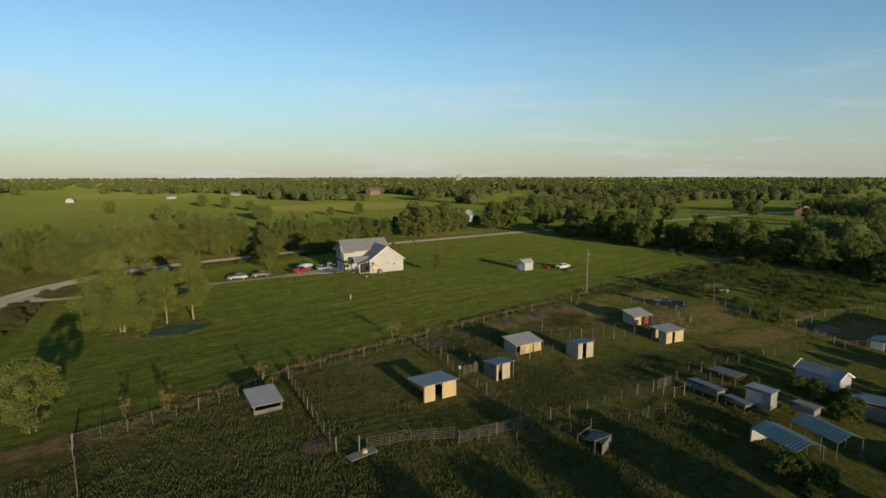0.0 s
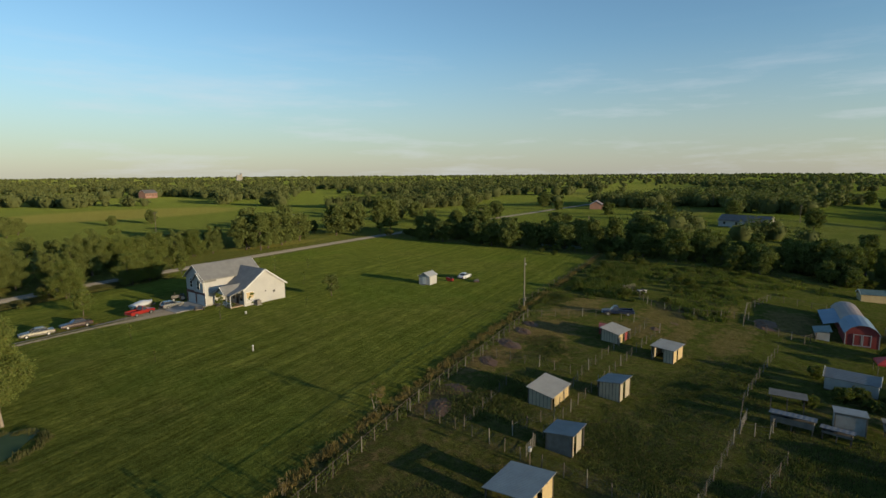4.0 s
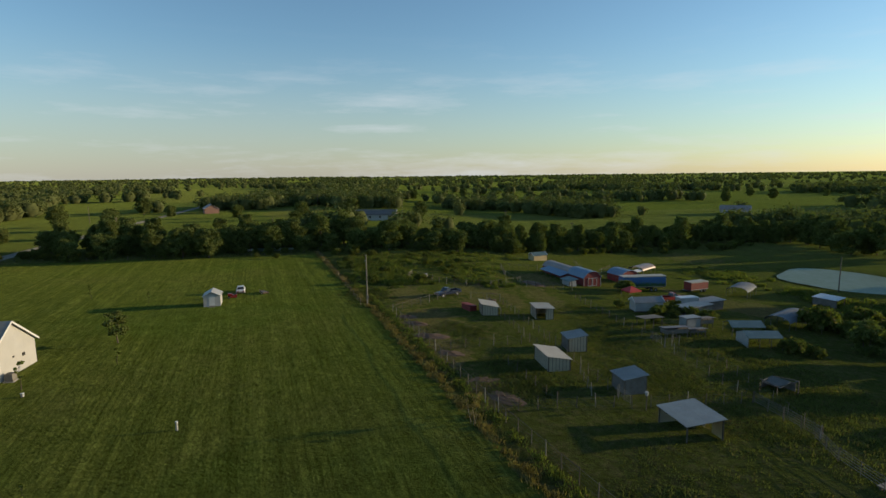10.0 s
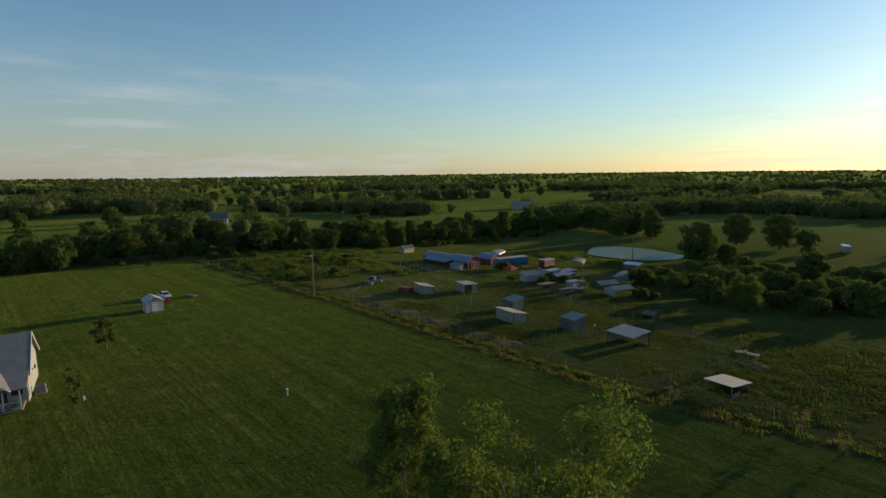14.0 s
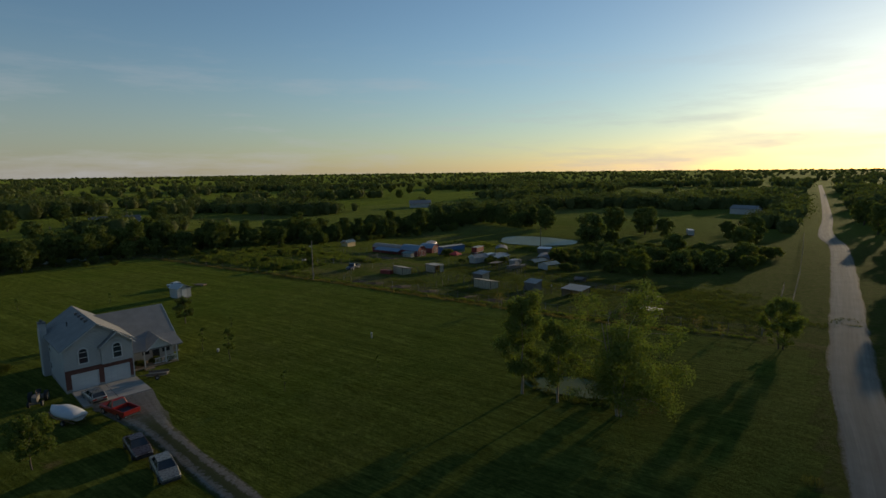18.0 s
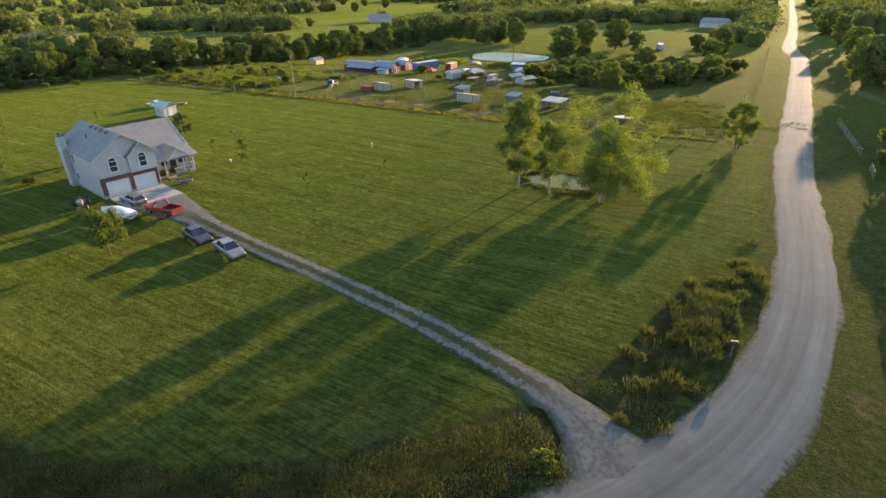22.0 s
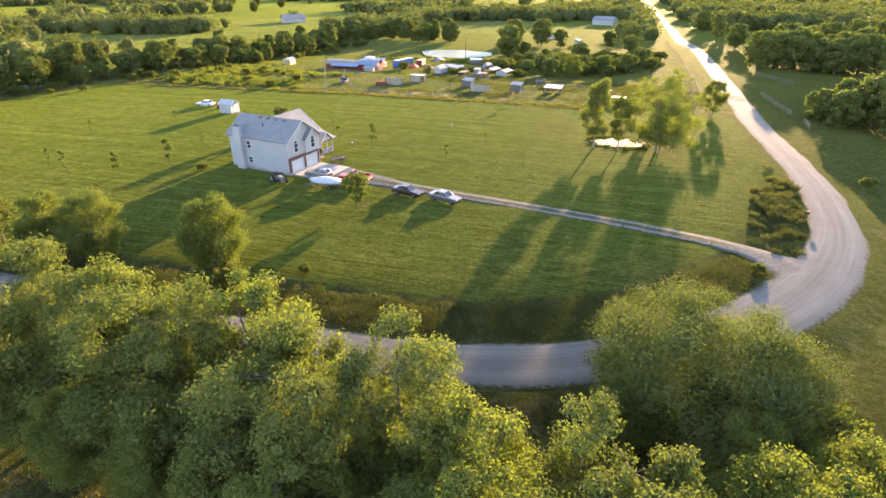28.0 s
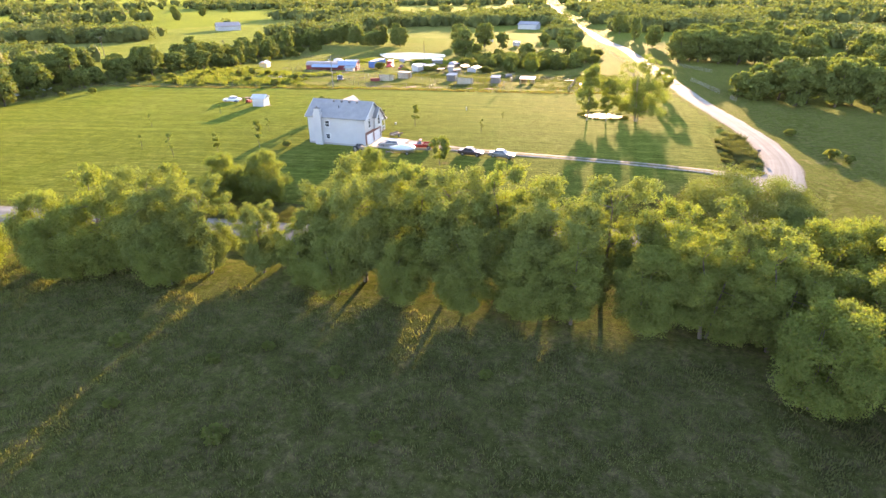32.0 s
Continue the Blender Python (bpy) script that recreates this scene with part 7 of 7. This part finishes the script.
# trees south of the pens, whose shade falls across them
for x, y, k, s in ((77, -36, "mid1", 1.2), (72, -44, "mid4", 0.8), (93, -86, "mid1", 1.1), (78, -88, "mid1", 1.15), (66, -82, "mid2", 0.9), (52, -4, "mid4", 1.1), (45, 2, "mid2", 0.95), (40, -8, "mid1", 0.8), (50, -20, "mid2", 0.75), (34.5, 13.5, "big4", 1.15), (43, 13, "mid4", 1.1), (52, 11, "mid4", 0.9), (26, 6, "mid2", 0.95), (18, 4, "mid4", 1.15), 
                   (57, -28, "mid4", 1.0), (30, -14, "mid2", 0.8), (34, -32, "mid4", 1.0), (45, -38, "mid4", 1.0), (24, -4, "mid4", 0.8), (18, -22, "mid2", 0.9), (62, -14, "mid4", 0.7), (26, -52, "mid2", 0.9), (60, 6, "mid4", 0.55),
                   (31, -78, "mid1", 1.0), (44, -95, "mid2", 0.8)):
    if clear_of_road(x, y, 6.5):
        s = s * 0.72 if y > -34 else s
        plant(T[k], x, y, spin(), s, "broad-leaved tree in the thicket south of the pens", "thicket")
# west of the road
for x, y, k, s in ((-30, -17, "mid1", 1.1), (-37, -14, "mid2", 1.1), (-44, -12, "mid1", 1.0), (-51, -16, "mid1", 1.1), (-25, -27, "mid2", 1.1), (-45, 72, "mid2", 1.0), (-37, 66, "mid4", 1.0), (-60, 66, "mid3", 0.9), (-33, 61, "mid4", 0.85), (-43, 63, "mid1", 1.0), (-49, 67, "mid3", 0.9), (-39, 57, "mid4", 1.1), (-55, 70, "mid1", 1.05), (-48, 58, "mid2", 1.0), (-58, 60, "mid1", 1.0), (-63, 74, "mid2", 1.1), (-70, 66, "mid1", 1.1), (-22, -14, "mid1", 1.1), (-27, -20, "mid3", 0.9), (-34, -26, "mid1", 1.15), (-40, -22, "mid2", 1.2), (-46, -20, "mid1", 1.1), (-30, -34, "mid1", 1.2), (-52, -30, "mid3", 1.0), (-44, -44, "mid1", 1.2), (-60, -24, "mid2", 1.1), (-68, -10, "mid1", 1.1), (-74, -40, "mid1", 1.2), (-84, -60, "mid2", 1.1), (-70, -92, "mid1", 1.1), (-56, -70, "mid3", 1.0), (-90, -20, "mid1", 1.1), (-80, 20, "mid1", 1.0), (-66, 34, "mid2", 1.0), (-55, 5, "mid3", 0.8), (-30, -20, "mid1", 0.8), (-24, -50, "mid2", 0.9),
                   (-14, -75, "mid1", 0.9), (-5, -110, "mid3", 0.9), (-40, -60, "mid1", 1.0), (-62, -30, "mid2", 1.0), (4, -150, "mid1", 1.0), (30, -165, "mid4", 0.9), (48, -190, "mid1", 0.9), (-80, 80, "mid1", 1.0), (-85, 160, "mid2", 1.0), (-66, 185, "mid1", 0.9),
                   (-48, 205, "mid3", 0.8), (-30, 232, "mid1", 0.8), (-60, 230, "mid1", 0.9)):
    if clear_of_road(x, y, 10):
        plant(T[k], x, y, spin(), s, "broad-leaved tree beyond the road", "trees beyond the road")
# north of the road, far side of the strip of pasture
for k in range(46):
    x = -130 + k * 6.2 + R.uniform(-3, 3)
    y = 214 + 10 * math.sin(k * 0.9) + R.uniform(-5, 5) + (30 if -24 < x < 60 else 0) + (18 if x > 60 else 0)
    if place_ok(x, y) and not (-40 < x < 62 and y < 246):
        plant(T[R.choice(mids)], x, y, spin(), R.uniform(0.45, 0.7), "broad-leaved tree in the hedgerow north of the road", "hedgerow")
for x, y, s in ((100, 208, 1.05), (103, 211, 1.1), (102, 202, 1.0), (107, 205, 1.15), (115, 208, 1.15), (121, 214, 1.1), (127, 213, 1.0), (149, 216, 1.2), (157, 214, 1.25), (171, 211, 1.2), (179, 212, 1.1)):
    plant(T[R.choice(["mid3", "mid1"])], x, y, spin(), s, "tall tree by the far road", "trees by the far road")


def far_wood(name, label, spots, leaves, size, seed):
    """A distant wood: hundreds of crowns in one mesh."""
    r = np.random.RandomState(seed)
    vs, fs, n = [], [], 0
    for x, y, h, w in spots:
        c = [(r.uniform(-0.36, 0.36) * w, r.uniform(-0.36, 0.36) * w, h * r.uniform(0.34, 0.66)) for _ in range(5)]
        v, f = leaf_cloud(r, c, [w * r.uniform(0.26, 0.40) for _ in range(5)], leaves, size * h / 11, 0.3, 0.8)
        core = np.array([(0.34 * w * a, 0.34 * w * b, h * z) for z, q in ((0.05, 0.7), (0.35, 1.15), (0.66, 0.75)) for a, b in ((q, 0), (0, q), (-q, 0), (0, -q))] )
        cf = np.array([(i * 4 + k, i * 4 + (k + 1) % 4, i * 4 + 4 + (k + 1) % 4, i * 4 + 4 + k) for i in range(2) for k in range(4)])
        off = np.array([x, y, hz(x, y) - 0.2])
        vs += [v + off, core + off]
        fs += [f + n, cf + n + len(v)]
        n += len(v) + len(core)
    me = arrays_mesh(name, np.concatenate(vs), np.concatenate(fs), "leaffar")
    return tagged(new(name, me), label, "woods", kind="stuff")


def woodland(x, y):
    """Where the distant woods and hedgerows stand, as a share from 0 to 1."""
    v = noise.noise(Vector((x * 0.0042, y * 0.0042, 3.1))) + 0.5 * noise.noise(Vector((x * 0.011, y * 0.011, 7.7)))
    edge = min(abs((x * 0.94 + y * 0.34) % 260 - 130), abs((y * 0.94 - x * 0.34) % 330 - 165))
    return max(v + 0.10, 0.5 if edge < 13 else -1)


def open_field(x, y):
    """Fields that stay clear of trees."""
    for cx, cy, rx, ry in ((80, 325, 185, 95), (300, 175, 92, 120), (265, 640, 46, 70), (-60, 690, 170, 190), (0, 520, 150, 150), (150, 440, 115, 92), (-230, 420, 130, 120), (240, 590, 60, 70), (322, 400, 62, 58), (590, 232, 120, 48), (357, 268, 40, 24), (360, 130, 66, 30),
                           (250, 190, 24, 14), (284, 72, 44, 24), (420, 40, 80, 22), (740, 0, 200, 62), (560, -345, 160, 110), (690, -210, 120, 60), (330, -150, 36, 22), (900, 300, 160, 60)) + \
            ((133, -135, 40, 44), (85, -190, 40, 82), (120, -110, 70, 30), (150, -190, 50, 60), (230, 20, 34, 26), (250, -60, 60, 40), (-140, 60, 60, 90), (-180, -220, 90, 80), (260, -420, 120, 60), (960, -520, 200, 120), (-420, 150, 120, 160), (1100, 60, 160, 90)):
        if ((x - cx) / rx) ** 2 + ((y - cy) / ry) ** 2 < 1:
            return True
    return False


def scatter(rmin, rmax, count, hgt, seed):
    r = random.Random(seed)
    out, tries = [], 0
    while len(out) < count and tries < count * 30:
        tries += 1
        d = math.sqrt(r.uniform(rmin ** 2, rmax ** 2))
        a = r.uniform(0, 6.283)
        x, y = 40 + d * math.cos(a), 100 + d * math.sin(a)
        if -40 < x < 215 and -110 < y < 265:
            continue
        if not place_ok(x, y) or open_field(x, y):
            continue
        if woodland(x, y) > r.uniform(0.08, 0.20) or r.random() < 0.008:
            h = r.uniform(*hgt)
            out.append((x, y, h, h * r.uniform(0.8, 1.25)))
    return out


far_wood("woods", "mixed broad-leaved woods and hedgerows across the middle distance", scatter(150, 420, 1500, (8, 15), 1), 300, 0.62, 1)
far_wood("woods", "distant broad-leaved woods between the fields", scatter(420, 1000, 4300, (9, 16), 2), 90, 1.15, 2)
far_wood("woods", "far belt of woods towards the horizon", scatter(1000, 2300, 6500, (8, 13), 3), 30, 2.2, 3)
far_wood("woods", "line of woods on the horizon", scatter(2300, 4500, 6500, (9, 13), 4), 20, 3.4, 4)


# ---- far buildings ----
def far_house(x, y, turn, l, w, he, hr, wall, roof, label, wins=4, name="farmhouse", category="house"):
    t = thing(name, x, y, turn, label, category)
    part("wall", Solid().box(-l / 2, l / 2, -w / 2, w / 2, -0.3, he), wall, t)
    part("gable", Solid().gable(-l / 2 + 0.02, l / 2 - 0.02, -w / 2 + 0.02, w / 2 - 0.02, he, hr), wall, t)
    roof_pair(t, "roof", "x", -l / 2 - 0.4, l / 2 + 0.4, -w / 2, w / 2, he, hr, 0.4, 0.2, roof)
    for k in range(wins):
        px = -l / 2 + (k + 0.5) * l / wins
        for s in (-1, 1):
            wi = part("window", Solid().box(px - 0.5, px + 0.5, s * (w / 2 + 0.02) - 0.02, s * (w / 2 + 0.02) + 0.02, he * 0.4, he * 0.8), "glass", t)
            part("frame", Solid().box(px - 0.6, px + 0.6, s * (w / 2 + 0.03) - 0.02, s * (w / 2 + 0.03) + 0.02, he * 0.36, he * 0.4), "trim", wi)
    return t


far_house(277, 690, 20, 17, 10, 6.0, 9.5, "brickfar", "roofdark", "large tan brick house with a dark roof beyond the fields")
far_house(284, 78, 78, 22, 9, 3.2, 5.6, "siding", "roofdark", "long low white house beyond the tree belt")
far_house(160, 262, 25, 12, 9, 3.4, 6.2, "siding", "whitebox", "white metal barn among trees beyond the road", 0, "metal_barn", "barn")
far_house(372, 188, 20, 14, 9, 3.2, 5.8, "brickfar", "brownroof", "red-roofed house among the far trees")
far_house(314, -165, 50, 18, 10, 3.4, 6.0, "whitebox", "brownroof", "dull brown-roofed barn in the far pasture", 0, "metal_barn", "barn")
far_house(76, -236, -12, 16, 9, 3.6, 5.6, "siding", "tin", "long pale barn far down the road", 0, "metal_barn", "barn")
far_house(420, 330, 40, 14, 9, 3.2, 5.8, "siding", "roofdark", "white farmhouse far off among trees")
far_house(30, 690, 10, 10, 7, 2.6, 4.6, "siding", "tin", "white farmhouse far off in the fields")
far_house(-60, 640, 80, 9, 7, 2.6, 4.6, "siding", "tin", "white farm building far off in the fields", 3)
far_house(110, 760, 30, 10, 7, 2.6, 4.6, "siding", "tin", "white farmhouse far off in the fields")
box_trailer(61.0, -98.0, 30, 6.0, 2.3, 2.7, "whitebox", "tarpwhite", "white camping trailer parked in the south pasture", 0.6)
box_trailer(81.5, -116.0, -20, 5.2, 2.2, 2.6, "whitebox", "tarpwhite", "white camping trailer parked in the south pasture", 0.6)
silo = thing("grain_elevator", 1290, 2150, 30, "pale concrete grain elevator on the horizon", "silo")
for k in range(4):
    part("bin", Solid().tube((k * 14 - 21, 0, 0), (k * 9 - 13, 0, 24 if k < 3 else 30), 4.4, n=14), "concrete", silo)
pond("far_pond", 172, 119, 4.5, 9, 0, "water", hz(172, 119) + 0.12, "narrow pond glinting behind the tree belt", 6)


# ---- weeds and tall grass ----
def sward(name, label, spots, leaves, size, mat, seed, lean=0.5):
    """Upright blades and leaves in tufts; spots: x, y, spread, height."""
    r = np.random.RandomState(seed)
    sp = np.array(spots)
    pick = r.randint(0, len(sp), leaves)
    s = sp[pick]
    a, q = r.uniform(0, 6.283, leaves), np.sqrt(r.uniform(0, 1, leaves))
    x, y = s[:, 0] + s[:, 2] * q * np.cos(a), s[:, 1] + s[:, 2] * q * np.sin(a)
    z = height(x, y) - 0.05
    h = s[:, 3] * r.uniform(0.35, 1.15, leaves) * (1 - 0.25 * q)
    ang = r.uniform(0, 6.283, leaves)
    tip = np.stack([np.cos(a) * lean * h * r.uniform(0.1, 1, leaves), np.sin(a) * lean * h * r.uniform(0.1, 1, leaves), h], -1)
    side = np.stack([np.cos(ang), np.sin(ang), 0 * ang], -1) * (size * r.uniform(0.6, 1.3, leaves))[:, None]
    base = np.stack([x, y, z], -1)
    v = np.stack([base - side * 0.25, base + side * 0.25, base + tip * 0.6 + side * 0.5, base + tip], 1)
    v2 = np.stack([base + tip * 0.6 - side * 0.5], 1)
    allv = np.concatenate([v[:, :2], v[:, 2:3], v[:, 3:4], v2], 1).reshape(-1, 3)
    k = np.arange(leaves) * 5
    quads_ = np.concatenate([np.stack([k, k + 1, k + 2, k + 4], -1), np.stack([k + 4, k + 2, k + 3, k + 3], -1)[:, :4]])
    quads_ = quads_[: leaves]
    tris = np.stack([k + 4, k + 2, k + 3], -1)
    me = bpy.data.meshes.new(name)
    me.from_pydata(allv.tolist(), [], quads_.tolist() + tris.tolist())
    me.materials.append(M[mat])
    return tagged(new(name, me), label, "weeds", kind="stuff")


G_ = np.random.RandomState(9)


def strip(x0, x1, n, off, wob, spread, h):
    xs = G_.uniform(x0, x1, n)
    return [(x, float(fence_y(np.float64(x))) + off + G_.normal() * wob, spread * G_.uniform(0.5, 1.4), h * G_.uniform(0.5, 1.3)) for x in xs]


def patch(cx, cy, rx, ry, n, spread, h):
    return [(cx + rx * G_.normal() * 0.5, cy + ry * G_.normal() * 0.5, spread * G_.uniform(0.5, 1.5), h * G_.uniform(0.5, 1.4)) for _ in range(n)]


sward("dry_weeds", "golden dry weeds along the boundary of the lawn", strip(2, 165, 520, 2.6, 0.35, 0.55, 0.5), 12000, 0.09, "straw", 1)
sward("weeds", "green weeds along the boundary ditch", strip(-8, 120, 380, 0.5, 0.4, 0.6, 0.42), 9000, 0.10, "weed", 2)
pen_spots = sum((patch(*p) for p in ((24, 62, 9, 5, 50, 0.9, 0.35), (8, 56, 14, 9, 130, 0.9, 0.7), (2, 48, 14, 8, 100, 0.9, 0.8), (44, 68, 7, 3.5, 90, 0.8, 0.8), (44, 50, 7, 6, 110, 0.9, 0.6), (60, 50, 9, 7, 90, 0.9, 0.5), (66, 72, 7, 3, 40, 0.8, 0.5), (30, 48, 6, 4, 60, 0.9, 0.5),
                                     (34, 36, 14, 9, 120, 1.0, 0.8), (12, 38, 14, 9, 120, 1.0, 0.9), (50, 34, 8, 6, 70, 1.0, 0.7), (72, 46, 10, 4, 60, 0.8, 0.5), (94, 86, 8, 4, 60, 1.0, 0.8))), [])
pen_spots = [(x + G_.normal() * 1.2, y + G_.normal() * 1.2, q * 0.8, h * 0.75) for x, y, q, h in pen_spots for _ in range(3)]
pen_spots = [(x, y, q * 1.5, h * 0.6) for x, y, q, h in pen_spots]
sward("weeds", "tangled green weeds in the pens", pen_spots, 150000, 0.085, "penweed", 3)
brush = sum((patch(*p) for p in ((112, 80, 12, 6, 130, 1.3, 1.0), (135, 84, 16, 8, 150, 1.4, 1.0), (128, 62, 18, 10, 120, 1.3, 0.8), (150, 60, 10, 18, 100, 1.3, 0.9), (104, 58, 5, 4, 50, 1.0, 1.0), (86, -16, 14, 6, 80, 1.2, 1.1), (120, -12, 12, 8, 80, 1.3, 1.0))), [])
sward("brush", "rank weeds and brush on the waste ground by the track", brush, 70000, 0.13, "weed", 4)
verge = []
for p in road_line:
    if 139 < p.y and p.x < 62:
        for _ in range(40):
            a = G_.uniform(0, 1)
            d = Vector((p.x - 10, p.y - 120, 0)).normalized() * -1
            u = G_.uniform(-1.7, 1.7)
            verge.append((p.x + d.x * (4.0 + 5.2 * a) - d.y * u, p.y + d.y * (4.0 + 5.2 * a) + d.x * u, 1.1, 0.26 * G_.uniform(0.3, 1.7)))
verge = [v for v in verge if min((v[0] - q.x) ** 2 + (v[1] - q.y) ** 2 for q in drive_line) > 12]
sward("verge_weeds", "dense yellowish-green weeds in the roadside ditch", verge, 190000, 0.038, "tallgrass", 5, 0.7)
sward("verge_weeds", "dry seed heads among the ditch weeds", verge[::3], 7000, 0.04, "straw", 6, 0.3)
bend = [(max(-25.6, -23.7 + 0.9 * G_.normal()) - 0.35 * math.sin((y - 105) * 0.25), y, 0.9, 0.42 * G_.uniform(0.3, 1.6)) for y in 123.5 + 6.5 * G_.normal(size=120)]
sward("verge_weeds", "tangled leafy weeds in the ditch inside the road's bend", bend, 22000, 0.05, "tallgrass", 8, 0.35)
tall = [(-23.5 - 0.03 * (y - 124) + 1.1 * G_.normal(), y, 0.55, 0.9 * G_.uniform(0.3, 1.5)) for y in 124 + 5.2 * G_.normal(size=130)]
sward("tall_weeds", "pale wispy weeds standing in the ditch inside the road's bend", tall, 36000, 0.045, "tallgrass", 12, 0.6)
meadow = [(G_.uniform(-36, 66), G_.uniform(197, 240), 1.1, 0.42 * G_.uniform(0.4, 1.5)) for _ in range(2600)]
sward("meadow_grass", "rough meadow grass and weeds north of the tree row", meadow, 110000, 0.075, "meadowgrass", 7)
for x, y, s in ((40.7, 209.5, 0.6), (25.0, 216.5, 0.62), (31, 209, 0.45), (20, 207.5, 0.45), (35, 216, 0.4), (27.5, 206, 0.42), (14, 213, 0.35), (45, 218, 0.5), (8, 204, 0.4)):
    plant(T["bush"], x, y, spin(), s, "leafy clump of tall weeds in the meadow", "clumps in the meadow", "weed_clump", category="bush")
for x, y, s in ((-35.9, 107.8, 0.8), (-39.3, 123.6, 0.9), (-41.5, 126, 0.7), (-20.6, 145.2, 0.55), (24.0, 167.6, 0.5), (5.6, 166.6, 0.4)):
    plant(T["bush"], x, y, spin(), s, "brushy green bush in the roadside ditch", "ditch bushes", "bush", category="bush")
for k in range(34):
    x, y = R.uniform(103, 160), R.uniform(58, 97)
    if y < float(fence_y(np.float64(x))) - 1:
        plant(T["bush"], x, y, spin(), R.uniform(0.5, 1.15), "low green bush on the waste ground", "bushes on the waste ground", "bush", category="bush")
for x, y, s, k in ((33.6, 76.4, 0.9, "bare"), (11.6, 69.6, 0.7, "bare"), (0.6, 65.4, 0.8, "bare"), (-3.5, 66.2, 0.6, "bare"), (17.5, 71.4, 0.5, "bare"), (78.5, 38.0, 0.8, "bush"), (72, 33.5, 0.9, "bush"), (76, 27.5, 1.0, "bush"), (83, 29.0, 0.8, "bush"), (93.6, 29.0, 1.5, "bush"),
                   (64.5, 5.0, 1.2, "bush"), (60.5, 20.5, 0.8, "bush"), (49.0, 133.4, 0.55, "bush"), (49.4, 135.4, 0.5, "bush"), (48.7, 131.6, 0.5, "bush"), (150.8, 112.5, 0.8, "bush"), (154.8, 119.1, 0.7, "bush"), (69.6, 32.0, 0.7, "bush"), (61.5, 148.6, 0.6, "bush")):
    plant(T[k], x, y, spin(), s, "leafless scrubby bush by the fence" if k == "bare" else "rounded green shrub near the sheds or house", "", "bush", category="bush")
for k in range(60):
    t_ = k / 59
    plant(T["bush"], 163 + 4 * math.sin(k) + 22 * max(0, t_ - 0.6) + R.uniform(-2, 2), 196 - 262 * t_, spin(), R.uniform(0.8, 1.7), "undergrowth bush at the foot of the tree belt", "undergrowth", "bush", category="bush")

for k in range(46):
    x, y = R.uniform(10, 66), R.uniform(-40, 12)
    if clear_of_road(x, y, 6):
        plant(T["bush"], x, y, spin(), R.uniform(1.3, 2.3), "tall bush in the thicket south of the pens", "thicket bushes", "bush", category="bush")
for k in range(15):
    plant(T["mid4" if k % 2 else "mid2"], 16 + k * 3.6 + R.uniform(-1.5, 1.5), -13 + R.uniform(-4, 4), spin(), R.uniform(0.45, 0.65), "broad-leaved tree in the thicket south of the pens", "thicket")

# dense undergrowth at the foot of the roadside row
for k in range(9):
    x = -26 + k * 2.6 + R.uniform(-0.8, 0.8)
    plant(T["bush"], x, 190.5 + max(0, x - 24) * 0.27 + R.uniform(-3.2, 3.4), spin(), R.uniform(0.9, 1.7), "leafy undergrowth at the foot of the roadside trees", "row undergrowth", "bush", category="bush")
# vines and brush round the carports and hutches
for x, y, s in ((50.6, 25.0, 1.2), (52.0, 23.0, 1.0), (49.6, 22.0, 0.9), (70.6, 35.0, 0.9), (66.0, 38.0, 0.7), (66.6, 27.6, 1.1), (70.0, 28.6, 1.0), (72.8, 30.0, 0.9)):
    plant(T["bush"], x, y, spin(), s, "tangled vines and brush among the sheds", "brush among the sheds", "bush", category="bush")

rim_spots = [(3.2 + (5.5 + G_.normal() * 0.35) * math.cos(a), 99.9 + (4.1 + G_.normal() * 0.35) * math.sin(a), 0.5, 0.5 * G_.uniform(0.4, 1.3)) for a in G_.uniform(0, 6.283, 90)]
sward("reeds", "rushes and long grass round the small pond", rim_spots, 5000, 0.07, "tallgrass", 11, 0.3)
